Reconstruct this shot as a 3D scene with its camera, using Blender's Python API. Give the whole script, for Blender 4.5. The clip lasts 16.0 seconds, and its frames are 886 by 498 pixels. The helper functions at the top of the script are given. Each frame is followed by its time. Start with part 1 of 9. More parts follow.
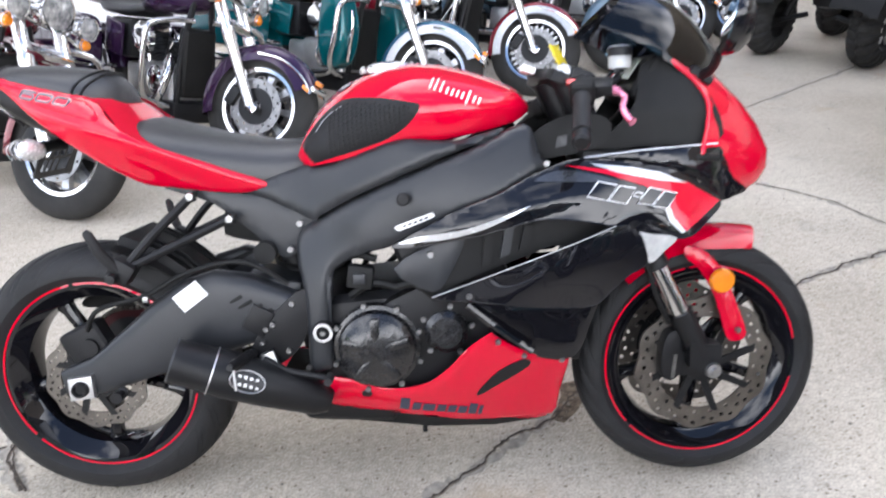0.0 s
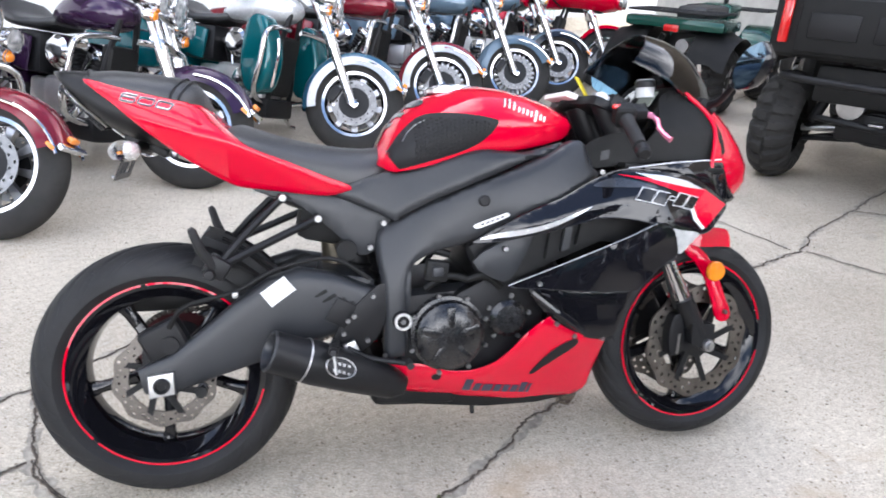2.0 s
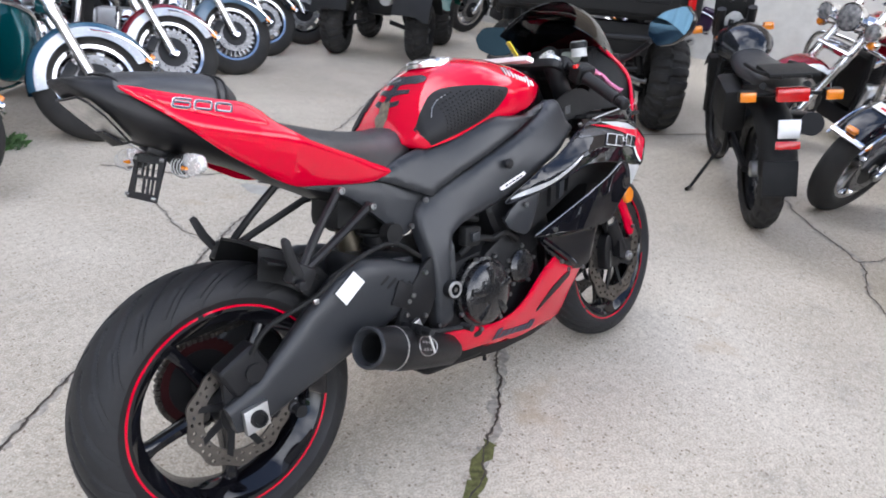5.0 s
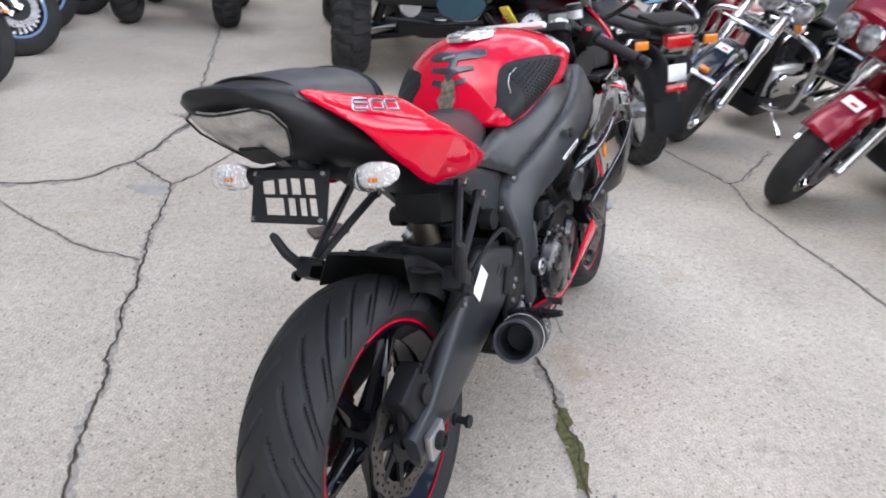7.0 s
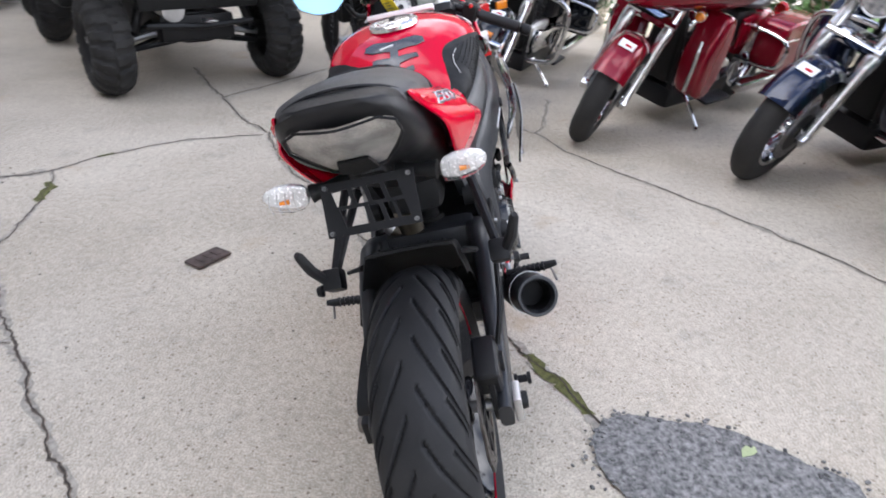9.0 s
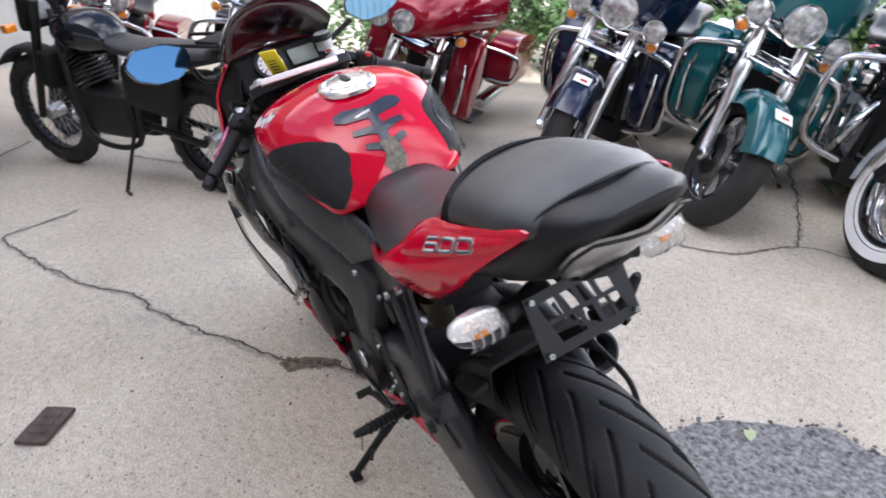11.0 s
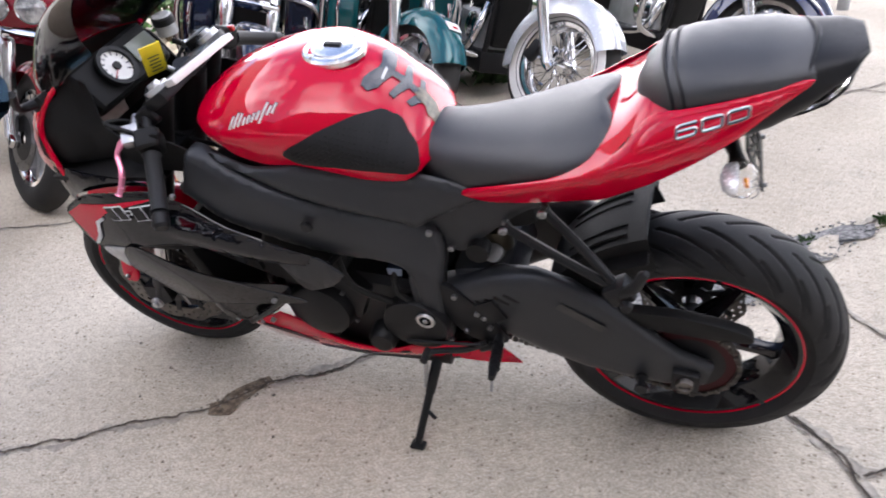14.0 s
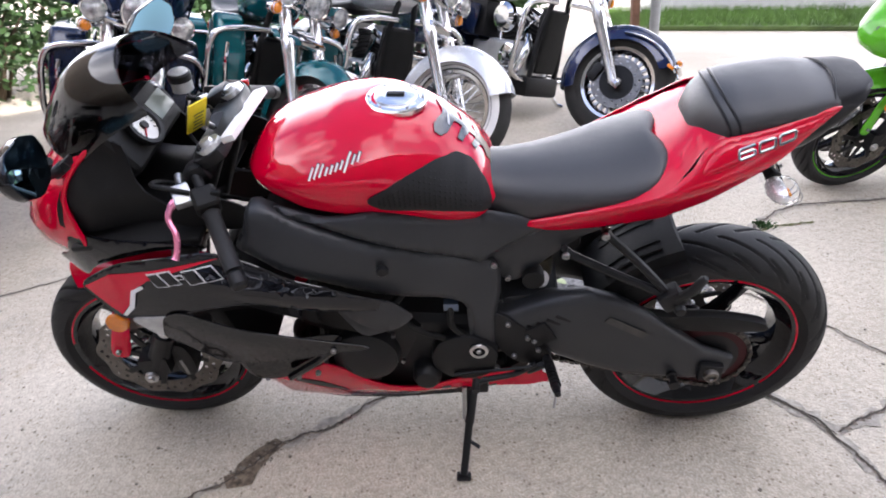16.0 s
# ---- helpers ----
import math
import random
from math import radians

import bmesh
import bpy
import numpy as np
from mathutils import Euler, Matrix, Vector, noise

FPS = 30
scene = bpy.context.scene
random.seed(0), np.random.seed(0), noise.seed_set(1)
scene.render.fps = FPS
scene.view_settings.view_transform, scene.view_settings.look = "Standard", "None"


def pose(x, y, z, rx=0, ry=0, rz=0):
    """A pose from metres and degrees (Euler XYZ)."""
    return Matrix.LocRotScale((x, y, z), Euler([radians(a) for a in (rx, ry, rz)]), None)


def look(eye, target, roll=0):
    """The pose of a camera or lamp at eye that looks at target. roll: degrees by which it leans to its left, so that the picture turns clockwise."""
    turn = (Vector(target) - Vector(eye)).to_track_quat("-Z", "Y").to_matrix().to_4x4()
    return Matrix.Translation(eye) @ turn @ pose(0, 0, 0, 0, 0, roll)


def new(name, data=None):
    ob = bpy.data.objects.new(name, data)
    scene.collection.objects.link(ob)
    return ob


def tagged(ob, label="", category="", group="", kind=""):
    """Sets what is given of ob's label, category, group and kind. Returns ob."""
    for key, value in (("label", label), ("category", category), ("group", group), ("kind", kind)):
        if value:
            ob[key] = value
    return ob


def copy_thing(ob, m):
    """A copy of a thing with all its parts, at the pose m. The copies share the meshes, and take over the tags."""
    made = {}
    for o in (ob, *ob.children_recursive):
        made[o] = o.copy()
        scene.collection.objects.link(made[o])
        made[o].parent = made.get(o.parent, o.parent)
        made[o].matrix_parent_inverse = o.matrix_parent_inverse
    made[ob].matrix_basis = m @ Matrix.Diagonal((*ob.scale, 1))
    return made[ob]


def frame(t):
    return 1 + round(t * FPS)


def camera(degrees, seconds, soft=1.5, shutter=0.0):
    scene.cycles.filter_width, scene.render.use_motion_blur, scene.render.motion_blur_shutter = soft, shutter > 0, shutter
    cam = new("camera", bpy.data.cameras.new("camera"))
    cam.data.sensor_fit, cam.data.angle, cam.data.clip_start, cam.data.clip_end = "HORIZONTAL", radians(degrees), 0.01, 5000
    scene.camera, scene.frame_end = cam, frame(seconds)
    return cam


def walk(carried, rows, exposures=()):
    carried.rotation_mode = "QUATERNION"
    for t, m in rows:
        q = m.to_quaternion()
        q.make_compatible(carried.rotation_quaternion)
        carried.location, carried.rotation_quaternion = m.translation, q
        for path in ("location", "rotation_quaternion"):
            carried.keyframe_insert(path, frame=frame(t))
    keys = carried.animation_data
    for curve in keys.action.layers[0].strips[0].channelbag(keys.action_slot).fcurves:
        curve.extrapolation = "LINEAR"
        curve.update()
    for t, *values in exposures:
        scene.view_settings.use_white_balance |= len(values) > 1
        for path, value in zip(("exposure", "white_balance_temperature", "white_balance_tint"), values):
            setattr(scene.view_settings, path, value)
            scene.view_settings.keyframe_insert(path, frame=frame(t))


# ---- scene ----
import itertools

cam = camera(65.9, 16.0, soft=1.8, shutter=0.4)
PATH = [
    (0, (0.783, -1.292, 1.254), (0.803, 0.499, 0.362), -2.2),
    (0.5, (0.669, -1.224, 1.214), (0.673, 0.513, 0.221), -2.4),
    (1, (0.536, -1.342, 1.242), (0.669, 0.409, 0.284), -0.5),
    (1.5, (0.397, -1.481, 1.28), (0.744, 0.307, 0.453), 2.0),
    (2, (0.26, -1.445, 1.258), (0.732, 0.328, 0.464), 3.2),
    (2.5, (0.095, -1.354, 1.248), (0.565, 0.401, 0.412), 1.6),
    (3, (-0.044, -1.36, 1.25), (0.623, 0.328, 0.41), 3.5),
    (3.5, (-0.22, -1.396, 1.266), (0.672, 0.185, 0.427), 3.2),
    (3.7, (-0.256, -1.379, 1.27), (0.699, 0.172, 0.443), 3.5),
    (5.8, (-0.702, -0.791, 1.244), (0.791, 0.231, 0.392), 6.2),
    (6, (-0.723, -0.714, 1.23), (0.807, 0.255, 0.381), 6.3),
    (6.5, (-0.761, -0.526, 1.217), (0.786, 0.314, 0.267), 4.4),
    (7, (-0.901, -0.427, 1.231), (0.74, 0.269, 0.323), 5.3),
    (7.5, (-1.109, -0.335, 1.271), (0.652, 0.132, 0.448), 4.8),
    (8, (-1.157, -0.228, 1.25), (0.656, 0.091, 0.468), 5.0),
    (8.5, (-1.103, -0.055, 1.216), (0.707, 0.158, 0.393), 2.7),
    (9, (-1.072, 0.091, 1.212), (0.713, 0.089, 0.311), 1.6),
    (9.5, (-1.12, 0.296, 1.238), (0.671, 0.007, 0.397), 1.6),
    (10, (-1.05, 0.426, 1.228), (0.691, -0.131, 0.418), 3.7),
    (10.2, (-0.959, 0.483, 1.207), (0.766, -0.132, 0.402), 3.2),
    (12.3, (-0.334, 1.071, 1.214), (0.895, -0.209, 0.291), -3.6),
    (12.5, (-0.283, 1.097, 1.21), (0.88, -0.223, 0.259), -3.9),
    (13, (-0.199, 1.243, 1.226), (0.604, -0.318, 0.269), -2.6),
    (13.5, (-0.119, 1.393, 1.249), (0.425, -0.263, 0.268), -1.3),
    (14, (0.068, 1.408, 1.229), (0.68, -0.23, 0.258), -5.0),
    (14.5, (0.203, 1.413, 1.225), (0.758, -0.191, 0.168), -6.2),
    (15, (0.305, 1.553, 1.266), (0.75, -0.139, 0.296), -5.6),
    (15.5, (0.413, 1.648, 1.285), (0.658, -0.119, 0.382), -3.3),
    (16, (0.54, 1.566, 1.273), (0.642, -0.225, 0.387), -3.0),
]
EXPOSURE = [(0, 1.71, 6230, 12), (2.2, 1.76, 6180, 12), (3.6, 1.59, 6150, 12), (6, 1.50, 6160, 13), (10.5, 1.44, 6180, 14), (12.5, 1.58, 6360, 17), (14.5, 1.58, 6360, 17), (16, 1.62, 6280, 17)]
walk(cam, [(t, look(eye, target, roll)) for t, eye, target, roll in PATH], EXPOSURE)

# ---- light ----
SUN_ELEV, SUN_ROT = radians(43), radians(-34)
world = bpy.data.worlds.new("sky")
scene.world = world
world.use_nodes = True
wn = world.node_tree.nodes
wl = world.node_tree.links
sky = wn.new("ShaderNodeTexSky")
sky.sky_type = "NISHITA"
sky.sun_disc = False
sky.sun_elevation, sky.sun_rotation = SUN_ELEV, SUN_ROT
sky.air_density, sky.dust_density, sky.ozone_density = 1.0, 3.0, 1.0
# broken white cloud over the blue, as the paint reflects it
tc = wn.new("ShaderNodeTexCoord")
cloud = wn.new("ShaderNodeTexNoise")
cloud.inputs["Scale"].default_value, cloud.inputs["Detail"].default_value = 1.4, 3
ramp = wn.new("ShaderNodeValToRGB")
ramp.color_ramp.elements[0].position, ramp.color_ramp.elements[1].position = 0.42, 0.60
mixc = wn.new("ShaderNodeMixRGB")
mixc.inputs[2].default_value = (18.0, 18.0, 18.2, 1)
place = wn.new("ShaderNodeMapping")
place.inputs["Location"].default_value = (0.8, 0.35, 0.2)
wl.new(tc.outputs["Generated"], place.inputs["Vector"])
wl.new(place.outputs["Vector"], cloud.inputs["Vector"])
wl.new(cloud.outputs["Fac"], ramp.inputs["Fac"])
wl.new(ramp.outputs["Color"], mixc.inputs[0])
wl.new(sky.outputs["Color"], mixc.inputs[1])
wl.new(mixc.outputs["Color"], wn["Background"].inputs["Color"])
wn["Background"].inputs["Strength"].default_value = 0.13
sun = new("sun", bpy.data.lights.new("sun", "SUN"))
sun.data.energy, sun.data.angle, sun.data.color = 3.0, radians(0.5), (1.0, 0.95, 0.88)
SUN_FAR = 20 / math.tan(SUN_ELEV)
sun.matrix_world = look((0, 0, 20), (-SUN_FAR * math.sin(SUN_ROT), -SUN_FAR * math.cos(SUN_ROT), 0))


# ---- materials ----
def mat(name, rgb, rough=0.5, metal=0.0, coat=0.0, var=0.12, scale=8.0, bump=0.0, bscale=200.0, alt=None, spec=0.5, rvar=0.08):
    """A surface whose colour and gloss drift at two scales, with a fine relief."""
    m = bpy.data.materials.new(name)
    m.use_nodes = True
    n, l = m.node_tree.nodes, m.node_tree.links
    b = n["Principled BSDF"]
    b.inputs["Roughness"].default_value = rough
    b.inputs["Metallic"].default_value = metal
    b.inputs["Coat Weight"].default_value = coat
    b.inputs["Coat Roughness"].default_value = 0.02
    b.inputs["Specular IOR Level"].default_value = 0.0 if coat == 1.0 else spec
    co = n.new("ShaderNodeTexCoord")
    big, fine = n.new("ShaderNodeTexNoise"), n.new("ShaderNodeTexNoise")
    big.inputs["Scale"].default_value, big.inputs["Detail"].default_value = scale, 5
    fine.inputs["Scale"].default_value, fine.inputs["Detail"].default_value = scale * 14, 4
    add = n.new("ShaderNodeMath")
    add.operation = "MULTIPLY_ADD"
    add.inputs[1].default_value = 0.4
    l.new(co.outputs["Object"], big.inputs["Vector"])
    l.new(co.outputs["Object"], fine.inputs["Vector"])
    l.new(fine.outputs["Fac"], add.inputs[0])
    l.new(big.outputs["Fac"], add.inputs[2])
    r = n.new("ShaderNodeMapRange")
    r.inputs["From Min"].default_value, r.inputs["From Max"].default_value = 0.5, 0.95
    l.new(add.outputs[0], r.inputs["Value"])
    mix = n.new("ShaderNodeMixRGB")
    dark = alt or [c * (1 - var) for c in rgb]
    mix.inputs[1].default_value = (*dark, 1)
    mix.inputs[2].default_value = (*[min(1, c * (1 + (0 if alt else var))) for c in rgb], 1)
    l.new(r.outputs[0], mix.inputs[0])
    l.new(mix.outputs[0], b.inputs["Base Color"])
    rr = n.new("ShaderNodeMapRange")
    rr.inputs["To Min"].default_value, rr.inputs["To Max"].default_value = max(0.02, rough - rvar), min(1, rough + rvar)
    l.new(fine.outputs["Fac"], rr.inputs["Value"])
    l.new(rr.outputs[0], b.inputs["Roughness"])
    if bump:
        gr = n.new("ShaderNodeTexNoise")
        gr.inputs["Scale"].default_value = bscale
        bp = n.new("ShaderNodeBump")
        bp.inputs["Strength"].default_value = bump
        bp.inputs["Distance"].default_value = 0.002
        l.new(co.outputs["Object"], gr.inputs["Vector"])
        l.new(gr.outputs["Fac"], bp.inputs["Height"])
        l.new(bp.outputs[0], b.inputs["Normal"])
    return m


def concrete_mat():
    """Old parking-lot concrete: warm grey, exposed grit, brown stains."""
    m = bpy.data.materials.new("concrete")
    m.use_nodes = True
    n, l = m.node_tree.nodes, m.node_tree.links
    b = n["Principled BSDF"]
    b.inputs["Roughness"].default_value = 0.9
    b.inputs["Specular IOR Level"].default_value = 0.25
    co = n.new("ShaderNodeTexCoord")

    def noise_at(scale, detail=4, rough=0.6):
        t = n.new("ShaderNodeTexNoise")
        t.inputs["Scale"].default_value, t.inputs["Detail"].default_value, t.inputs["Roughness"].default_value = scale, detail, rough
        l.new(co.outputs["Object"], t.inputs["Vector"])
        return t.outputs["Fac"]

    def stretch(f, a, z):
        r = n.new("ShaderNodeMapRange")
        r.inputs["From Min"].default_value, r.inputs["From Max"].default_value = a, z
        l.new(f, r.inputs["Value"])
        return r.outputs[0]

    def mixed(kind, fac, a, c):
        x = n.new("ShaderNodeMixRGB")
        x.blend_type = kind
        if isinstance(fac, float):
            x.inputs[0].default_value = fac
        else:
            l.new(fac, x.inputs[0])
        for k, v in ((1, a), (2, c)):
            if isinstance(v, tuple):
                x.inputs[k].default_value = (*v, 1)
            else:
                l.new(v, x.inputs[k])
        return x.outputs[0]

    base = mixed("MIX", stretch(noise_at(0.9, 5), 0.35, 0.65), (0.49, 0.44, 0.365), (0.64, 0.585, 0.495))
    base = mixed("MIX", stretch(noise_at(5.0, 6, 0.7), 0.56, 0.76), base, (0.44, 0.40, 0.345))
    base = mixed("MULTIPLY", stretch(noise_at(0.5, 3), 0.6, 0.78), base, (0.82, 0.79, 0.75))
    grit = stretch(noise_at(150, 3, 0.75), 0.36, 0.62)
    base = mixed("MULTIPLY", 0.62, base, mixed("MIX", grit, (0.50, 0.47, 0.43), (1.18, 1.18, 1.17)))
    base = mixed("MULTIPLY", 0.6, base, mixed("MIX", stretch(noise_at(38, 4, 0.7), 0.35, 0.65), (0.72, 0.69, 0.65), (1.14, 1.14, 1.13)))
    vor = n.new("ShaderNodeTexVoronoi")
    vor.inputs["Scale"].default_value = 70
    l.new(co.outputs["Object"], vor.inputs["Vector"])
    spot = n.new("ShaderNodeMath")
    spot.operation = "LESS_THAN"
    spot.inputs[1].default_value = 0.27
    l.new(vor.outputs["Distance"], spot.inputs[0])
    pick = n.new("ShaderNodeMath")
    pick.operation = "GREATER_THAN"
    pick.inputs[1].default_value = 0.80
    sep = n.new("ShaderNodeSeparateColor")
    l.new(vor.outputs["Color"], sep.inputs[0])
    l.new(sep.outputs[0], pick.inputs[0])
    both = n.new("ShaderNodeMath")
    both.operation = "MULTIPLY"
    l.new(spot.outputs[0], both.inputs[0])
    l.new(pick.outputs[0], both.inputs[1])
    base = mixed("MIX", both.outputs[0], base, (0.25, 0.205, 0.155))
    chips = n.new("ShaderNodeTexVoronoi")
    chips.inputs["Scale"].default_value = 165
    l.new(co.outputs["Object"], chips.inputs["Vector"])
    near = n.new("ShaderNodeMath")
    near.operation = "LESS_THAN"
    near.inputs[1].default_value = 0.33
    l.new(chips.outputs["Distance"], near.inputs[0])
    hue = n.new("ShaderNodeSeparateColor")
    l.new(chips.outputs["Color"], hue.inputs[0])
    some = n.new("ShaderNodeMath")
    some.operation = "GREATER_THAN"
    some.inputs[1].default_value = 0.55
    l.new(hue.outputs[0], some.inputs[0])
    here = n.new("ShaderNodeMath")
    here.operation = "MULTIPLY"
    l.new(near.outputs[0], here.inputs[0])
    l.new(some.outputs[0], here.inputs[1])
    half = n.new("ShaderNodeMath")
    half.operation = "MULTIPLY"
    half.inputs[1].default_value = 0.7
    l.new(here.outputs[0], half.inputs[0])
    base = mixed("MIX", half.outputs[0], base, mixed("MIX", hue.outputs[1], (0.27, 0.22, 0.17), (0.74, 0.69, 0.60)))
    rust = stretch(noise_at(1.7, 4, 0.7), 0.62, 0.80)
    base = mixed("MIX", rust, base, (0.42, 0.32, 0.21))
    l.new(base, b.inputs["Base Color"])
    bp = n.new("ShaderNodeBump")
    bp.inputs["Strength"].default_value, bp.inputs["Distance"].default_value = 0.35, 0.003
    l.new(noise_at(130, 4, 0.7), bp.inputs["Height"])
    l.new(bp.outputs[0], b.inputs["Normal"])
    return m


def glass_mat(name, rgb, rough=0.03, ior=1.35, coat=0.0):
    m = bpy.data.materials.new(name)
    m.use_nodes = True
    b = m.node_tree.nodes["Principled BSDF"]
    b.inputs["Base Color"].default_value = (*rgb, 1)
    b.inputs["Roughness"].default_value = rough
    b.inputs["Transmission Weight"].default_value = 1.0
    b.inputs["IOR"].default_value = ior
    b.inputs["Coat Weight"].default_value = coat
    return m


CONCRETE = concrete_mat()
ASPHALT = mat("asphalt", (0.36, 0.35, 0.335), 0.92, alt=(0.06, 0.06, 0.06), scale=75, bump=1.0, bscale=200)
DIRT = mat("crack_dirt", (0.19, 0.155, 0.12), 0.95, var=0.5, scale=30, bump=0.6, bscale=150)
MOSS = mat("moss", (0.11, 0.11, 0.035), 0.95, var=0.5, scale=60, bump=0.7, bscale=150)
GRASS = mat("grass", (0.10, 0.19, 0.035), 0.8, var=0.45, scale=9)
LEAF = mat("leaves", (0.05, 0.11, 0.03), 0.6, var=0.5, scale=12)
RED = mat("red_paint", (0.57, 0.0, 0.022), 0.28, coat=1.0, var=0.05, scale=3, rvar=0.03)
BLACKGLOSS = mat("gloss_black_paint", (0.006, 0.006, 0.008), 0.22, coat=1.0, var=0.2, scale=4, rvar=0.03)
FRAMEGREY = mat("satin_frame_grey", (0.022, 0.0235, 0.0265), 0.36, var=0.12, scale=6, bump=0.1, bscale=700, spec=0.42)
SATIN = mat("satin_black", (0.0095, 0.0095, 0.0105), 0.42, var=0.25, scale=10, bump=0.12, bscale=500, spec=0.26)
PLASTIC = mat("black_plastic", (0.009, 0.009, 0.009), 0.55, var=0.25, scale=12, bump=0.25, bscale=400, spec=0.22)
RUBBER = mat("tyre_rubber", (0.016, 0.016, 0.017), 0.6, var=0.3, scale=9, bump=0.15, bscale=300, spec=0.32)
DUSTY = mat("dusty_tyre_rubber", (0.020, 0.019, 0.018), 0.85, var=0.4, scale=7, bump=0.2, bscale=200)
SEATVINYL = mat("seat_vinyl", (0.020, 0.020, 0.022), 0.42, var=0.15, scale=6, bump=0.3, bscale=600, spec=0.75)
PADRUBBER = mat("grip_pad_rubber", (0.010, 0.010, 0.011), 0.62, var=0.2, scale=12, bump=0.2, bscale=500, spec=0.32)
CHROME = mat("chrome", (0.66, 0.66, 0.67), 0.07, metal=1.0, var=0.06, scale=5, rvar=0.04)
WHEELALU = mat("dulled_wheel_aluminium", (0.46, 0.46, 0.47), 0.32, metal=1.0, var=0.2, scale=14)
FORKALU = mat("polished_fork_aluminium", (0.90, 0.90, 0.91), 0.24, metal=1.0, var=0.05, scale=6, rvar=0.05)
STEEL = mat("machined_steel", (0.42, 0.42, 0.42), 0.34, metal=1.0, var=0.2, scale=20)
BOLTSTEEL = mat("zinc_bolt", (0.30, 0.30, 0.30), 0.30, metal=1.0, var=0.25, scale=60)
BADGE = mat("dark_badge", (0.018, 0.018, 0.020), 0.35, metal=0.3, var=0.3, scale=90)
DISC = mat("brake_disc_steel", (0.17, 0.155, 0.14), 0.40, metal=1.0, var=0.25, scale=20, bump=0.1)
ALU = mat("cast_aluminium", (0.60, 0.60, 0.60), 0.42, metal=1.0, var=0.12, scale=14, bump=0.1)
WHITEPAINT = mat("white_sticker", (0.80, 0.79, 0.77), 0.5, var=0.04, scale=6)
SILVERPAINT = mat("silver_paint", (0.62, 0.63, 0.64), 0.25, metal=0.4, coat=0.8, var=0.06)
AMBER = mat("amber_lens", (0.75, 0.22, 0.01), 0.18, coat=0.8, var=0.15, scale=30)
REDLENS = mat("red_lens", (0.50, 0.01, 0.01), 0.15, coat=0.8, var=0.15, scale=30)
CLEARLENS = mat("clear_lens", (0.42, 0.42, 0.41), 0.14, coat=1.0, var=0.2, scale=40, bump=0.5, bscale=90)
PINK = mat("pink_anodised", (0.85, 0.28, 0.42), 0.25, metal=0.7, var=0.1)
YELLOW = mat("yellow_tag", (0.80, 0.62, 0.02), 0.5, var=0.08)
GREENPAINT = mat("lime_green_paint", (0.10, 0.42, 0.02), 0.25, coat=1.0, var=0.06, rvar=0.03)
GOLD = mat("bronze_fork_tube", (0.34, 0.27, 0.15), 0.3, metal=0.9, var=0.1)
MIRROR = mat("mirror_glass", (0.17, 0.32, 0.44), 0.02, metal=1.0, var=0.01, rvar=0.005)
CLEARGLASS = glass_mat("clear_glass", (0.97, 0.97, 0.97), 0.02, 1.03, 0.5)
SMOKED = glass_mat("smoked_screen", (0.035, 0.035, 0.04), 0.03, 1.45)
LAMPCELL = mat("lamp_reflector_cells", (0.85, 0.85, 0.84), 0.26, metal=0.4, var=0.25, scale=14, bump=0.35, bscale=26)


# ---- mesh tools ----
def bm_of(verts, faces):
    bm = bmesh.new()
    vs = [bm.verts.new(v) for v in verts]
    for f in faces:
        if len(set(f)) > 2:
            try:
                bm.faces.new([vs[i] for i in f])
            except ValueError:
                pass
    return bm


def part(name, bm, material, parent=None, label="", sharp=35, m=None):
    """Links a bmesh as ONE mesh object under a thing or a part."""
    bmesh.ops.recalc_face_normals(bm, faces=bm.faces[:])
    for f in bm.faces:
        f.smooth = True
    lim = radians(sharp)
    for e in bm.edges:
        if len(e.link_faces) == 2 and e.calc_face_angle(0) > lim:
            e.smooth = False
    me = bpy.data.meshes.new(name)
    bm.to_mesh(me)
    bm.free()
    me.materials.append(material)
    ob = new(name, me)
    if parent:
        ob.parent = parent
    if m is not None:
        ob.matrix_local = m
    if label:
        tagged(ob, label)
    return ob


def thing(name, label, category, m=None, group="", kind=""):
    ob = new(name)
    ob.empty_display_size = 0.05
    if m is not None:
        ob.matrix_world = m
    return tagged(ob, label, category, group, kind)


def merge(*bms):
    out = bmesh.new()
    for b in bms:
        me = bpy.data.meshes.new("tmp")
        b.to_mesh(me)
        out.from_mesh(me)
        b.free()
        bpy.data.meshes.remove(me)
    return out


def moved(bm, m):
    bmesh.ops.transform(bm, matrix=m, verts=bm.verts[:])
    return bm


def mirrored(bm):
    """The same part on the other side of the bike."""
    out = bm.copy()
    bmesh.ops.scale(out, vec=(1, -1, 1), verts=out.verts[:])
    bmesh.ops.reverse_faces(out, faces=out.faces[:])
    return out


def curve_pts(pts, n=6, closed=False):
    """A Catmull-Rom curve through the points."""
    P = [Vector(p) for p in pts]
    k = len(P)
    out = []
    for i in range(k if closed else k - 1):
        if closed:
            a, b, c, d = P[(i - 1) % k], P[i], P[(i + 1) % k], P[(i + 2) % k]
        else:
            a, b, c, d = P[max(i - 1, 0)], P[i], P[i + 1], P[min(i + 2, k - 1)]
        for j in range(n):
            t = j / n
            out.append(0.5 * ((2 * b) + (c - a) * t + (2 * a - 5 * b + 4 * c - d) * t * t + (3 * b - a - 3 * c + d) * t ** 3))
    if not closed:
        out.append(P[-1])
    return out


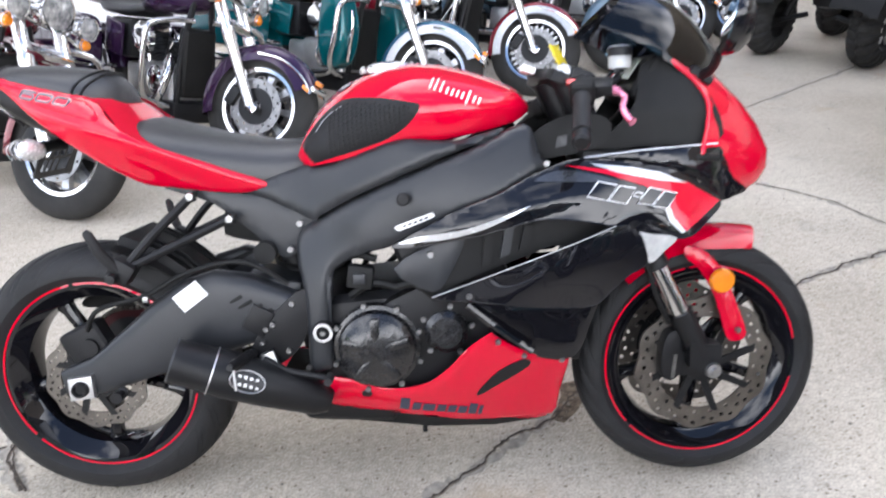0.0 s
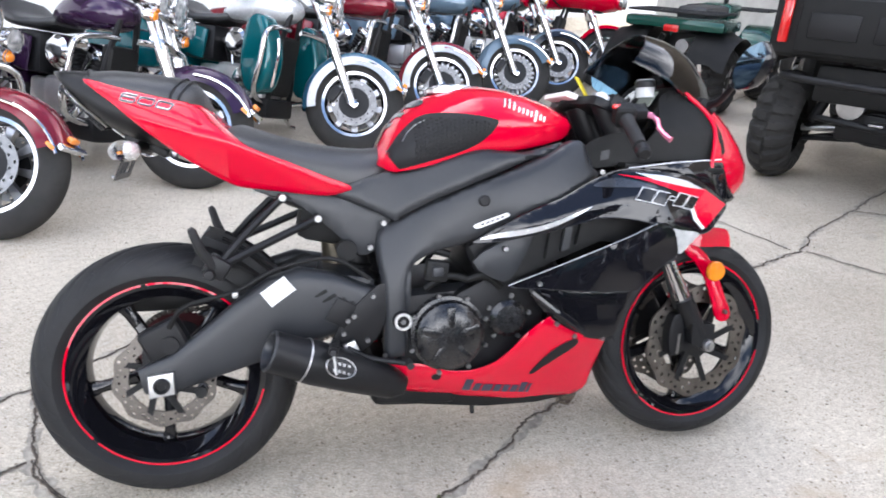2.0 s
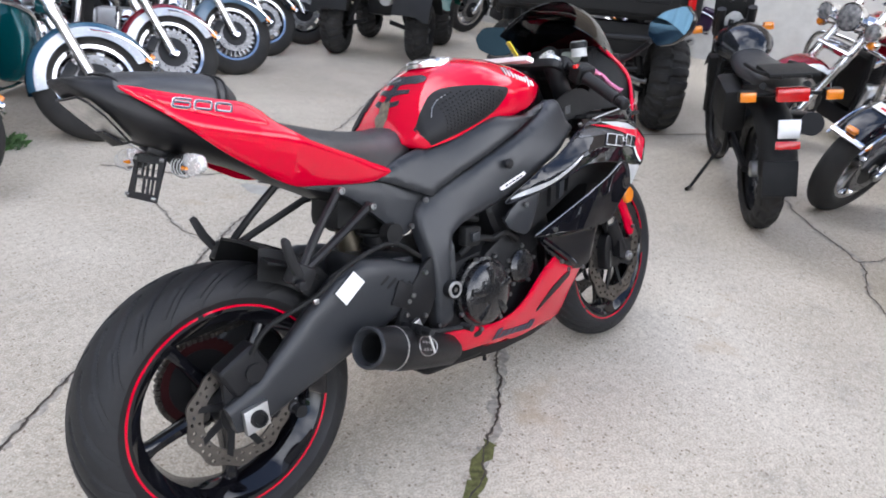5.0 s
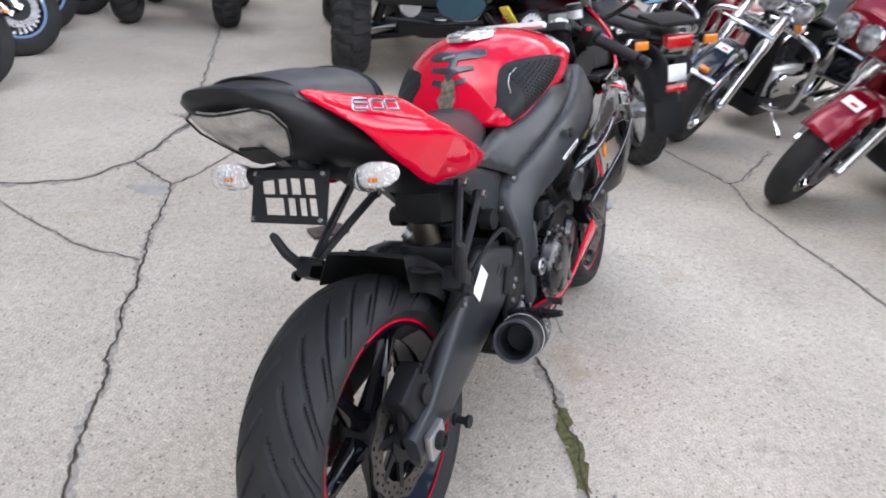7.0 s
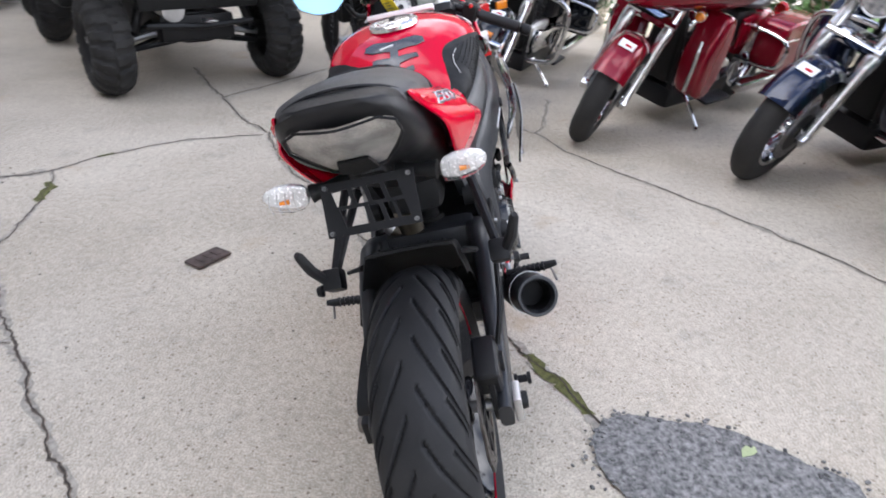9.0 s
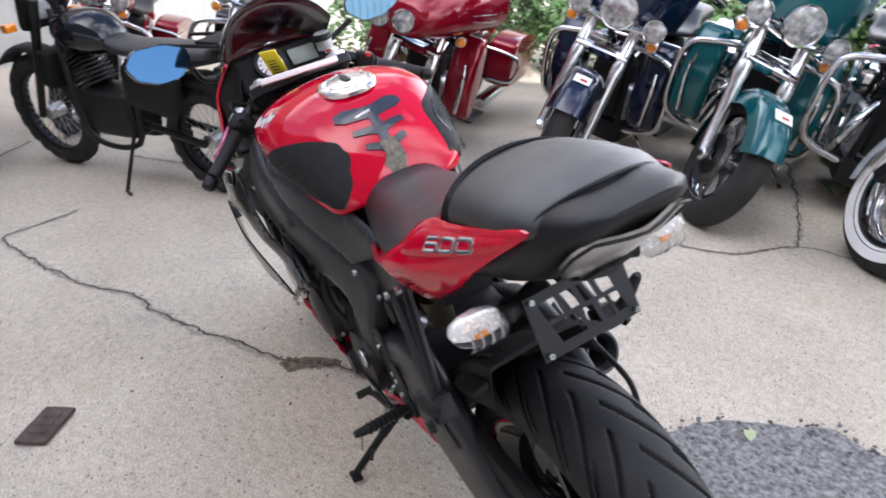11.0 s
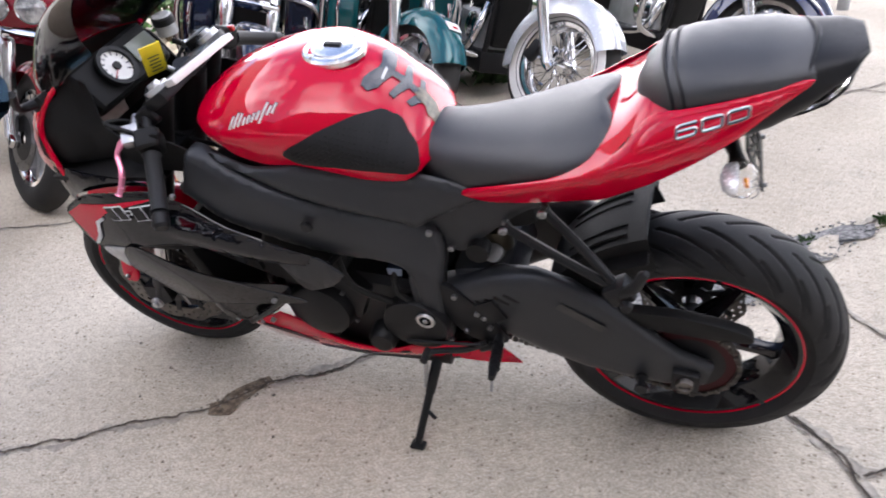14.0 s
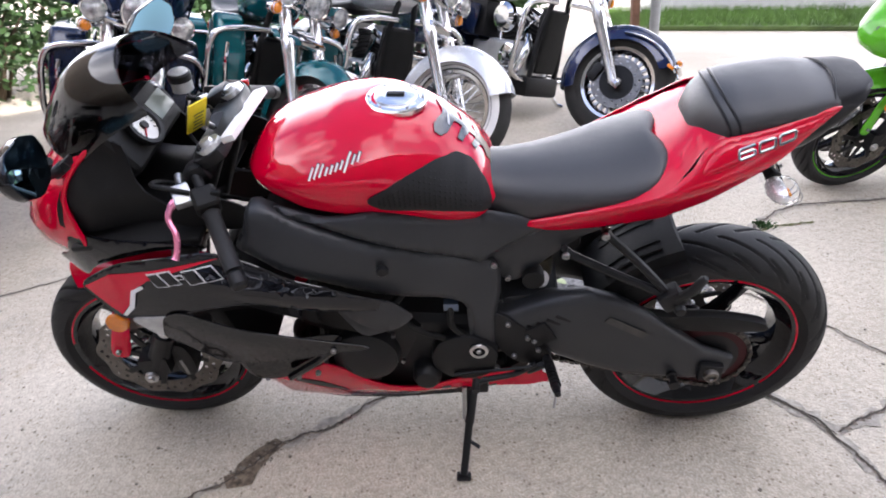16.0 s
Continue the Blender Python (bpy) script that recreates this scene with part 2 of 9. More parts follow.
def tube(pts, r, n=10, cap=True, closed=False):
    """A round bar along the points; r may be one radius or one for each point."""
    P = [Vector(p) for p in pts]
    k = len(P)
    R = r if isinstance(r, (list, tuple)) else [r] * k
    verts, faces, u = [], [], None
    for i, p in enumerate(P):
        a = P[(i - 1) % k] if closed or i else P[i]
        c = P[(i + 1) % k] if closed or i < k - 1 else P[i]
        d = (c - a).normalized()
        if u is None:
            u = d.orthogonal().normalized()
        u = (u - d * u.dot(d)).normalized()
        w = d.cross(u)
        for j in range(n):
            q = 2 * math.pi * j / n
            verts.append(p + R[i] * (math.cos(q) * u + math.sin(q) * w))
    rows = k if closed else k - 1
    for i in range(rows):
        for j in range(n):
            a, b = i * n + j, i * n + (j + 1) % n
            c, d = ((i + 1) % k) * n + (j + 1) % n, ((i + 1) % k) * n + j
            faces.append((a, b, c, d))
    if cap and not closed:
        faces.append(tuple(range(n)))
        faces.append(tuple((k - 1) * n + j for j in range(n)))
    return bm_of(verts, faces)


def loft(rings, cap=True, closed=True):
    """A skin over rings of equally many points."""
    n = len(rings[0])
    verts = [Vector(p) for ring in rings for p in ring]
    faces = []
    for i in range(len(rings) - 1):
        for j in range(n if closed else n - 1):
            faces.append((i * n + j, i * n + (j + 1) % n, (i + 1) * n + (j + 1) % n, (i + 1) * n + j))
    if cap and closed:
        faces.append(tuple(range(n)))
        faces.append(tuple((len(rings) - 1) * n + j for j in range(n)))
    return bm_of(verts, faces)


def turned(origin, axis, stations, n=36):
    """A round skin about an axis: (distance, radius) stations."""
    axis = Vector(axis).normalized()
    u = axis.orthogonal().normalized()
    w = axis.cross(u)
    return loft([[Vector(origin) + axis * s + r * (math.cos(q) * u + math.sin(q) * w) for q in np.linspace(0, 2 * math.pi, n + 1)[:-1]] for s, r in stations], cap=False)


def lathe(profile, n=48, closed=False, arc=None):
    """Turns (radius, y) points round the y axis, an axle; arc: from and to degrees, 0 ahead, 90 up."""
    verts, faces = [], []
    a0, a1 = (0, 360) if arc is None else arc
    k, steps = len(profile), n if arc is None else n + 1
    for i in range(steps):
        q = radians(a0 + (a1 - a0) * i / n)
        for r, y in profile:
            verts.append((r * math.cos(q), y, r * math.sin(q)))
    for i in range(n):
        i2 = (i + 1) % steps
        for j in range(k if closed else k - 1):
            j2 = (j + 1) % k
            faces.append((i * k + j, i * k + j2, i2 * k + j2, i2 * k + j))
    if arc is not None and closed:
        faces.append(tuple(range(k)))
        faces.append(tuple(n * k + j for j in range(k)))
    bm = bm_of(verts, faces)
    bmesh.ops.remove_doubles(bm, verts=bm.verts[:], dist=1e-6)
    return bm


def block(sx, sy, sz, m=None, bevel=0.004, seg=2):
    bm = bmesh.new()
    bmesh.ops.create_cube(bm, size=1)
    bmesh.ops.scale(bm, vec=(sx, sy, sz), verts=bm.verts[:])
    if bevel:
        bmesh.ops.bevel(bm, geom=bm.edges[:], offset=min(bevel, 0.45 * min(sx, sy, sz)), segments=seg, affect="EDGES", profile=0.6)
    return moved(bm, m) if m is not None else bm


def at(x, y, z, rx=0, ry=0, rz=0):
    return pose(x, y, z, rx, ry, rz)


def prism(outline, y0, y1, bevel=0.004, seg=2):
    """A plate: an outline of (x, z) points between two y's, its rims rounded."""
    verts = [(x, y0, z) for x, z in outline] + [(x, y1, z) for x, z in outline]
    k = len(outline)
    faces = [tuple(range(k)), tuple(range(2 * k - 1, k - 1, -1))] + [(i, k + i, k + (i + 1) % k, (i + 1) % k) for i in range(k)]
    bm = bm_of(verts, faces)
    bmesh.ops.recalc_face_normals(bm, faces=bm.faces[:])
    if bevel:
        rims = [e for e in bm.edges if abs(e.verts[0].co.y - e.verts[1].co.y) < 1e-7]
        bmesh.ops.bevel(bm, geom=rims, offset=bevel, segments=seg, affect="EDGES", profile=0.6)
    return bm


def smooth2(pts, n=5, closed=True):
    return [(p.x, p.z) for p in curve_pts([(x, 0, z) for x, z in pts], n, closed)]


def lerp(table, x):
    return float(np.interp(x, [r[0] for r in table], [r[1] for r in table]))


def depth_field(ctrl, ease=6e-4):
    """A thin-plate surface y(x, z) through a few (x, z, y) points."""
    C = np.array(ctrl, float)
    k = len(C)

    def phi(d2):
        return 0.5 * d2 * np.log(d2 + 1e-12)

    d2 = ((C[:, None, :2] - C[None, :, :2]) ** 2).sum(-1)
    A = np.zeros((k + 3, k + 3))
    A[:k, :k] = phi(d2) + np.eye(k) * ease
    A[:k, k:], A[k:, :k] = np.c_[np.ones(k), C[:, :2]], np.c_[np.ones(k), C[:, :2]].T
    w = np.linalg.solve(A, np.r_[C[:, 2], 0, 0, 0])
    return lambda x, z: float(phi(((C[:, :2] - (x, z)) ** 2).sum(-1)) @ w[:k] + w[k:] @ (1, x, z))


def ridge_field(width, ridge, lean, tuck):
    """A side panel's depth: half width at a ridge that runs along x at the height ridge(x); above it the skin leans in, below it tucks under."""
    def f(x, z):
        fall = 0.0
        for e in (-0.008, -0.004, 0.0, 0.004, 0.008):
            h = z - lerp(ridge, x) + e
            fall += 0.2 * (lerp(lean, x) * h if h > 0 else tuck * (-h / 0.1) ** 1.3)
        return -(lerp(width, x) - fall)
    return f


def panel(outline, field, thick=0.004, cell=0.02, inner=1.0, roll=0.0, width=0.012):
    """A curved sheet: an outline of (x, z) points laid on the surface y = field(x, z), with thickness towards the bike's middle (+y where inner is 1).
    roll: how far the rim curls inwards, over width."""
    bm = bmesh.new()
    vs = [bm.verts.new((x, 0, z)) for x, z in outline]
    bm.faces.new(vs)
    bmesh.ops.triangulate(bm, faces=bm.faces[:])
    if roll:
        for step in (0.35, 0.65):
            bmesh.ops.inset_region(bm, faces=[f for f in bm.faces if not f.tag], thickness=width * step, use_even_offset=False)
            bmesh.ops.recalc_face_normals(bm, faces=bm.faces[:])
    xs, zs = [p[0] for p in outline], [p[1] for p in outline]
    for lo, hi, axis in ((min(xs), max(xs), 0), (min(zs), max(zs), 2)):
        k = int((hi - lo) / cell)
        for i in range(1, k + 1):
            co, no = [0, 0, 0], [0, 0, 0]
            co[axis], no[axis] = lo + (hi - lo) * i / (k + 1), 1
            bmesh.ops.bisect_plane(bm, geom=bm.verts[:] + bm.edges[:] + bm.faces[:], plane_co=co, plane_no=no)
    A = np.array(outline, float)
    D = np.roll(A, -1, 0) - A
    L2 = (D ** 2).sum(1) + 1e-12
    for v in bm.verts:
        curl = 0.0
        if roll:
            p = np.array((v.co.x, v.co.z)) - A
            t = np.clip((p * D).sum(1) / L2, 0, 1)[:, None]
            d = math.sqrt(((p - t * D) ** 2).sum(1).min())
            curl = roll * max(0.0, 1 - d / width) ** 2
        v.co.y = field(v.co.x, v.co.z) + curl * inner
    ret = bmesh.ops.extrude_face_region(bm, geom=bm.faces[:])
    for v in ret["geom"]:
        if isinstance(v, bmesh.types.BMVert):
            v.co.y += thick * inner
    return bm


def bolt(r=0.007, h=0.006):
    """A socket-head screw that stands out towards -y."""
    r = r * 0.8
    bm = lathe([(0.0005, -h * 0.5), (r * 0.5, -h * 0.5), (r * 0.52, -h), (r * 0.9, -h), (r, -h * 0.8), (r, 0.002)], 14)
    return bm


def bolts(places, r=0.007, side=-1, h=0.006):
    out = []
    for x, y, z in places:
        b = bolt(r, h)
        if side > 0:
            bmesh.ops.scale(b, vec=(1, -1, 1), verts=b.verts[:])
        out.append(moved(b, at(x, y, z)))
    return merge(*out)


def strip(path, width, z, seed=0, ragged=0.38):
    """A flat ragged band along a ground path."""
    rnd = random.Random(seed)
    C = curve_pts([(x, y, z) for x, y in path], 40)
    P, gone, pace = [C[0]], 0.0, max(0.007, 0.7 * width)
    for a, b in zip(C, C[1:]):
        gone += (b - a).length
        if gone >= pace:
            P.append(b)
            gone = 0.0
    out = []
    for i, p in enumerate(P):
        w = width * (1 - ragged + 2 * ragged * rnd.random()) * 0.5
        p = p + Vector((noise.noise(Vector((p.x * 7, p.y * 7, seed))), noise.noise(Vector((p.y * 7, seed, p.x * 7))), 0)) * 0.022 + Vector((noise.noise(Vector((p.x * 28, p.y * 28, seed))), noise.noise(Vector((p.y * 28, seed, p.x * 28))), 0)) * 0.009
        out.append((p + Vector((rnd.uniform(-1, 1), rnd.uniform(-1, 1), 0)) * width * 0.35, w))
    verts, faces = [], []
    for i, (p, w) in enumerate(out):
        d = (out[min(i + 1, len(out) - 1)][0] - out[max(i - 1, 0)][0]).normalized()
        s = Vector((-d.y, d.x, 0))
        verts += [p + s * w, p - s * w * rnd.uniform(0.4, 1.4)]
    for i in range(len(out) - 1):
        faces.append((2 * i, 2 * i + 1, 2 * i + 3, 2 * i + 2))
    return bm_of(verts, faces)


# ---- ground ----
def sheet(x0, y0, x1, y1, z, cell):
    nx, ny = int((x1 - x0) / cell), int((y1 - y0) / cell)
    verts = [(x0 + (x1 - x0) * i / nx, y0 + (y1 - y0) * j / ny, z) for i in range(nx + 1) for j in range(ny + 1)]
    faces = [(i * (ny + 1) + j, (i + 1) * (ny + 1) + j, (i + 1) * (ny + 1) + j + 1, i * (ny + 1) + j + 1) for i in range(nx) for j in range(ny)]
    return bm_of(verts, faces)


ground = part("ground", sheet(-300, -300, 300, 300, 0, 60), CONCRETE)
tagged(ground, "weathered grey concrete forecourt with cracks and grit", "ground", kind="structure")


# ---- wheels ----
def ring_plate(r0, r1, y, thick, teeth=0, wave=0.0, holes=None, n=180, rows=6):
    """A brake disc or sprocket: a flat ring about the axle with a wavy rim; holes(row, step) says which cells are open."""
    verts, faces = [], []
    for i in range(n):
        q = 2 * math.pi * i / n
        top = r1 * (1 + wave * math.sin(teeth * q))
        for j in range(rows + 1):
            r = r0 + (top - r0) * j / rows
            verts.append((r * math.cos(q), y - thick / 2, r * math.sin(q)))
    for i in range(n):
        for j in range(rows):
            if holes and holes(j, i):
                continue
            a, b = i * (rows + 1) + j, ((i + 1) % n) * (rows + 1) + j
            faces.append((a, a + 1, b + 1, b))
    bm = bm_of(verts, faces)
    ret = bmesh.ops.extrude_face_region(bm, geom=bm.faces[:])
    for v in ret["geom"]:
        if isinstance(v, bmesh.types.BMVert):
            v.co.y += thick
    return bm


def tyre_mesh(R, w, rim, n=96, groove=None, across=20, depth=0.006):
    """A tyre with a round crown. groove(turn, u): how deep, 0 to 1, the tread is cut there; u runs from -1 to 1 across the tread."""
    h = R - rim
    prof = []
    for i in range(across + 1):
        u = -1 + 2 * i / across
        q = u * radians(96)
        y = w * 0.5 * math.sin(q) / math.sin(radians(90))
        r = R - h * 0.74 * (1 - max(0.0, math.cos(q)) ** 0.85) if abs(q) < radians(90) else R - h * 0.76
        prof.append((r, y, u))
    prof = [(rim - 0.002, -w * 0.36, -2)] + [(rim + h * 0.10, -w * 0.44, -2)] + prof + [(rim + h * 0.10, w * 0.44, 2), (rim - 0.002, w * 0.36, 2)]
    verts, faces, k = [], [], len(prof)
    for i in range(n):
        q = 2 * math.pi * i / n
        for r, y, u in prof:
            d = depth * groove(i / n, u) if groove and abs(u) <= 1 else 0.0
            verts.append(((r - d) * math.cos(q), y * (1 - d * 2), (r - d) * math.sin(q)))
    for i in range(n):
        for j in range(k - 1):
            a, b = i * k + j, ((i + 1) % n) * k + j
            faces.append((a, a + 1, b + 1, b))
    return bm_of(verts, faces)


def sport_groove(turn, u):
    """Long swept cuts that run from the middle of the tread out to the shoulders."""
    a = abs(u)
    side = 0.0 if u > 0 else 0.5

    def cut(v, w):
        return 1 - abs(2 * v / w - 1) ** 4 if v < w else 0.0

    one = cut((turn * 22 - 2.7 * a ** 0.75 + side) % 1, 0.19 - 0.06 * a) if 0.06 < a < 0.90 else 0.0
    two = cut((turn * 22 - 2.3 * a + side + 0.30) % 1, 0.14) if 0.42 < a < 0.76 else 0.0
    return max(one, two)


def disc_holes(j, i):
    return (j in (1, 3, 4)) and (i % 9 in ((0, 1) if j == 3 else (4, 5)))


def sport_wheel(parent, centre, R, w, disc_r, disc_y, groove_n, stripe_mat, names="rear", first=49, wave=10, m=None):
    """Five-spoke cast wheel, its tyre, rim stripes and discs, as parts under the bike."""
    P = m @ at(*centre) if m is not None else at(*centre)
    rim = 0.222
    tyre = part(f"{names}_tyre", moved(tyre_mesh(R, w, rim, groove_n, sport_groove, 72), P), RUBBER, parent, "black rubber tyre with swept tread cuts", sharp=50)
    b = w * 0.40
    prof = [(rim + 0.004, -b), (rim + 0.005, -b + 0.004), (rim - 0.006, -b + 0.006), (0.206, -b + 0.02), (0.192, -b * 0.5), (0.186, 0), (0.192, b * 0.5), (0.206, b - 0.02), (rim - 0.006, b - 0.006), (rim + 0.005, b - 0.004), (rim + 0.004, b),
            (rim - 0.010, b - 0.002), (0.200, b - 0.018), (0.184, b * 0.5), (0.177, 0), (0.184, -b * 0.5), (0.200, -b + 0.018), (rim - 0.010, -b + 0.002)]
    rimob = part(f"{names}_rim", moved(lathe(prof, 96, closed=True), P), BLACKGLOSS, parent, "gloss black cast rim")
    for s in (-1, 1):
        for a0, a1 in ((10, 98), (101, 219), (223, 346)):
            st = lathe([(rim + 0.0030, s * (b + 0.0008)), (rim - 0.0018, s * (b + 0.0012)), (rim - 0.0018, s * (b - 0.001)), (rim + 0.0030, s * (b - 0.001))], 30, closed=True, arc=(a0, a1))
            part("rim_stripe", moved(st, P), stripe_mat, rimob, "red rim tape")
    for k in range(5):
        a = radians(first + 72 * k)
        rings = []
        for r, hw, hy in ((0.030, 0.022, 0.030), (0.07, 0.017, 0.024), (0.12, 0.013, 0.018), (0.165, 0.014, 0.016), (0.184, 0.020, 0.018)):
            ring = []
            for q in range(10):
                t = 2 * math.pi * q / 10
                cx, cy = math.cos(t), math.sin(t)
                ring.append((r, hy * (abs(cy) ** 0.7) * (1 if cy > 0 else -1), hw * (abs(cx) ** 0.7) * (1 if cx > 0 else -1)))
            rings.append(ring)
        sp = loft(rings)
        part("spoke", moved(sp, P @ Matrix.Rotation(-a, 4, "Y")), BLACKGLOSS, rimob)
    part(f"{names}_hub", moved(lathe([(0.0, -0.06), (0.018, -0.06), (0.03, -0.05), (0.042, -0.025), (0.042, 0.025), (0.03, 0.05), (0.018, 0.06), (0.0, 0.06)], 32), P), SATIN, rimob)
    for y in disc_y:
        d = part(f"{names}_brake_disc", moved(ring_plate(disc_r * 0.72, disc_r * 1.03, y, 0.005, wave, 0.030, disc_holes), P), DISC, parent, "drilled petal brake disc")
        part("carrier_ring", moved(lathe([(0.022, y - 0.004), (0.045, y - 0.004), (0.045, y + 0.004), (0.022, y + 0.004)], 32, closed=True), P), SATIN, d)
        for i in range(8):
            ca = prism([(0.03, -0.012), (disc_r * 0.78, -0.008 + 0.03), (disc_r * 0.78, 0.008 + 0.03), (0.03, 0.006)], y - 0.003, y + 0.003, 0)
            part("carrier_arm", moved(ca, P @ Matrix.Rotation(2 * math.pi * i / 8, 4, "Y")), SATIN, d)
    return P


# ---- the red and black sports motorcycle on its side stand ----
LEAN = 13.85
BIKE = at(0, 0, 0.002, -LEAN, 0, 0) @ at(0.4, 0, 0) @ at(0, 0, 0, 0, 0, -0.9) @ at(-0.4, 0, 0)
bike = thing("sport_motorcycle", "red and black sports motorcycle leaning on its side stand on concrete", "motorcycle", BIKE)
HEAD = Vector((1.08, 0, 0.90))
STEER = Matrix.Translation(HEAD) @ Matrix.Rotation(radians(3.5), 4, Vector((-0.42, 0, 0.907))) @ Matrix.Translation(-HEAD)


def add(name, bm, material, label="", parent=None, sharp=35):
    return part(name, bm, material, parent or bike, label, sharp)


def pair(name, bm, material, label="", parent=None, sharp=35):
    """The part on the right and its mirror image on the left."""
    other = mirrored(bm)
    return add(name, bm, material, label, parent, sharp), add(name, other, material, label, parent, sharp)


# wheels
sport_wheel(bike, (-0.003, 0, 0.306), 0.306, 0.164, 0.112, (-0.085,), 660, RED, "rear", 49)
FW = (1.380, -0.010, 0.285)
sport_wheel(bike, FW, 0.286, 0.128, 0.152, (-0.068, 0.068), 560, RED, "front", 49, m=STEER)

# tank: half width, top and lower edge along its length
T_TOP = [(0.500, 0.800), (0.512, 0.838), (0.530, 0.872), (0.558, 0.904), (0.60, 0.936), (0.642, 0.958), (0.70, 0.974), (0.75, 0.978), (0.81, 0.972), (0.87, 0.956), (0.93, 0.935), (0.97, 0.915), (0.99, 0.890)]
T_LOW = [(0.500, 0.790), (0.53, 0.774), (0.60, 0.787), (0.676, 0.808), (0.73, 0.822), (0.80, 0.820), (0.88, 0.832), (0.957, 0.848), (0.99, 0.866)]
T_WID = [(0.500, 0.100), (0.512, 0.134), (0.530, 0.156), (0.56, 0.171), (0.60, 0.183), (0.66, 0.194), (0.72, 0.203), (0.80, 0.206), (0.87, 0.195), (0.93, 0.165), (0.97, 0.130), (0.99, 0.09)]


def tank_y(x, z):
    """The tank's right-hand skin."""
    s = min(max((z - lerp(T_LOW, x)) / (lerp(T_TOP, x) - lerp(T_LOW, x)), 0), 1)
    swell = 0.86 + 0.14 * min(1, s * 2.2) ** 0.8
    k = min(max((0.73 - x) / 0.15, 0), 1)
    return -lerp(T_WID, x) * swell * (1 - s ** (3.4 - 1.0 * k)) ** (0.52 + 0.08 * k)


rings = []
for x in [0.500, 0.504, 0.512, 0.522, 0.536, 0.552] + [0.57 + 0.0185 * i for i in range(21)] + [0.952, 0.966, 0.978, 0.986, 0.99]:
    lo, hi = lerp(T_LOW, x), lerp(T_TOP, x)
    half = [(x, tank_y(x, lo + (hi - lo) * s), lo + (hi - lo) * s) for s in [0, 0.06, 0.14, 0.24, 0.34, 0.45, 0.56, 0.66, 0.75, 0.82, 0.88, 0.925, 0.955, 0.978, 0.991, 0.998]]
    rings.append(half + [(x, 0, hi)] + [(a, -b, c) for a, b, c in reversed(half)])
tank = add("fuel_tank", loft(rings), RED, "glossy red fuel tank", sharp=60)

PAD = smooth2([(0.519, 0.816), (0.525, 0.830), (0.550, 0.863), (0.587, 0.896), (0.622, 0.909), (0.684, 0.908), (0.745, 0.898), (0.766, 0.888), (0.743, 0.856), (0.702, 0.829), (0.647, 0.810), (0.585, 0.793), (0.552, 0.784), (0.542, 0.785)], 5)
PAD_LEFT = smooth2([(0.738, 0.868), (0.683, 0.896), (0.627, 0.907), (0.587, 0.902), (0.566, 0.892), (0.546, 0.875), (0.523, 0.840), (0.512, 0.814), (0.512, 0.801), (0.520, 0.795), (0.564, 0.812), (0.64, 0.829), (0.70, 0.835), (0.727, 0.846)], 5)


def side_film(outline, lift, thick):
    """A sheet laid on the tank's left skin, its outline in (x, z), lifted along the skin's normal."""
    bm = bmesh.new()
    bm.faces.new([bm.verts.new((x, 0, z)) for x, z in outline])
    bmesh.ops.triangulate(bm, faces=bm.faces[:])
    cuts_x = [0.507, 0.510, 0.514, 0.519] + [0.525 + 0.008 * i for i in range(27)]
    for axis, values in ((0, cuts_x), (2, [0.798 + 0.007 * i for i in range(16)])):
        for value in values:
            co, no = [0, 0, 0], [0, 0, 0]
            co[axis], no[axis] = value, 1
            bmesh.ops.bisect_plane(bm, geom=bm.verts[:] + bm.edges[:] + bm.faces[:], plane_co=co, plane_no=no)

    def skin(x, z, up):
        e = 0.0015
        f = -tank_y(x, z)
        n = Vector((-(-tank_y(x + e, z) - f) / e, 1, -(f + tank_y(x, z - e)) / e)).normalized()
        return Vector((x, f, z)) + n * up

    bmesh.ops.remove_doubles(bm, verts=bm.verts[:], dist=1e-5)
    flat = {v: (v.co.x, v.co.z) for v in bm.verts}
    ret = bmesh.ops.extrude_face_region(bm, geom=bm.faces[:])
    top = [v for v in ret["geom"] if isinstance(v, bmesh.types.BMVert)]
    for v in top:
        v.co = skin(v.co.x, v.co.z, lift)
    for v, (x, z) in flat.items():
        if v.is_valid:
            v.co = skin(x, z, lift - thick)
    bmesh.ops.recalc_face_normals(bm, faces=bm.faces[:])
    return bm


pads = (add("tank_grip_pad", panel(PAD, lambda x, z: tank_y(x, z) - 0.0035, 0.003, 0.016, roll=0.002), PADRUBBER, "black rubber knee grip with small nubs"),
        add("tank_grip_pad", side_film(PAD_LEFT, 0.004, 0.005), PADRUBBER, "black rubber knee grip with faint nubs"))


def inside(poly, x, z):
    k, c = len(poly), False
    for i in range(k):
        (x0, z0), (x1, z1) = poly[i], poly[i - 1]
        if (z0 > z) != (z1 > z) and x < (x1 - x0) * (z - z0) / (z1 - z0) + x0:
            c = not c
    return c


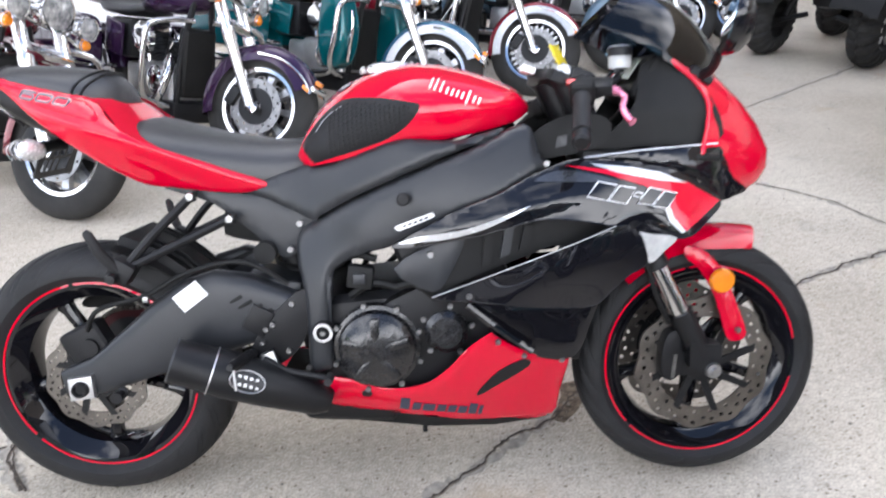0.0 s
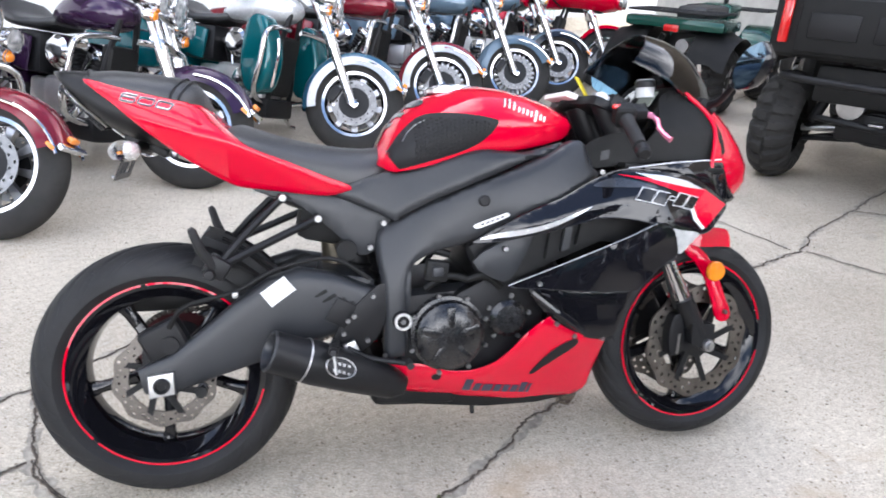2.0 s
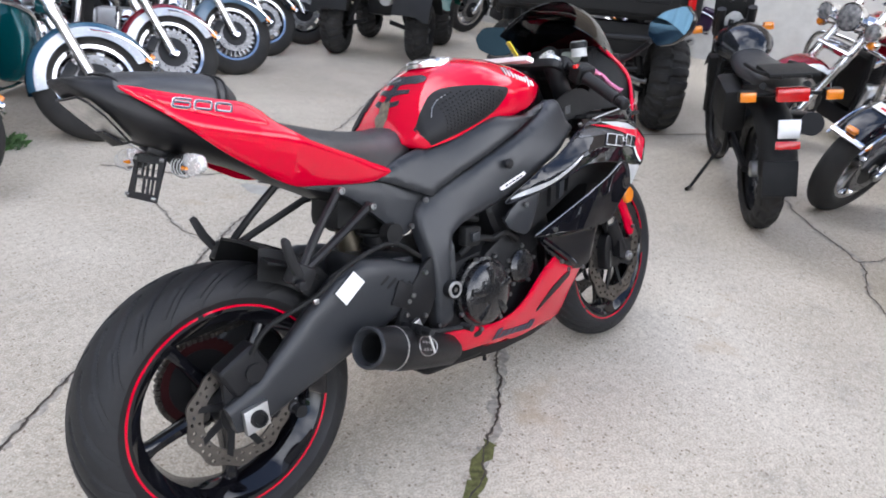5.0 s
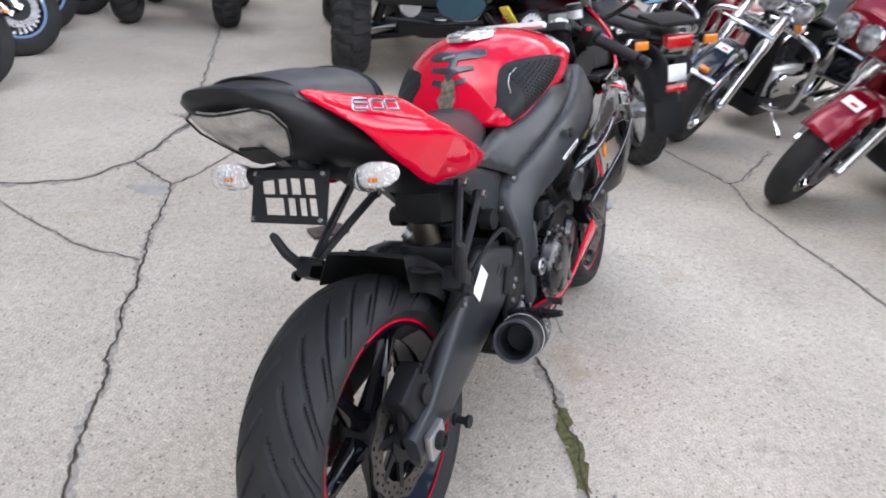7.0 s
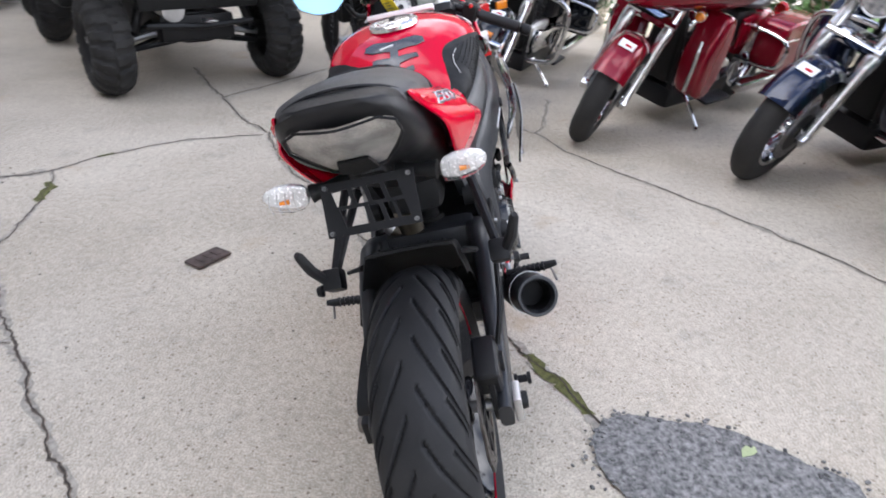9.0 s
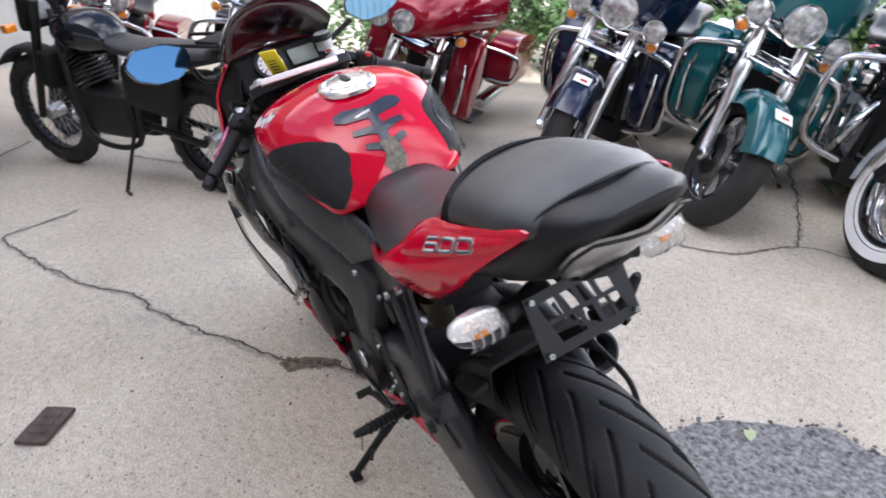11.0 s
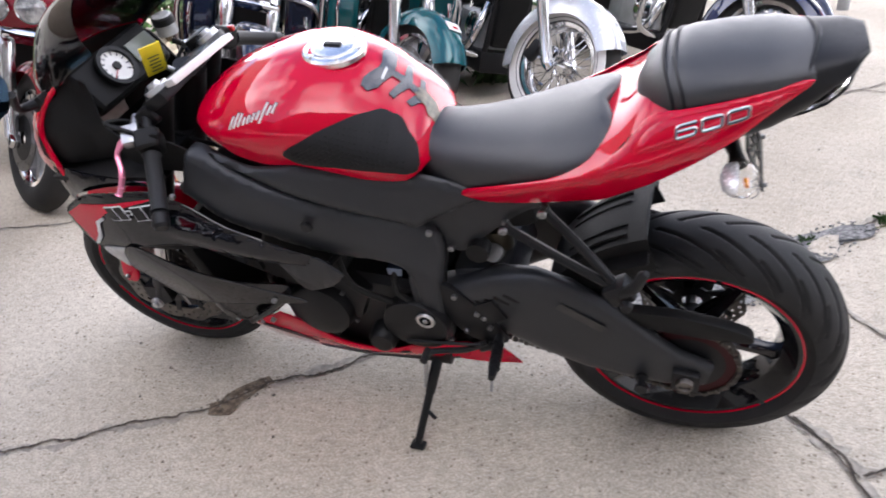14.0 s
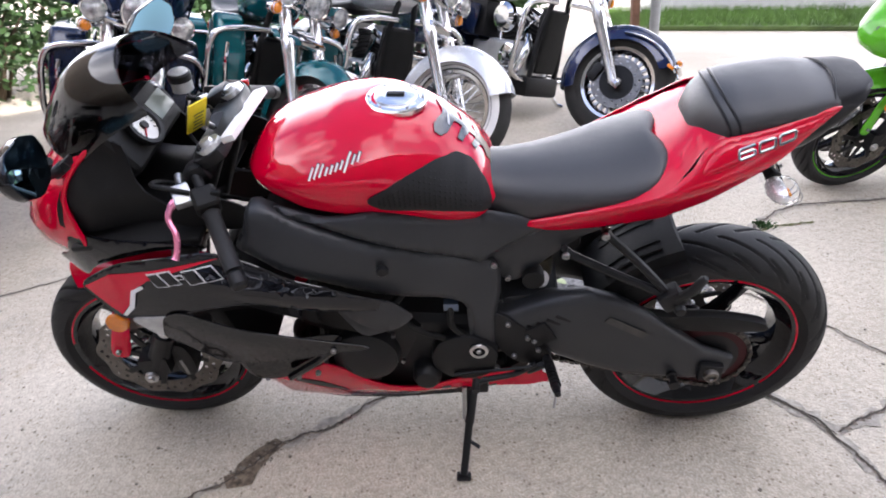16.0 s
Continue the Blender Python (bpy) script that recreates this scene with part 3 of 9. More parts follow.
nubs = []
for i in range(26):
    for j in range(14):
        x, z = 0.535 + 0.0095 * i, 0.80 + 0.0085 * j + (0.0042 if i % 2 else 0)
        if all(inside(PAD, x + dx, z + dz) for dx, dz in ((0.012, 0), (-0.012, 0), (0, 0.009), (0, -0.009))) and x > 0.575:
            nubs.append((x, tank_y(x, z) - 0.0034, z))
nub = merge(*[moved(lathe([(0.0, -0.0018), (0.0022, -0.0016), (0.0034, 0.001)], 7), at(*p)) for p in nubs])
tagged(part("nub_texture", nub, PLASTIC, pads[0]), kind="stuff")
nubs = []
for i in range(24):
    for j in range(14):
        x, z = 0.520 + 0.0095 * i, 0.80 + 0.0085 * j + (0.0042 if i % 2 else 0)
        if all(inside(PAD_LEFT, x + dx, z + dz) for dx, dz in ((0.012, 0), (-0.012, 0), (0, 0.009), (0, -0.009))):
            nubs.append((x, -tank_y(x, z) + 0.0034, z))
nub = merge(*[moved(lathe([(0.0, 0.0022), (0.0022, 0.0020), (0.0034, -0.001)], 7), at(*p)) for p in nubs])
tagged(part("nub_texture", nub, PLASTIC, pads[1]), kind="stuff")
# silver edge mark on the pads
for s, pd in ((-1, pads[0]), (1, pads[1])):
    mk = tube([(x, s * (-tank_y(x, z) + 0.0045), z) for x, z in ((0.553, 0.846), (0.566, 0.866), (0.584, 0.882), (0.606, 0.893))], 0.0011, 6)
    part("pad_mark", mk, STEEL, pd, "worn silver print")


def on_tank_top(x, y, lift=0.002):
    """A place on the tank's upper skin above (x, y)."""
    lo, hi = lerp(T_LOW, x), lerp(T_TOP, x)
    a, b = 0.3, 1.0
    for _ in range(26):
        c = 0.5 * (a + b)
        if -tank_y(x, lo + (hi - lo) * c) > abs(y):
            a = c
        else:
            b = c
    return Vector((x, y, lo + (hi - lo) * a + lift))


def tank_sticker(outline, lift=0.0022):
    """A thin film on the tank's top, its outline in (x, y)."""
    bm = bmesh.new()
    bm.faces.new([bm.verts.new((x, y, 0)) for x, y in outline])
    bmesh.ops.triangulate(bm, faces=bm.faces[:])
    for axis in (0, 1):
        vals = [p[axis] for p in outline]
        k = int((max(vals) - min(vals)) / 0.006)
        for i in range(1, k + 1):
            co, no = [0, 0, 0], [0, 0, 0]
            co[axis], no[axis] = min(vals) + (max(vals) - min(vals)) * i / (k + 1), 1
            bmesh.ops.bisect_plane(bm, geom=bm.verts[:] + bm.edges[:] + bm.faces[:], plane_co=co, plane_no=no)
    for v in bm.verts:
        v.co = on_tank_top(v.co.x, v.co.y, lift)
    ret = bmesh.ops.extrude_face_region(bm, geom=bm.faces[:])
    for v in ret["geom"]:
        if isinstance(v, bmesh.types.BMVert):
            v.co.z -= 0.0015
    return bm


FINGERS = [[(0.604, 0.010), (0.618, 0.050), (0.617, 0.070), (0.604, 0.074), (0.592, 0.056), (0.580, 0.010)], [(0.564, 0.010), (0.573, 0.053), (0.564, 0.056), (0.550, 0.010)], [(0.538, 0.010), (0.546, 0.042), (0.538, 0.044), (0.526, 0.010)]]
guard_parts = [tank_sticker([(0.604, -0.0098), (0.604, 0.0098), (0.508, 0.0098), (0.508, -0.0098)], 0.0034)]
for outline in FINGERS:
    guard_parts += [tank_sticker(outline, 0.0034), tank_sticker([(x, -y) for x, y in reversed(outline)], 0.0034)]
add("tank_guard", merge(*guard_parts), mat("carbon_film", (0.022, 0.025, 0.036), 0.28, coat=0.6, var=0.3, scale=60), "dark spine-shaped tank protector film")
add("guard_crest", tank_sticker([(0.502 + (x - 0.530) * 0.93, y) for x, y in [(0.566, 0.0), (0.572, 0.008), (0.560, 0.010), (0.566, 0.018), (0.552, 0.013), (0.545, 0.024), (0.534, 0.014), (0.530, 0.0), (0.534, -0.014), (0.545, -0.024), (0.552, -0.013), (0.566, -0.018), (0.560, -0.010), (0.572, -0.008)]], 0.0048), mat("tan_print", (0.15, 0.125, 0.085), 0.35, var=0.6, scale=90), "tan and grey print at the end of the guard")
add("guard_mark", tank_sticker([(0.592, 0.034), (0.594, 0.0), (0.590, 0.0), (0.588, 0.033)], 0.0050), STEEL, "thin silver line")
cap_m = Matrix.Translation(on_tank_top(0.694, 0, -0.006)) @ at(0, 0, 0, 0, -3, 0) @ at(0, 0, 0, 90, 0, 0)
cap = add("fuel_cap", moved(lathe([(0.062, -0.004), (0.062, 0.005), (0.058, 0.009), (0.050, 0.010), (0.048, 0.007), (0.044, 0.007), (0.042, 0.012), (0.036, 0.014), (0.0, 0.014)], 48), cap_m), FORKALU, "round brushed metal fuel cap")
part("cap_key_flap", moved(block(0.036, 0.008, 0.014, None, 0.002), cap_m @ at(0, 0.014, 0)), SATIN, cap)
for a in [k * math.pi / 3 for k in range(6)]:
    part("cap_bolt", moved(lathe([(0.0, 0.012), (0.0032, 0.012), (0.0036, 0.006)], 8), cap_m @ at(0.053 * math.cos(a), 0, 0.053 * math.sin(a))), STEEL, cap)

# script mark on the tank sides, as plain shapes
OUTL = mat("white_print", (0.75, 0.75, 0.75), 0.4, var=0.03)
NAVY = mat("dark_print", (0.03, 0.035, 0.06), 0.4, var=0.05)
STROKES = [(0.00, 1.0, 0.0), (0.10, 1.15, 0.0), (0.21, 1.0, 0.0), (0.33, 0.62, 0.0), (0.43, 0.62, 0.0), (0.53, 0.62, 0.0), (0.63, 0.62, 0.0), (0.74, 0.95, 0.4), (0.86, 0.62, 0.0), (0.96, 0.62, 0.0)]
for s, start, end, tall in ((-1, (0.786, 0.922), (0.884, 0.886), 0.018), (1, (0.846, 0.904), (0.750, 0.934), 0.018)):
    along = ((end[0] - start[0]), (end[1] - start[1]))
    lean_x = 0.45 * tall * (1 if s < 0 else -1)
    for u, up, down in STROKES:
        base = (start[0] + along[0] * u, start[1] + along[1] * u)
        q = curve_pts([(base[0] + lean_x * v, 0, base[1] + tall * v) for v in (-down, 0.5 * (up - down), up)], 3)
        for rad, drop, colour, nm in ((0.0034, -0.0030, NAVY, "script_edge"), (0.0024, -0.0008, WHITEPAINT, "script_stroke")):
            add(nm, tube([(p.x, s * (-tank_y(p.x, p.z) + 0.0008 + drop), p.z) for p in q], rad, 7), colour, "white slanted stroke" if nm == "script_stroke" else "")

# rider and pillion seats
S1 = [(0.183, 0.858, 0.098, 0.004), (0.186, 0.872, 0.114, 0.014), (0.196, 0.876, 0.136, 0.028), (0.212, 0.872, 0.150, 0.040), (0.24, 0.862, 0.154, 0.046), (0.27, 0.852, 0.150, 0.048), (0.32, 0.838, 0.137, 0.050), (0.37, 0.828, 0.124, 0.052), (0.42, 0.820, 0.112, 0.055), (0.47, 0.816, 0.102, 0.056), (0.508, 0.818, 0.093, 0.046), (0.524, 0.822, 0.088, 0.036)]
rings = []
for x, top, hw, h in [(x, *[lerp([(r[0], r[k]) for r in S1], x) for k in (1, 2, 3)]) for x in [0.183, 0.186, 0.191] + list(np.linspace(0.196, 0.524, 28))]:
    ring = []
    for k in range(28):
        q = 2 * math.pi * k / 28
        c, s = math.cos(q), math.sin(q)
        y = hw * (abs(c) ** 0.66) * (1 if c > 0 else -1)
        u = abs(y) / hw
        z = top + 0.010 - h + h * (abs(s) ** 0.55) * (1 if s > 0 else -0.9) - 0.020 * u ** 2.4
        # the rear edge is notched in the middle and runs out into two lobes
        lobe = max(0.0, 1 - (x - 0.186) / 0.10)
        ring.append((x - 0.030 * lobe * math.sin(min(1.0, u / 0.72) * 1.57) ** 2 + 0.018 * lobe * max(0.0, u - 0.72) / 0.28, y, z))
    rings.append(ring)
add("rider_seat", loft(rings), SEATVINYL, "black vinyl rider seat", sharp=60)
S2 = [(-0.153, 0.997, 0.060, 0.010), (-0.118, 1.004, 0.094, 0.018), (-0.068, 1.006, 0.112, 0.024), (0.002, 1.001, 0.117, 0.034), (0.062, 0.992, 0.118, 0.042), (0.100, 0.979, 0.115, 0.052), (0.122, 0.954, 0.107, 0.050), (0.134, 0.922, 0.094, 0.030)]
rings = []
for x in np.linspace(-0.153, 0.134, 24):
    top, hw, h = [lerp([(r[0], r[k]) for r in S2], x) for k in (1, 2, 3)]
    ring = []
    for k in range(28):
        q = 2 * math.pi * k / 28
        c, s = math.cos(q), math.sin(q)
        y = hw * (abs(c) ** 0.7) * (1 if c > 0 else -1)
        z = top - h + h * (abs(s) ** 0.6) * (1 if s > 0 else -1) - 0.014 * (abs(y) / hw) ** 2
        ring.append((x - 0.034 * (abs(y) / hw) ** 2.5 * max(0.0, (x + 0.153) / 0.287) ** 2, y, z))
    rings.append(ring)
pillion = add("pillion_seat", loft(rings), SEATVINYL, "black vinyl pillion seat with a raised front band", sharp=60)
band = []
for x in (0.080, 0.088, 0.096, -0.122):
    top, hw, h = [lerp([(r[0], r[k]) for r in S2], x) for k in (1, 2, 3)]
    band.append([(x - 0.024 * (abs(y) / hw) ** 2.5, y, z) for y, z in [(hw * 1.02 * math.cos(q), top - h + (h + 0.003) * max(0.0, math.sin(q)) ** 0.6 - 0.014 * abs(math.cos(q)) ** 2) for q in np.linspace(0.05, math.pi - 0.05, 24)]])
part("seat_piping", tube(band[0], 0.0028, 6), SATIN, pillion)
part("seat_piping", tube(band[2], 0.0028, 6), SATIN, pillion)
part("seat_piping", tube([(x + 0.048 * (abs(y) / 0.1) ** 2, y, z) for x, y, z in band[3]], 0.0030, 6), SATIN, pillion)

# tail: black core, red side panels, lens
TAIL = [(-0.186, 0.992, 1.003, 0.050), (-0.164, 0.962, 1.004, 0.084), (-0.12, 0.912, 1.002, 0.103), (-0.08, 0.876, 0.994, 0.112), (-0.03, 0.852, 0.982, 0.116), (0.04, 0.826, 0.962, 0.117), (0.12, 0.790, 0.925, 0.124), (0.20, 0.745, 0.840, 0.118), (0.30, 0.690, 0.790, 0.112), (0.42, 0.650, 0.760, 0.10), (0.50, 0.640, 0.740, 0.09)]
rings = []
for x in np.linspace(-0.186, 0.50, 31):
    lo, hi, hw = [lerp([(r[0], r[k]) for r in TAIL], x) for k in (1, 2, 3)]
    ring = []
    for k in range(28):
        q = 2 * math.pi * k / 28
        c, s = math.cos(q), math.sin(q)
        f = 1.0 if s > 0 else 0.72 + 0.28 * (1 - abs(s)) ** 0.6
        ring.append((x, (0.93 if s > 0 else 1.0) * hw * f * (abs(c) ** 0.6) * (1 if c > 0 else -1), 0.5 * (lo + hi) + 0.5 * (hi - lo) * (abs(s) ** 0.7) * (1 if s > 0 else -1)))
    rings.append(ring)
add("tail_cowl", loft(rings), SATIN, "satin black tail cowl", sharp=60)
tail_f = ridge_field([(-0.16, 0.100), (-0.10, 0.119), (0.0, 0.151), (0.10, 0.180), (0.17, 0.188), (0.22, 0.181), (0.30, 0.163), (0.37, 0.143), (0.44, 0.122)],
                     [(-0.14, 0.940), (-0.02, 0.905), (0.145, 0.862), (0.22, 0.838), (0.30, 0.80), (0.37, 0.766), (0.44, 0.738)],
                     [(-0.12, 0.14), (0.0, 0.46), (0.10, 0.88), (0.16, 0.9), (0.44, 0.6)], 0.062)
red_tail = smooth2([(-0.116, 0.981), (-0.03, 0.960), (0.045, 0.942), (0.092, 0.932), (0.118, 0.916), (0.138, 0.892), (0.160, 0.874), (0.200, 0.846), (0.243, 0.826), (0.304, 0.801), (0.371, 0.772), (0.440, 0.741), (0.408, 0.728), (0.376, 0.724), (0.313, 0.731), (0.239, 0.742), (0.19, 0.749), (0.150, 0.768), (0.105, 0.797), (0.050, 0.836), (0.004, 0.874), (-0.053, 0.926)], 4)
pair("tail_panel", panel(red_tail, tail_f, 0.004, 0.007, roll=0.004, width=0.008), RED, "glossy red tail panel", sharp=50)
facet = smooth2([(-0.095, 0.968), (-0.03, 0.953), (0.045, 0.936), (0.088, 0.926), (0.112, 0.908), (0.124, 0.886), (0.095, 0.891), (0.02, 0.913), (-0.055, 0.941)], 4)
pair("tail_facet", panel(facet, lambda x, z: tail_f(x, z) - 0.006, 0.010, 0.008, roll=0.005, width=0.008), RED, "raised red facet on the tail panel", sharp=40)
saddle = []
for x in np.linspace(0.05, 0.42, 24):
    w = np.interp(x, [0.05, 0.118, 0.15, 0.19, 0.23, 0.30, 0.37, 0.42], [0.105, 0.124, 0.150, 0.176, 0.176, 0.160, 0.141, 0.126])
    zz = np.interp(x, [0.05, 0.09, 0.118, 0.14, 0.16, 0.20, 0.243, 0.304, 0.371, 0.42], [0.946, 0.936, 0.921, 0.898, 0.878, 0.848, 0.826, 0.799, 0.768, 0.748])
    saddle.append([(x, w * math.sin(q), zz + 0.010 * math.cos(q) ** 2 - 0.010 * abs(math.sin(q)) ** 3) for q in np.linspace(-math.pi / 2, math.pi / 2, 18)])
add("tail_bridge", loft(saddle, closed=False), RED, "red panel between the two seats", sharp=60)
lens = []
for t, hw in ((0.0, 0.058), (0.10, 0.080), (0.36, 0.083), (0.62, 0.066), (0.90, 0.042)):
    x, z = -0.150 + 0.084 * t, 0.968 - 0.098 * t
    lens.append([(x - 0.016 * (1 - abs(u) ** 1.4) - 0.020, hw * u, z - 0.003 * (1 - abs(u) ** 1.4)) for u in (-1, -0.72, -0.36, 0, 0.36, 0.72, 1)])
TAILCELL = mat("tail_reflector_cells", (0.46, 0.44, 0.41), 0.34, metal=0.5, var=0.45, scale=22, bump=0.5, bscale=40)
tl = add("tail_light", loft(lens, closed=False), CLEARGLASS, "clear faceted tail light lens", sharp=18)
part("tail_light_reflector", loft([[(v[0] + 0.005, v[1] * 0.98, v[2] + 0.003) for v in r] for r in lens], closed=False), TAILCELL, tl, "faceted grey reflector", sharp=18)
for yy in (-0.056, -0.028, 0.0, 0.028, 0.056):
    part("reflector_rib", tube([(-0.156 + abs(yy) * 0.2, yy, 0.957), (-0.118 + abs(yy) * 0.2, yy * 0.92, 0.912)], 0.0016, 5), TAILCELL, tl)
part("lens_rim", tube([(v[0] - 0.001, v[1] * 1.01, v[2]) for v in lens[0] + [r[-1] for r in lens[1:-1]] + list(reversed(lens[-1])) + [r[0] for r in reversed(lens[1:-1])]], 0.0022, 6, closed=True), SATIN, tl)
notch = [Vector(v) + Vector((-0.0035, 0, -0.0025)) for v in (lens[4][1], lens[3][2], lens[3][3], lens[3][4], lens[4][5], lens[4][3])]
part("lens_notch", loft([notch, [p + Vector((0.004, 0, 0.003)) for p in notch]]), PLASTIC, tl, "black notch under the lens")
part("tail_light_housing", loft([[(v[0] + 0.014, v[1] * 1.06, v[2] + 0.009) for v in r] for r in lens], closed=False), PLASTIC, tl)

# six hundred, as it is read on both tail panels
SIX = [(1.0, 1.0), (0.14, 1.0), (0.03, 0.93), (0.0, 0.80), (0.0, 0.20), (0.03, 0.07), (0.14, 0.0), (0.86, 0.0), (0.97, 0.07), (1.0, 0.18), (1.0, 0.40), (0.97, 0.50), (0.86, 0.56), (0.04, 0.56)]
NOUGHT = [(0.14, 1.0), (0.03, 0.93), (0.0, 0.80), (0.0, 0.20), (0.03, 0.07), (0.14, 0.0), (0.86, 0.0), (0.97, 0.07), (1.0, 0.20), (1.0, 0.80), (0.97, 0.93), (0.86, 1.0)]


def digit(shape, ring, m, field, rad, material, name):
    """One squared, slanted digit laid on the tail panel as a rounded bead."""
    pts = [m @ Vector((0.029 * (u - 0.5) + 0.0045 * (v - 0.5), 0.0145 * (v - 0.5), 0)) for u, v in shape]
    return add(name, tube([(p.x, field(p.x, p.z), p.z) for p in pts], rad, 6, closed=ring), material)


for s in (-1, 1):
    fr = at(0.012, 0, 0.933, 90, 0, 0) if s < 0 else at(0.014, 0, 0.930, 90, 0, 180)
    tilt = Matrix.Rotation(radians(-13 if s < 0 else 17), 4, "Z")
    for k, (shape, ring) in enumerate(((SIX, False), (NOUGHT, True), (NOUGHT, True))):
        step = fr @ tilt @ Matrix.Translation((0.0365 * (k - 1), 0, 0))
        digit(shape, ring, step, lambda x, z: s * (-tail_f(x, z) + 0.0040), 0.0031, SILVERPAINT, "tail_number_edge")
        digit(shape, ring, step, lambda x, z: s * (-tail_f(x, z) + 0.0057), 0.0019, NAVY, "tail_number")

# grey frame: cover under the tank, spar, rear plate
F_COV = depth_field([(0.39, 0.731, -0.118), (0.523, 0.776, -0.128), (0.536, 0.67, -0.150), (0.60, 0.784, -0.155), (0.67, 0.808, -0.178), (0.73, 0.823, -0.190), (0.83, 0.81, -0.196), (0.90, 0.82, -0.185), (0.70, 0.75, -0.200), (0.62, 0.715, -0.182), (0.60, 0.75, -0.172), (0.488, 0.69, -0.135), (0.80, 0.775, -0.205)], 3e-3)
cover = smooth2([(0.389, 0.731), (0.44, 0.752), (0.523, 0.778), (0.536, 0.774), (0.60, 0.790), (0.673, 0.812), (0.73, 0.826), (0.79, 0.822), (0.84, 0.820), (0.90, 0.834), (0.93, 0.838), (0.90, 0.815), (0.86, 0.806), (0.80, 0.786), (0.70, 0.746), (0.62, 0.712), (0.552, 0.676), (0.533, 0.664), (0.488, 0.685), (0.438, 0.708)], 4)
pair("frame_cover", panel(cover, F_COV, 0.006, 0.014, roll=0.008), FRAMEGREY, "satin dark grey cover under the tank", sharp=50)
SPAR_SHEET = depth_field([(0.533, 0.663, -0.142), (0.62, 0.709, -0.178), (0.70, 0.742, -0.200), (0.80, 0.776, -0.212), (0.88, 0.807, -0.208), (0.97, 0.845, -0.190), (0.99, 0.78, -0.212), (1.015, 0.764, -0.215), (0.92, 0.706, -0.236), (0.834, 0.675, -0.230), (0.765, 0.64, -0.215), (0.70, 0.62, -0.205), (0.63, 0.602, -0.190), (0.56, 0.552, -0.178), (0.555, 0.43, -0.178), (0.551, 0.345, -0.170), (0.503, 0.335, -0.165), (0.506, 0.432, -0.170), (0.49, 0.582, -0.150), (0.76, 0.70, -0.226), (0.63, 0.655, -0.196)], 3e-3)


def F_SPAR(x, z):
    return SPAR_SHEET(x, z) + 0.006


spar = smooth2([(0.533, 0.662), (0.618, 0.707), (0.698, 0.741), (0.793, 0.775), (0.874, 0.806), (0.955, 0.842), (0.985, 0.835), (0.992, 0.79), (1.015, 0.764), (0.973, 0.738), (0.917, 0.706), (0.834, 0.672), (0.765, 0.636), (0.697, 0.612), (0.63, 0.594), (0.583, 0.572), (0.562, 0.545), (0.555, 0.505), (0.553, 0.429), (0.553, 0.350), (0.535, 0.335), (0.503, 0.335), (0.503, 0.432), (0.500, 0.514), (0.490, 0.582), (0.497, 0.634)], 4)
pair("frame_spar", panel(spar, F_SPAR, 0.030, 0.014, roll=0.010), FRAMEGREY, "satin dark grey aluminium frame spar", sharp=50)
plate = smooth2([(0.215, 0.742), (0.376, 0.724), (0.44, 0.704), (0.530, 0.664), (0.500, 0.628), (0.494, 0.597), (0.462, 0.580), (0.436, 0.596), (0.385, 0.645), (0.311, 0.705)], 4)
pair("subframe_plate", panel(plate, lambda x, z: -0.112 - 0.03 * max(0, x - 0.40), 0.020, 0.03, roll=0.004), FRAMEGREY, "dark grey rear subframe plate")
for p in ((0.505, -0.150, 0.660), (0.357, -0.116, 0.674), (0.28, -0.116, 0.724), (0.475, -0.124, 0.600), (0.775, -0.226, 0.600)):
    pair("frame_bolt", bolts([p], 0.0085), BOLTSTEEL, "bright frame screw")
pair("spar_plug", moved(lathe([(0.0, -0.006), (0.010, -0.006), (0.013, -0.003), (0.013, 0.002)], 20), at(0.726, -0.222, 0.712)), SATIN)
badge = smooth2([(0.708, 0.650), (0.711, 0.657), (0.775, 0.681), (0.783, 0.680), (0.783, 0.673), (0.720, 0.648)], 4)
bd = [add("spar_badge", panel(badge, lambda x, z: F_SPAR(x, z) - 0.002, 0.0015, 0.02), WHITEPAINT, "small silver badge plate")]
for k in range(5):
    q = [(0.722 + 0.011 * k, 0.6535 + 0.0040 * k), (0.729 + 0.011 * k, 0.656 + 0.0040 * k), (0.729 + 0.011 * k, 0.6600 + 0.0040 * k), (0.722 + 0.011 * k, 0.6575 + 0.0040 * k)]
    b = panel(q, lambda x, z: F_SPAR(x, z) - 0.0036, 0.001, 0.02)
    part("badge_bar", b, NAVY, bd[0])
pivot = [(0.0, -0.016), (0.007, -0.016), (0.007, -0.008), (0.014, -0.008), (0.014, -0.014), (0.021, -0.014), (0.023, -0.008), (0.023, 0.01)]
pair("swingarm_pivot", moved(lathe(pivot, 28), at(0.541, -0.172, 0.431)), SATIN, "dark pivot boss")
pair("pivot_ring", moved(lathe([(0.0145, -0.0135), (0.0145, -0.0165), (0.0205, -0.0165), (0.0215, -0.0130)], 28), at(0.541, -0.172, 0.431)), ALU, "bright pivot ring")
pair("pivot_bolt", moved(lathe([(0.0, -0.0185), (0.006, -0.0185), (0.0075, -0.0150)], 6), at(0.541, -0.172, 0.431)), BOLTSTEEL)

# core that fills the space between the frame sides: airbox, shock mount, cylinder
add("airbox", block(0.42, 0.26, 0.16, at(0.77, 0, 0.72), 0.03), PLASTIC, "black airbox under the tank")


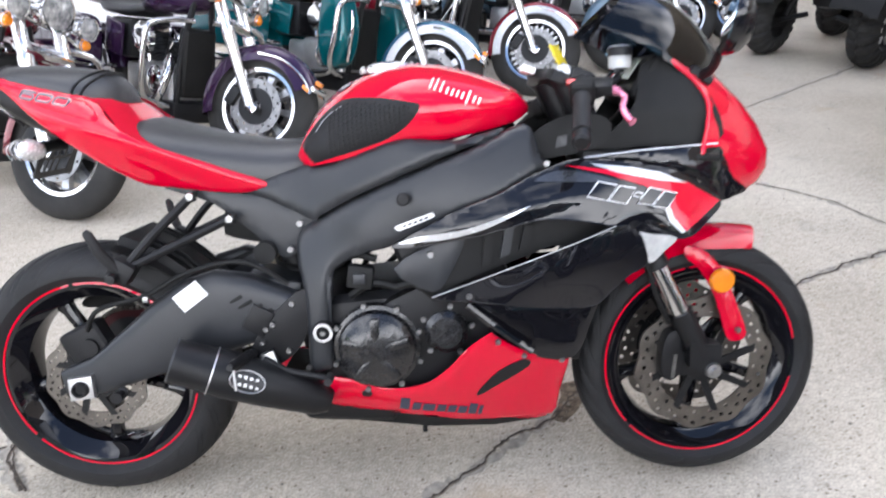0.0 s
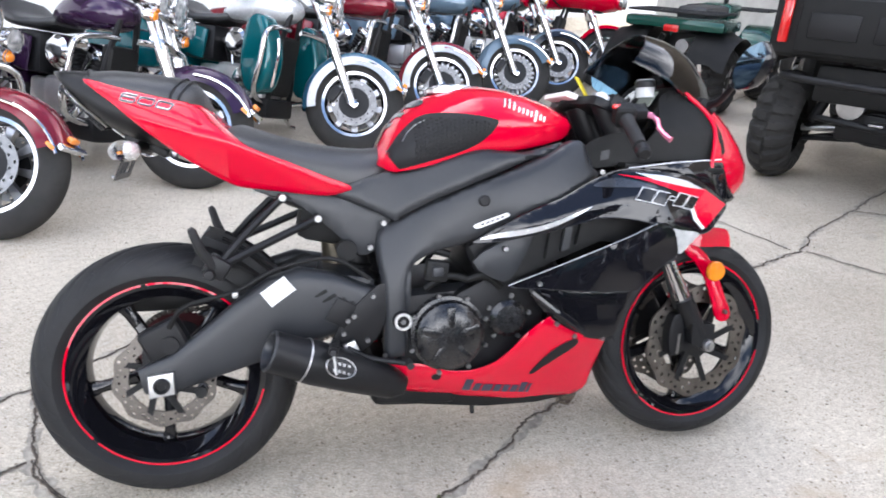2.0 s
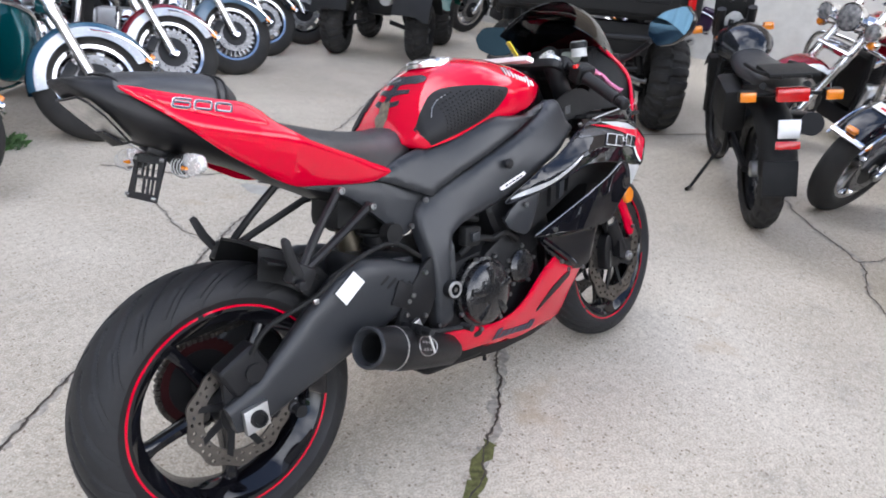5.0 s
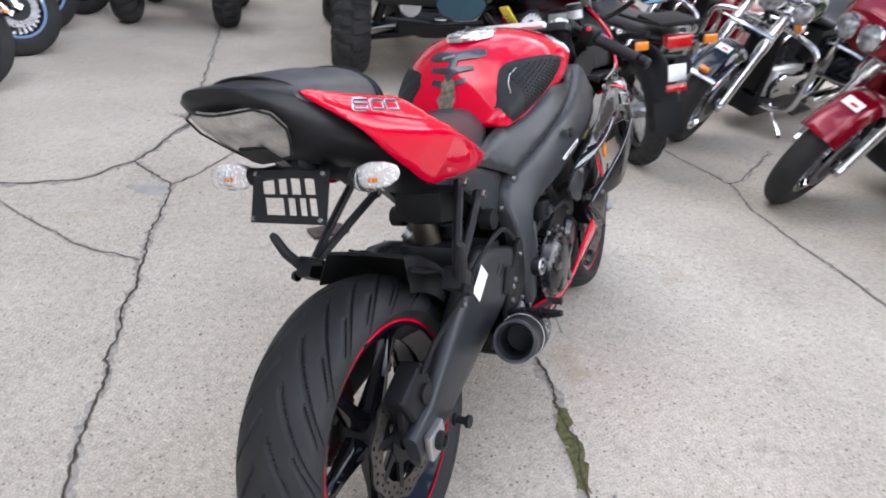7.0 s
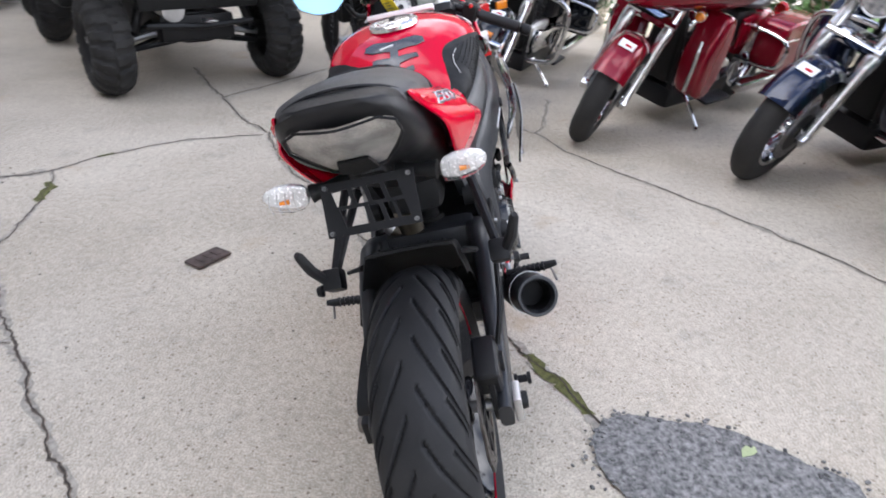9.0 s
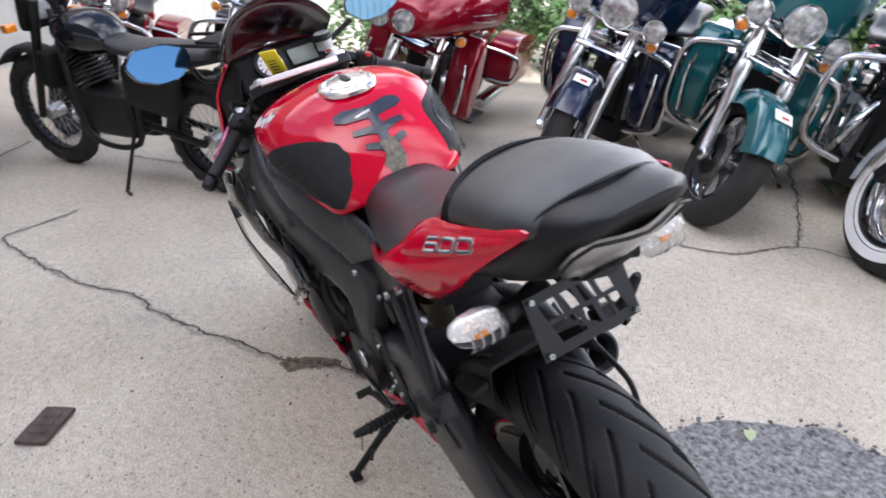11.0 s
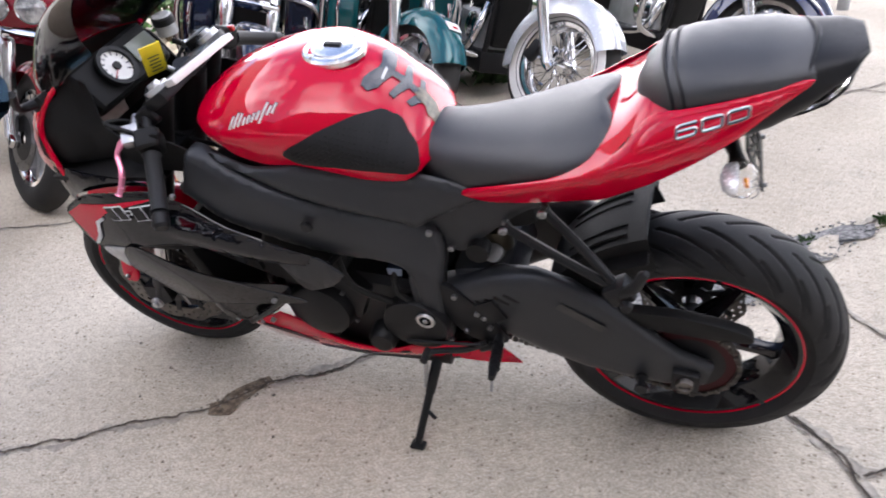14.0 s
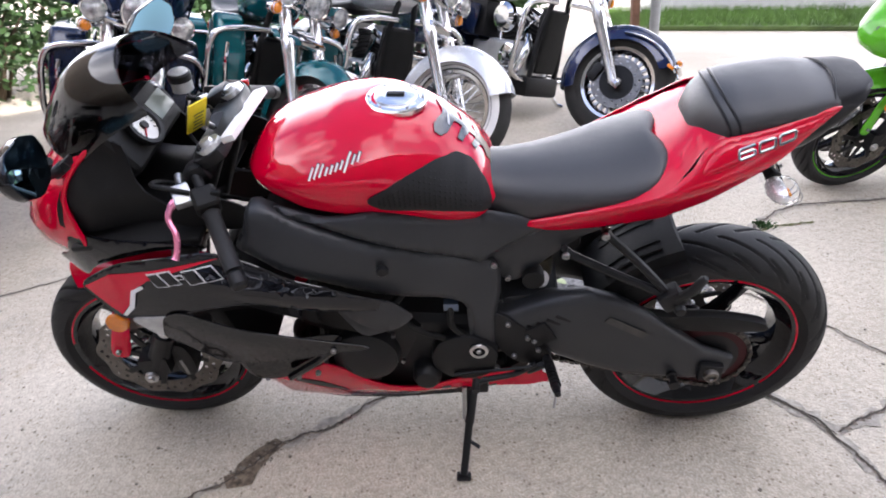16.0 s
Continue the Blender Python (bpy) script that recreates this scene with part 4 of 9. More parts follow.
# ---- the same motorcycle: fairing, nose, cockpit ----
FAIR_SHEET = depth_field([(0.70, 0.617, -0.212), (0.777, 0.644, -0.228), (0.84, 0.69, -0.232), (0.97, 0.745, -0.226), (1.064, 0.775, -0.222), (1.236, 0.752, -0.222), (1.347, 0.684, -0.205), (1.281, 0.625, -0.235), (1.17, 0.64, -0.252), (1.05, 0.668, -0.255), (0.93, 0.655, -0.246), (0.78, 0.518, -0.228), (0.856, 0.511, -0.236), (0.96, 0.50, -0.246), (1.09, 0.494, -0.240), (1.195, 0.573, -0.242), (1.02, 0.58, -0.262), (1.13, 0.71, -0.248)])


CREASE = [(0.70, 0.626), (0.80, 0.648), (0.88, 0.664), (0.96, 0.690), (1.04, 0.706), (1.14, 0.712)]


def F_FAIR(x, z):
    """The fairing stands a little proud of the frame, with a pressed crease along it."""
    d = z - lerp(CREASE, x)
    fade = min(1.0, max(0.0, (x - 0.74) / 0.08)) * min(1.0, max(0.0, (1.12 - x) / 0.12))
    return FAIR_SHEET(x, z) - 0.015 - 0.011 * fade * math.exp(-(d / (0.030 if d > 0 else 0.014)) ** 2)


upper = smooth2([(0.700, 0.617), (0.722, 0.634), (0.777, 0.664), (0.833, 0.690), (0.901, 0.713), (0.968, 0.746), (1.023, 0.768), (1.064, 0.777), (1.135, 0.773), (1.236, 0.755), (1.30, 0.724), (1.350, 0.685), (1.320, 0.650), (1.281, 0.622), (1.23, 0.622), (1.17, 0.640), (1.11, 0.655), (1.05, 0.666), (0.99, 0.668), (0.93, 0.655), (0.87, 0.640), (0.81, 0.630), (0.749, 0.619)], 4)
pair("upper_fairing", panel(upper, F_FAIR, 0.004, 0.012), BLACKGLOSS, "gloss black side fairing with a red wedge graphic", sharp=75)
lower = smooth2([(0.775, 0.517), (0.86, 0.549), (0.96, 0.588), (1.06, 0.625), (1.13, 0.652), (1.172, 0.640), (1.190, 0.600), (1.192, 0.572), (1.159, 0.552), (1.125, 0.520), (1.092, 0.492), (1.03, 0.492), (0.96, 0.497), (0.856, 0.508)], 3)
pair("lower_fairing", panel(lower, lambda x, z: F_FAIR(x, z) - 0.006, 0.004, 0.012), BLACKGLOSS, "gloss black lower side fairing", sharp=75)
for name, outline, lift in (("upper_fairing_lip", upper, 0.0), ("lower_fairing_lip", lower, 0.006)):
    ring = [(x, F_FAIR(x, z) - lift + 0.0012, z) for x, z in outline]
    pair(name, tube(ring + ring[:1], 0.0019, 6), BLACKGLOSS)
edge = [(0.775, 0.519), (0.86, 0.551), (0.96, 0.590), (1.06, 0.627), (1.128, 0.653)]
add("fairing_edge", tube([(x, F_FAIR(x, z) - 0.0105, z) for x, z in edge], 0.0011, 6), ALU, "thin pale seam")
pair("fairing_vent", panel([(0.70, 0.570), (0.775, 0.515), (0.90, 0.562), (1.02, 0.606), (1.12, 0.590), (1.20, 0.585), (1.25, 0.635), (1.15, 0.672), (1.05, 0.676), (0.93, 0.66), (0.82, 0.635), (0.76, 0.610)], lambda x, z: -0.212 + 0.05 * max(0, z - 0.60), 0.004, 0.03), PLASTIC, "dark ribbed vent behind the fairing")
pair("vent_panel", panel(smooth2([(0.70, 0.572), (0.776, 0.520), (0.815, 0.560), (0.845, 0.632), (0.80, 0.628)], 3), lambda x, z: -0.222, 0.006, 0.03, roll=0.004), FRAMEGREY, "grey inner fairing panel")
for k in range(3):
    x0 = 0.875 + 0.038 * k
    pair("vent_slat", panel([(x0, 0.572 + 0.014 * k), (x0 + 0.02, 0.580 + 0.014 * k), (x0 + 0.03, 0.652), (x0 + 0.012, 0.652)], lambda x, z: -0.224, 0.012, 0.03), FRAMEGREY if k == 1 else PLASTIC)
inner_low = smooth2([(0.84, 0.508), (0.96, 0.500), (1.095, 0.496), (1.125, 0.520), (1.10, 0.44), (1.065, 0.364), (0.985, 0.366), (0.90, 0.42)], 4)
pair("inner_fairing", panel(inner_low, lambda x, z: -0.205 - 0.05 * max(0, z - 0.40), 0.004, 0.03, roll=0.004), BLACKGLOSS, "black inner fairing over the radiator")
add("inner_seam", tube([(0.985, -0.222, 0.497), (1.04, -0.225, 0.490), (1.09, -0.226, 0.494)], 0.0013, 6), ALU)
pair("inner_strut", tube([(0.845, -0.215, 0.490), (0.90, -0.222, 0.445), (0.975, -0.222, 0.388)], 0.009, 8), BLACKGLOSS)
# belly pan
F_BEL = depth_field([(0.464, 0.319, -0.150), (0.52, 0.32, -0.158), (0.642, 0.296, -0.178), (0.756, 0.309, -0.192), (0.842, 0.39, -0.212), (0.892, 0.424, -0.222), (0.98, 0.371, -0.208), (1.054, 0.362, -0.188), (1.032, 0.186, -0.105), (0.933, 0.182, -0.112), (0.858, 0.184, -0.118), (0.77, 0.199, -0.125), (0.669, 0.223, -0.135), (0.585, 0.239, -0.140), (0.537, 0.25, -0.142), (0.69, 0.255, -0.162), (0.95, 0.28, -0.165), (1.045, 0.27, -0.145)])
slot = [(0.963, 0.364), (0.970, 0.344), (0.898, 0.290), (0.868, 0.268), (0.862, 0.276), (0.896, 0.322), (0.927, 0.348)]
belly = smooth2([(0.462, 0.320), (0.504, 0.324), (0.587, 0.318), (0.642, 0.300), (0.698, 0.296), (0.756, 0.310), (0.799, 0.342), (0.842, 0.390), (0.888, 0.426), (0.900, 0.420), (0.929, 0.400), (0.982, 0.373), (1.050, 0.364), (1.060, 0.350), (1.046, 0.26), (1.032, 0.182), (0.933, 0.178), (0.858, 0.180), (0.77, 0.195), (0.669, 0.219), (0.585, 0.235), (0.537, 0.246), (0.503, 0.277)], 3)
pair("belly_pan", panel(belly, F_BEL, 0.004, 0.02, roll=0.006), RED, "glossy red belly fairing", sharp=50)
pair("belly_slot", panel(smooth2(slot, 3), lambda x, z: F_BEL(x, z) - 0.002, 0.002, 0.03), SATIN, "black slot in the belly fairing")
pair("belly_hole", panel([(0.622 + 0.012 * math.cos(q), 0.283 + 0.010 * math.sin(q)) for q in np.linspace(0, 2 * math.pi, 16)[:-1]], lambda x, z: F_BEL(x, z) - 0.002, 0.002, 0.03), SATIN)
bars = [(0.690, 0.020, 0.036), (0.716, 0.018, 0.024), (0.739, 0.026, 0.022), (0.770, 0.019, 0.022), (0.794, 0.018, 0.022), (0.816, 0.019, 0.022), (0.840, 0.018, 0.032), (0.862, 0.008, 0.028)]
for x0, w, h in bars:
    z0 = 0.236 - 0.165 * (x0 - 0.69)
    b = panel([(x0, z0), (x0 + w, z0 - 0.15 * w), (x0 + w + 0.006, z0 - 0.15 * w + h), (x0 + 0.006, z0 + h)], lambda x, z: F_BEL(x, z) - 0.002, 0.0015, 0.03)
    pair("belly_mark", b, NAVY, "dark block lettering shapes")
keel = []
for x, hw, lo, hi in ((0.42, 0.09, 0.255, 0.30), (0.50, 0.12, 0.215, 0.27), (0.60, 0.13, 0.195, 0.24), (0.76, 0.125, 0.172, 0.20), (0.90, 0.115, 0.165, 0.185), (1.02, 0.10, 0.172, 0.19)):
    keel.append([(x, -hw, hi), (x, -hw * 0.9, lo), (x, hw * 0.9, lo), (x, hw, hi)])
add("belly_keel", loft(keel), PLASTIC, "black underside of the belly pan")
pair("belly_tail", panel([(0.475, 0.262), (0.48, 0.300), (0.52, 0.300), (0.52, 0.25)], lambda x, z: -0.135, 0.003, 0.03), RED)
add("belly_tail", mirrored(panel([(0.355, 0.243), (0.395, 0.285), (0.50, 0.302), (0.50, 0.245), (0.42, 0.232)], lambda x, z: -0.118 - 0.15 * max(0, x - 0.40), 0.004, 0.03)), RED, "red belly pan end")
for p in ((0.848, -0.258, 0.520), (0.905, -0.228, 0.412), (1.040, -0.196, 0.356), (0.96, -0.206, 0.372), (0.52, -0.156, 0.300), (1.005, -0.235, 0.772)):
    pair("fairing_bolt", bolts([p], 0.0075), BOLTSTEEL, "bright fairing screw")

# graphics and painted-in reflections on the upper fairing, each a thin film
SILV = mat("silver_film", (0.62, 0.63, 0.66), 0.22, metal=0.3, coat=0.8, var=0.1)
BLUEG = mat("smoke_blue_print", (0.075, 0.11, 0.17), 0.22, metal=0.3, coat=0.8, var=0.25)


def film(name, outline, material, lift=0.0025, label="", right=True, left=True, k=4):
    b = panel(smooth2(outline, k) if k else outline, lambda x, z: F_FAIR(x, z) - lift, 0.0012, 0.025)
    o = mirrored(b)
    if right:
        add(name, b, material, label)
    else:
        b.free()
    if left:
        add(name, o, material, label)
    else:
        o.free()


# grey of the band that stands for a reflection in the gloss black
SWOOSH = mat("grey_reflection_swoosh", (0.035, 0.038, 0.046), 0.24, metal=0.1, coat=0.8, var=0.5, scale=14)
# silver film that paints a sky reflection along the crease
film("silver_streak", [(0.712, 0.626), (0.76, 0.641), (0.83, 0.652), (0.90, 0.671), (0.97, 0.697), (0.90, 0.661), (0.83, 0.639), (0.76, 0.629)], SILVERPAINT, 0.0024, "thin silver streak painted in place of a reflection", left=False)
film("silver_band", [(0.980, 0.742), (1.030, 0.759), (1.090, 0.750), (1.140, 0.734), (1.080, 0.736), (1.020, 0.738)], SWOOSH, 0.0024, "dark grey band painted in place of a reflection", left=False)
film("red_wedge", [(1.040, 0.768), (1.12, 0.748), (1.19, 0.724), (1.228, 0.698), (1.243, 0.665), (1.272, 0.632), (1.345, 0.685), (1.275, 0.726), (1.20, 0.742), (1.12, 0.757)], RED, 0.0028, "red wedge on the fairing", k=0)
# pale film for the white reflection under the top edge
film("white_sliver", [(1.085, 0.770), (1.16, 0.761), (1.22, 0.748), (1.275, 0.724), (1.218, 0.733), (1.135, 0.752)], SILV, 0.0035, "silver sliver", left=False, k=0)
film("white_edge", [(1.205, 0.712), (1.232, 0.697), (1.246, 0.660), (1.270, 0.632), (1.262, 0.630), (1.236, 0.655), (1.222, 0.694), (1.200, 0.708)], OUTL, 0.004, k=0)
MARK = [[(-0.002, 0.012), (0.028, 0.005), (0.022, -0.006), (0.030, -0.018), (-0.004, -0.010), (0.006, 0.000)],
        [(0.034, 0.004), (0.060, -0.002), (0.052, -0.011), (0.062, -0.025), (0.034, -0.018), (0.042, -0.008)],
        [(0.067, -0.008), (0.078, -0.011), (0.077, -0.016), (0.066, -0.013)],
        [(0.083, -0.002), (0.106, -0.008), (0.104, -0.030), (0.081, -0.025)],
        [(0.111, -0.009), (0.133, -0.015), (0.127, -0.026), (0.133, -0.037), (0.109, -0.032)]]
for shape, on_left in [(m, False) for m in MARK] + [(m, True) for m in MARK]:
    shape = [(1.092 + 1.16 * x + 0.95 * (z + 0.16 * x), 0.722 + 1.12 * z) for x, z in shape]
    if on_left:
        shape = [(1.045 + 0.86 * (x - 1.09), 0.742 + 0.86 * (z - 0.721) + 0.06 * (x - 1.09)) for x, z in shape]
    cx, cz = sum(p[0] for p in shape) / len(shape), sum(p[1] for p in shape) / len(shape)
    big = [(x + 0.0020 * (1 if x > cx else -1), z + 0.0020 * (1 if z > cz else -1)) for x, z in shape]
    film("model_mark_edge", big, OUTL, 0.0045, right=not on_left, left=on_left, k=0)
    film("model_mark", shape, BLACKGLOSS, 0.0058, right=not on_left, left=on_left, k=0)

add("fairing_insert", mirrored(panel(smooth2([(0.828, 0.633), (0.77, 0.640), (0.721, 0.637), (0.690, 0.612), (0.676, 0.592), (0.726, 0.552), (0.788, 0.575)], 3), lambda x, z: -0.238, 0.004, 0.03, roll=0.004)), FRAMEGREY, "grey insert panel between the fairings")
# front signals set in the fairing
sg = pair("front_signal", panel(smooth2([(1.150, 0.642), (1.200, 0.632), (1.252, 0.622), (1.228, 0.597), (1.202, 0.574), (1.182, 0.600)], 3), lambda x, z: F_FAIR(x, z) - 0.006 + 0.9 * ((x - 1.21) ** 2 + (z - 0.61) ** 2), 0.012, 0.015), CLEARLENS, "clear front turn signal")
for o, s in zip(sg, (-1, 1)):
    part("signal_bulb", moved(lathe([(0.0, -0.012), (0.010, -0.008), (0.012, 0.0), (0.0, 0.004)], 14), at(1.205, s * 0.250, 0.605)), AMBER, o)

# nose cowl: red shell, dark lining, lamps
NOSE = [(0.682, 1.482, 1.415, 0.11), (0.70, 1.505, 1.385, 0.145), (0.73, 1.518, 1.350, 0.176), (0.77, 1.515, 1.320, 0.198), (0.82, 1.488, 1.330, 0.191), (0.87, 1.448, 1.335, 0.180), (0.91, 1.408, 1.318, 0.163), (0.945, 1.372, 1.285, 0.146), (0.968, 1.345, 1.255, 0.138)]


def nose_rows(shrink=0.0):
    rows = []
    for z, xf, xr, yw in NOSE:
        rows.append([(xr + (xf - shrink * 1.5 - xr) * (1 - abs(t) ** 2.4), (yw - shrink) * (abs(t) ** 0.85) * (1 if t > 0 else -1), z) for t in np.linspace(-1, 1, 33)])
    return rows


add("nose_cowl", loft(nose_rows(), closed=False), RED, "red nose cowl", sharp=60)
add("nose_lining", loft(nose_rows(0.006), closed=False), PLASTIC, "black inside of the nose cowl", sharp=60)
pair("nose_rim", tube(curve_pts([(xr - 0.002, -yw + 0.001, z) for z, xf, xr, yw in NOSE], 4), 0.0055, 8), RED, "red folded rim of the nose cowl")
pair("headlight", loft([[(1.458 - 0.3 * (z - 0.74) ** 2 * 10 - 0.055 * t + 0.055 - 0.9 * t * t * 0.06, -0.03 - 0.09 * t, z) for t in np.linspace(0, 1, 9)] for z in np.linspace(0.715, 0.80, 6)], closed=False), CLEARLENS, "dark-rimmed headlight lens")
F_UND = depth_field([(1.075, 0.773, -0.222), (1.22, 0.785, -0.215), (1.354, 0.788, -0.186), (1.397, 0.721, -0.162), (1.438, 0.694, -0.130), (1.369, 0.679, -0.178), (1.313, 0.723, -0.205), (1.228, 0.755, -0.220)])
pair("nose_side", panel(smooth2([(1.070, 0.777), (1.15, 0.786), (1.25, 0.790), (1.356, 0.792), (1.375, 0.760), (1.397, 0.721), (1.440, 0.690), (1.400, 0.680), (1.360, 0.679), (1.313, 0.722), (1.228, 0.755), (1.14, 0.772)], 3), F_UND, 0.004, 0.02, roll=0.004), BLACKGLOSS, "gloss black side of the nose", sharp=50)
add("nose_side_seam", tube([(1.080, -0.224, 0.779), (1.20, -0.218, 0.789), (1.350, -0.188, 0.793)], 0.0022, 6), SILV)
pair("cockpit_panel", panel(smooth2([(1.085, 0.780), (1.20, 0.790), (1.352, 0.794), (1.350, 0.86), (1.315, 0.915), (1.265, 0.955), (1.215, 0.95), (1.20, 0.88), (1.15, 0.82)], 3), lambda x, z: -0.150 - 0.12 * max(0, x - 1.1) + 0.35 * max(0, z - 0.86) + 0.25 * max(0, 1.30 - x) * (1 if x > 1.24 else 0) + 0.015 * (1 if x <= 1.24 else 0), 0.005, 0.012), PLASTIC, "black inner cockpit panel")
add("cockpit_floor", block(0.27, 0.41, 0.012, at(1.215, 0, 0.775, 0, 4, 0), 0.004), PLASTIC)

# windscreen
rows = []
for v in np.linspace(0, 1, 12):
    row = []
    for u in np.linspace(-1, 1, 25):
        side, sag = math.sin(1.4 * u) / math.sin(1.4), (1 - math.cos(1.4 * u)) / (1 - math.cos(1.4))
        bx, by, bz = 1.405 - 0.105 * sag, 0.140 * side, 0.968 - 0.044 * sag
        tx, ty, tz = 1.205 - 0.080 * sag, 0.142 * side, 1.112 - 0.080 * sag
        bulge = 0.030 * math.sin(math.pi * v) * (1 - u * u * 0.7)
        row.append((bx + (tx - bx) * v + bulge * 0.5, by + (ty - by) * v + 0.010 * u * math.sin(math.pi * v), bz + (tz - bz) * v + bulge))
    rows.append(row)
ws = loft(rows, closed=False)
ret = bmesh.ops.extrude_face_region(ws, geom=ws.faces[:])
for v in ret["geom"]:
    if isinstance(v, bmesh.types.BMVert):
        v.co.z -= 0.004
add("windscreen", ws, SMOKED, "dark smoked double-bubble windscreen", sharp=60)

# mirrors
for s, c in ((-1, (1.300, -0.335, 1.004)), (1, (1.275, 0.292, 1.018))):
    c = Vector(c)
    root = Vector((1.325, s * 0.145, 0.925))
    ar = add("mirror_arm", tube(curve_pts([root, root + Vector((0.005, s * 0.05, 0.012)), c + Vector((0.02, -s * 0.075, -0.035))], 5), [0.013, 0.012, 0.011, 0.010, 0.009, 0.008, 0.008, 0.008, 0.008, 0.008, 0.008], 10), SATIN)
    add("mirror_foot", block(0.05, 0.035, 0.02, at(root.x, root.y, root.z, 0, 35, 0), 0.007), SATIN)
    mm = Matrix.Translation(c) @ at(0, 0, 0, 0, 10, s * 16) @ at(0, 0, 0, 12 * s, 0, 0)
    shape = [(-0.088, 0.002), (-0.062, 0.040), (0.020, 0.050), (0.078, 0.034), (0.086, 0.004), (0.052, -0.040), (-0.010, -0.050), (-0.066, -0.034)]
    if s > 0:
        shape = [(-a, b) for a, b in shape]
    pts = []
    for i, (a, b) in enumerate(shape):
        for nb in (shape[i - 1], shape[(i + 1) % len(shape)]):
            pts.append((a + 0.14 * (nb[0] - a), b + 0.14 * (nb[1] - b)))
    shell = []
    for f, d in ((1.0, 0.0), (1.02, 0.010), (0.86, 0.026), (0.5, 0.038), (0.1, 0.042)):
        shell.append([(d, a * f, b * f) for a, b in pts])
    head = add("mirror", moved(loft(shell), mm), BLACKGLOSS, "black wing mirror on a slim arm", sharp=60)
    part("mirror_glass", moved(loft([[(-0.001, a * 0.97, b * 0.96) for a, b in pts], [(0.002, a * 0.97, b * 0.96) for a, b in pts]]), mm), MIRROR, head, "mirror glass")

# forks, front mudguard, brakes (turned with the bars)
def steered(bm):
    return moved(bm, STEER)


AX = Vector(FW)
for s in (-1, 1):
    y = s * 0.105
    top, foot = Vector((1.052, y, 0.935)), Vector((1.355, y, 0.330))
    d = (foot - top).normalized()
    fk = add("fork_leg", steered(tube([top, top + d * 0.30], 0.0275, 20)), SATIN, "black upside-down fork leg")
    part("fork_collar", steered(tube([top + d * 0.395, top + d * 0.40, top + d * 0.425, top + d * 0.43, top + d * 0.455, top + d * 0.46], [0.026, 0.030, 0.030, 0.026, 0.026, 0.029], 20)), SATIN, fk)
    part("fork_tube", steered(tube([top + d * 0.30, top + d * 0.40], 0.026, 20)), GOLD, fk, "bronze coated tube")
    part("fork_stanchion", steered(tube([top + d * 0.44, top + d * 0.60], 0.0215, 20)), CHROME, fk, "bright chrome stanchion")
    part("axle_clamp", steered(loft([[(foot.x - 0.028, y + a, foot.z + b) for a, b in ((-0.026, 0.02), (0.026, 0.02), (0.026, -0.035), (-0.026, -0.035))], [(foot.x + 0.045, y + a, foot.z + b) for a, b in ((-0.024, 0.012), (0.024, 0.012), (0.024, -0.07), (-0.024, -0.07))]])), SATIN, fk)
    part("fork_bottom", steered(tube([top + d * 0.58, foot + d * 0.02], 0.027, 16)), SATIN, fk)
    part("axle_nut", steered(moved(lathe([(0.0, -0.012), (0.008, -0.012), (0.010, -0.004), (0.016, -0.004), (0.018, 0.002), (0.018, 0.02)], 20), at(AX.x, y + s * 0.028, AX.z) @ Matrix.Diagonal((1, 1 if s < 0 else -1, 1, 1)))), STEEL, fk, "ringed axle nut")
    cal = [(1.246, 0.235), (1.240, 0.285), (1.252, 0.335), (1.276, 0.345), (1.288, 0.32), (1.288, 0.255), (1.272, 0.230)]
    cp = add("brake_caliper", steered(moved(prism(smooth2(cal, 3), -0.026, 0.026, 0.008), at(0.03, s * 0.085, 0.03))), SATIN, "black radial front brake caliper")
    part("caliper_mark", steered(moved(prism([(1.262, 0.235), (1.270, 0.235), (1.276, 0.29), (1.268, 0.29)], -0.0005, 0.0005, 0), at(0.03, s * 0.112, 0.03))), BOLTSTEEL, cp)
    part("caliper_bracket", steered(prism([(1.29, 0.27), (1.30, 0.31), (1.385, 0.345), (1.40, 0.29), (1.36, 0.26)], s * 0.095 - 0.006, s * 0.095 + 0.006, 0.002)), SATIN, cp)
    part("brake_hose", steered(tube(curve_pts([(1.285, s * 0.11, 0.395), (1.25, s * 0.13, 0.46), (1.22, s * 0.12, 0.56), (1.16, s * 0.10, 0.72)], 6), 0.0055, 8)), PLASTIC, cp)
    ref = add("fork_reflector", steered(moved(lathe([(0.0, -0.008), (0.024, -0.007), (0.027, -0.003), (0.027, 0.004)], 28), at(1.392, s * 0.132, 0.490) @ Matrix.Diagonal((1, 1 if s < 0 else -1, 1, 1)))), AMBER, "round amber reflector")
    fin = smooth2([(1.325, 0.560), (1.370, 0.548), (1.412, 0.500), (1.440, 0.430), (1.462, 0.365), (1.448, 0.345), (1.420, 0.350), (1.405, 0.400), (1.388, 0.455), (1.360, 0.505), (1.330, 0.535)], 4)
    bm = panel(fin, lambda x, z: -0.094 - 0.10 * (0.56 - z), 0.006, 0.02, roll=0.004)
    add("mudguard_blade", steered(bm if s < 0 else mirrored(bm)), RED, "red mudguard arm on the fork")
    add("mudguard_bolt", steered(bolts([(1.438, s * 0.118, 0.372)], 0.008, s)), BOLTSTEEL)
guard = []
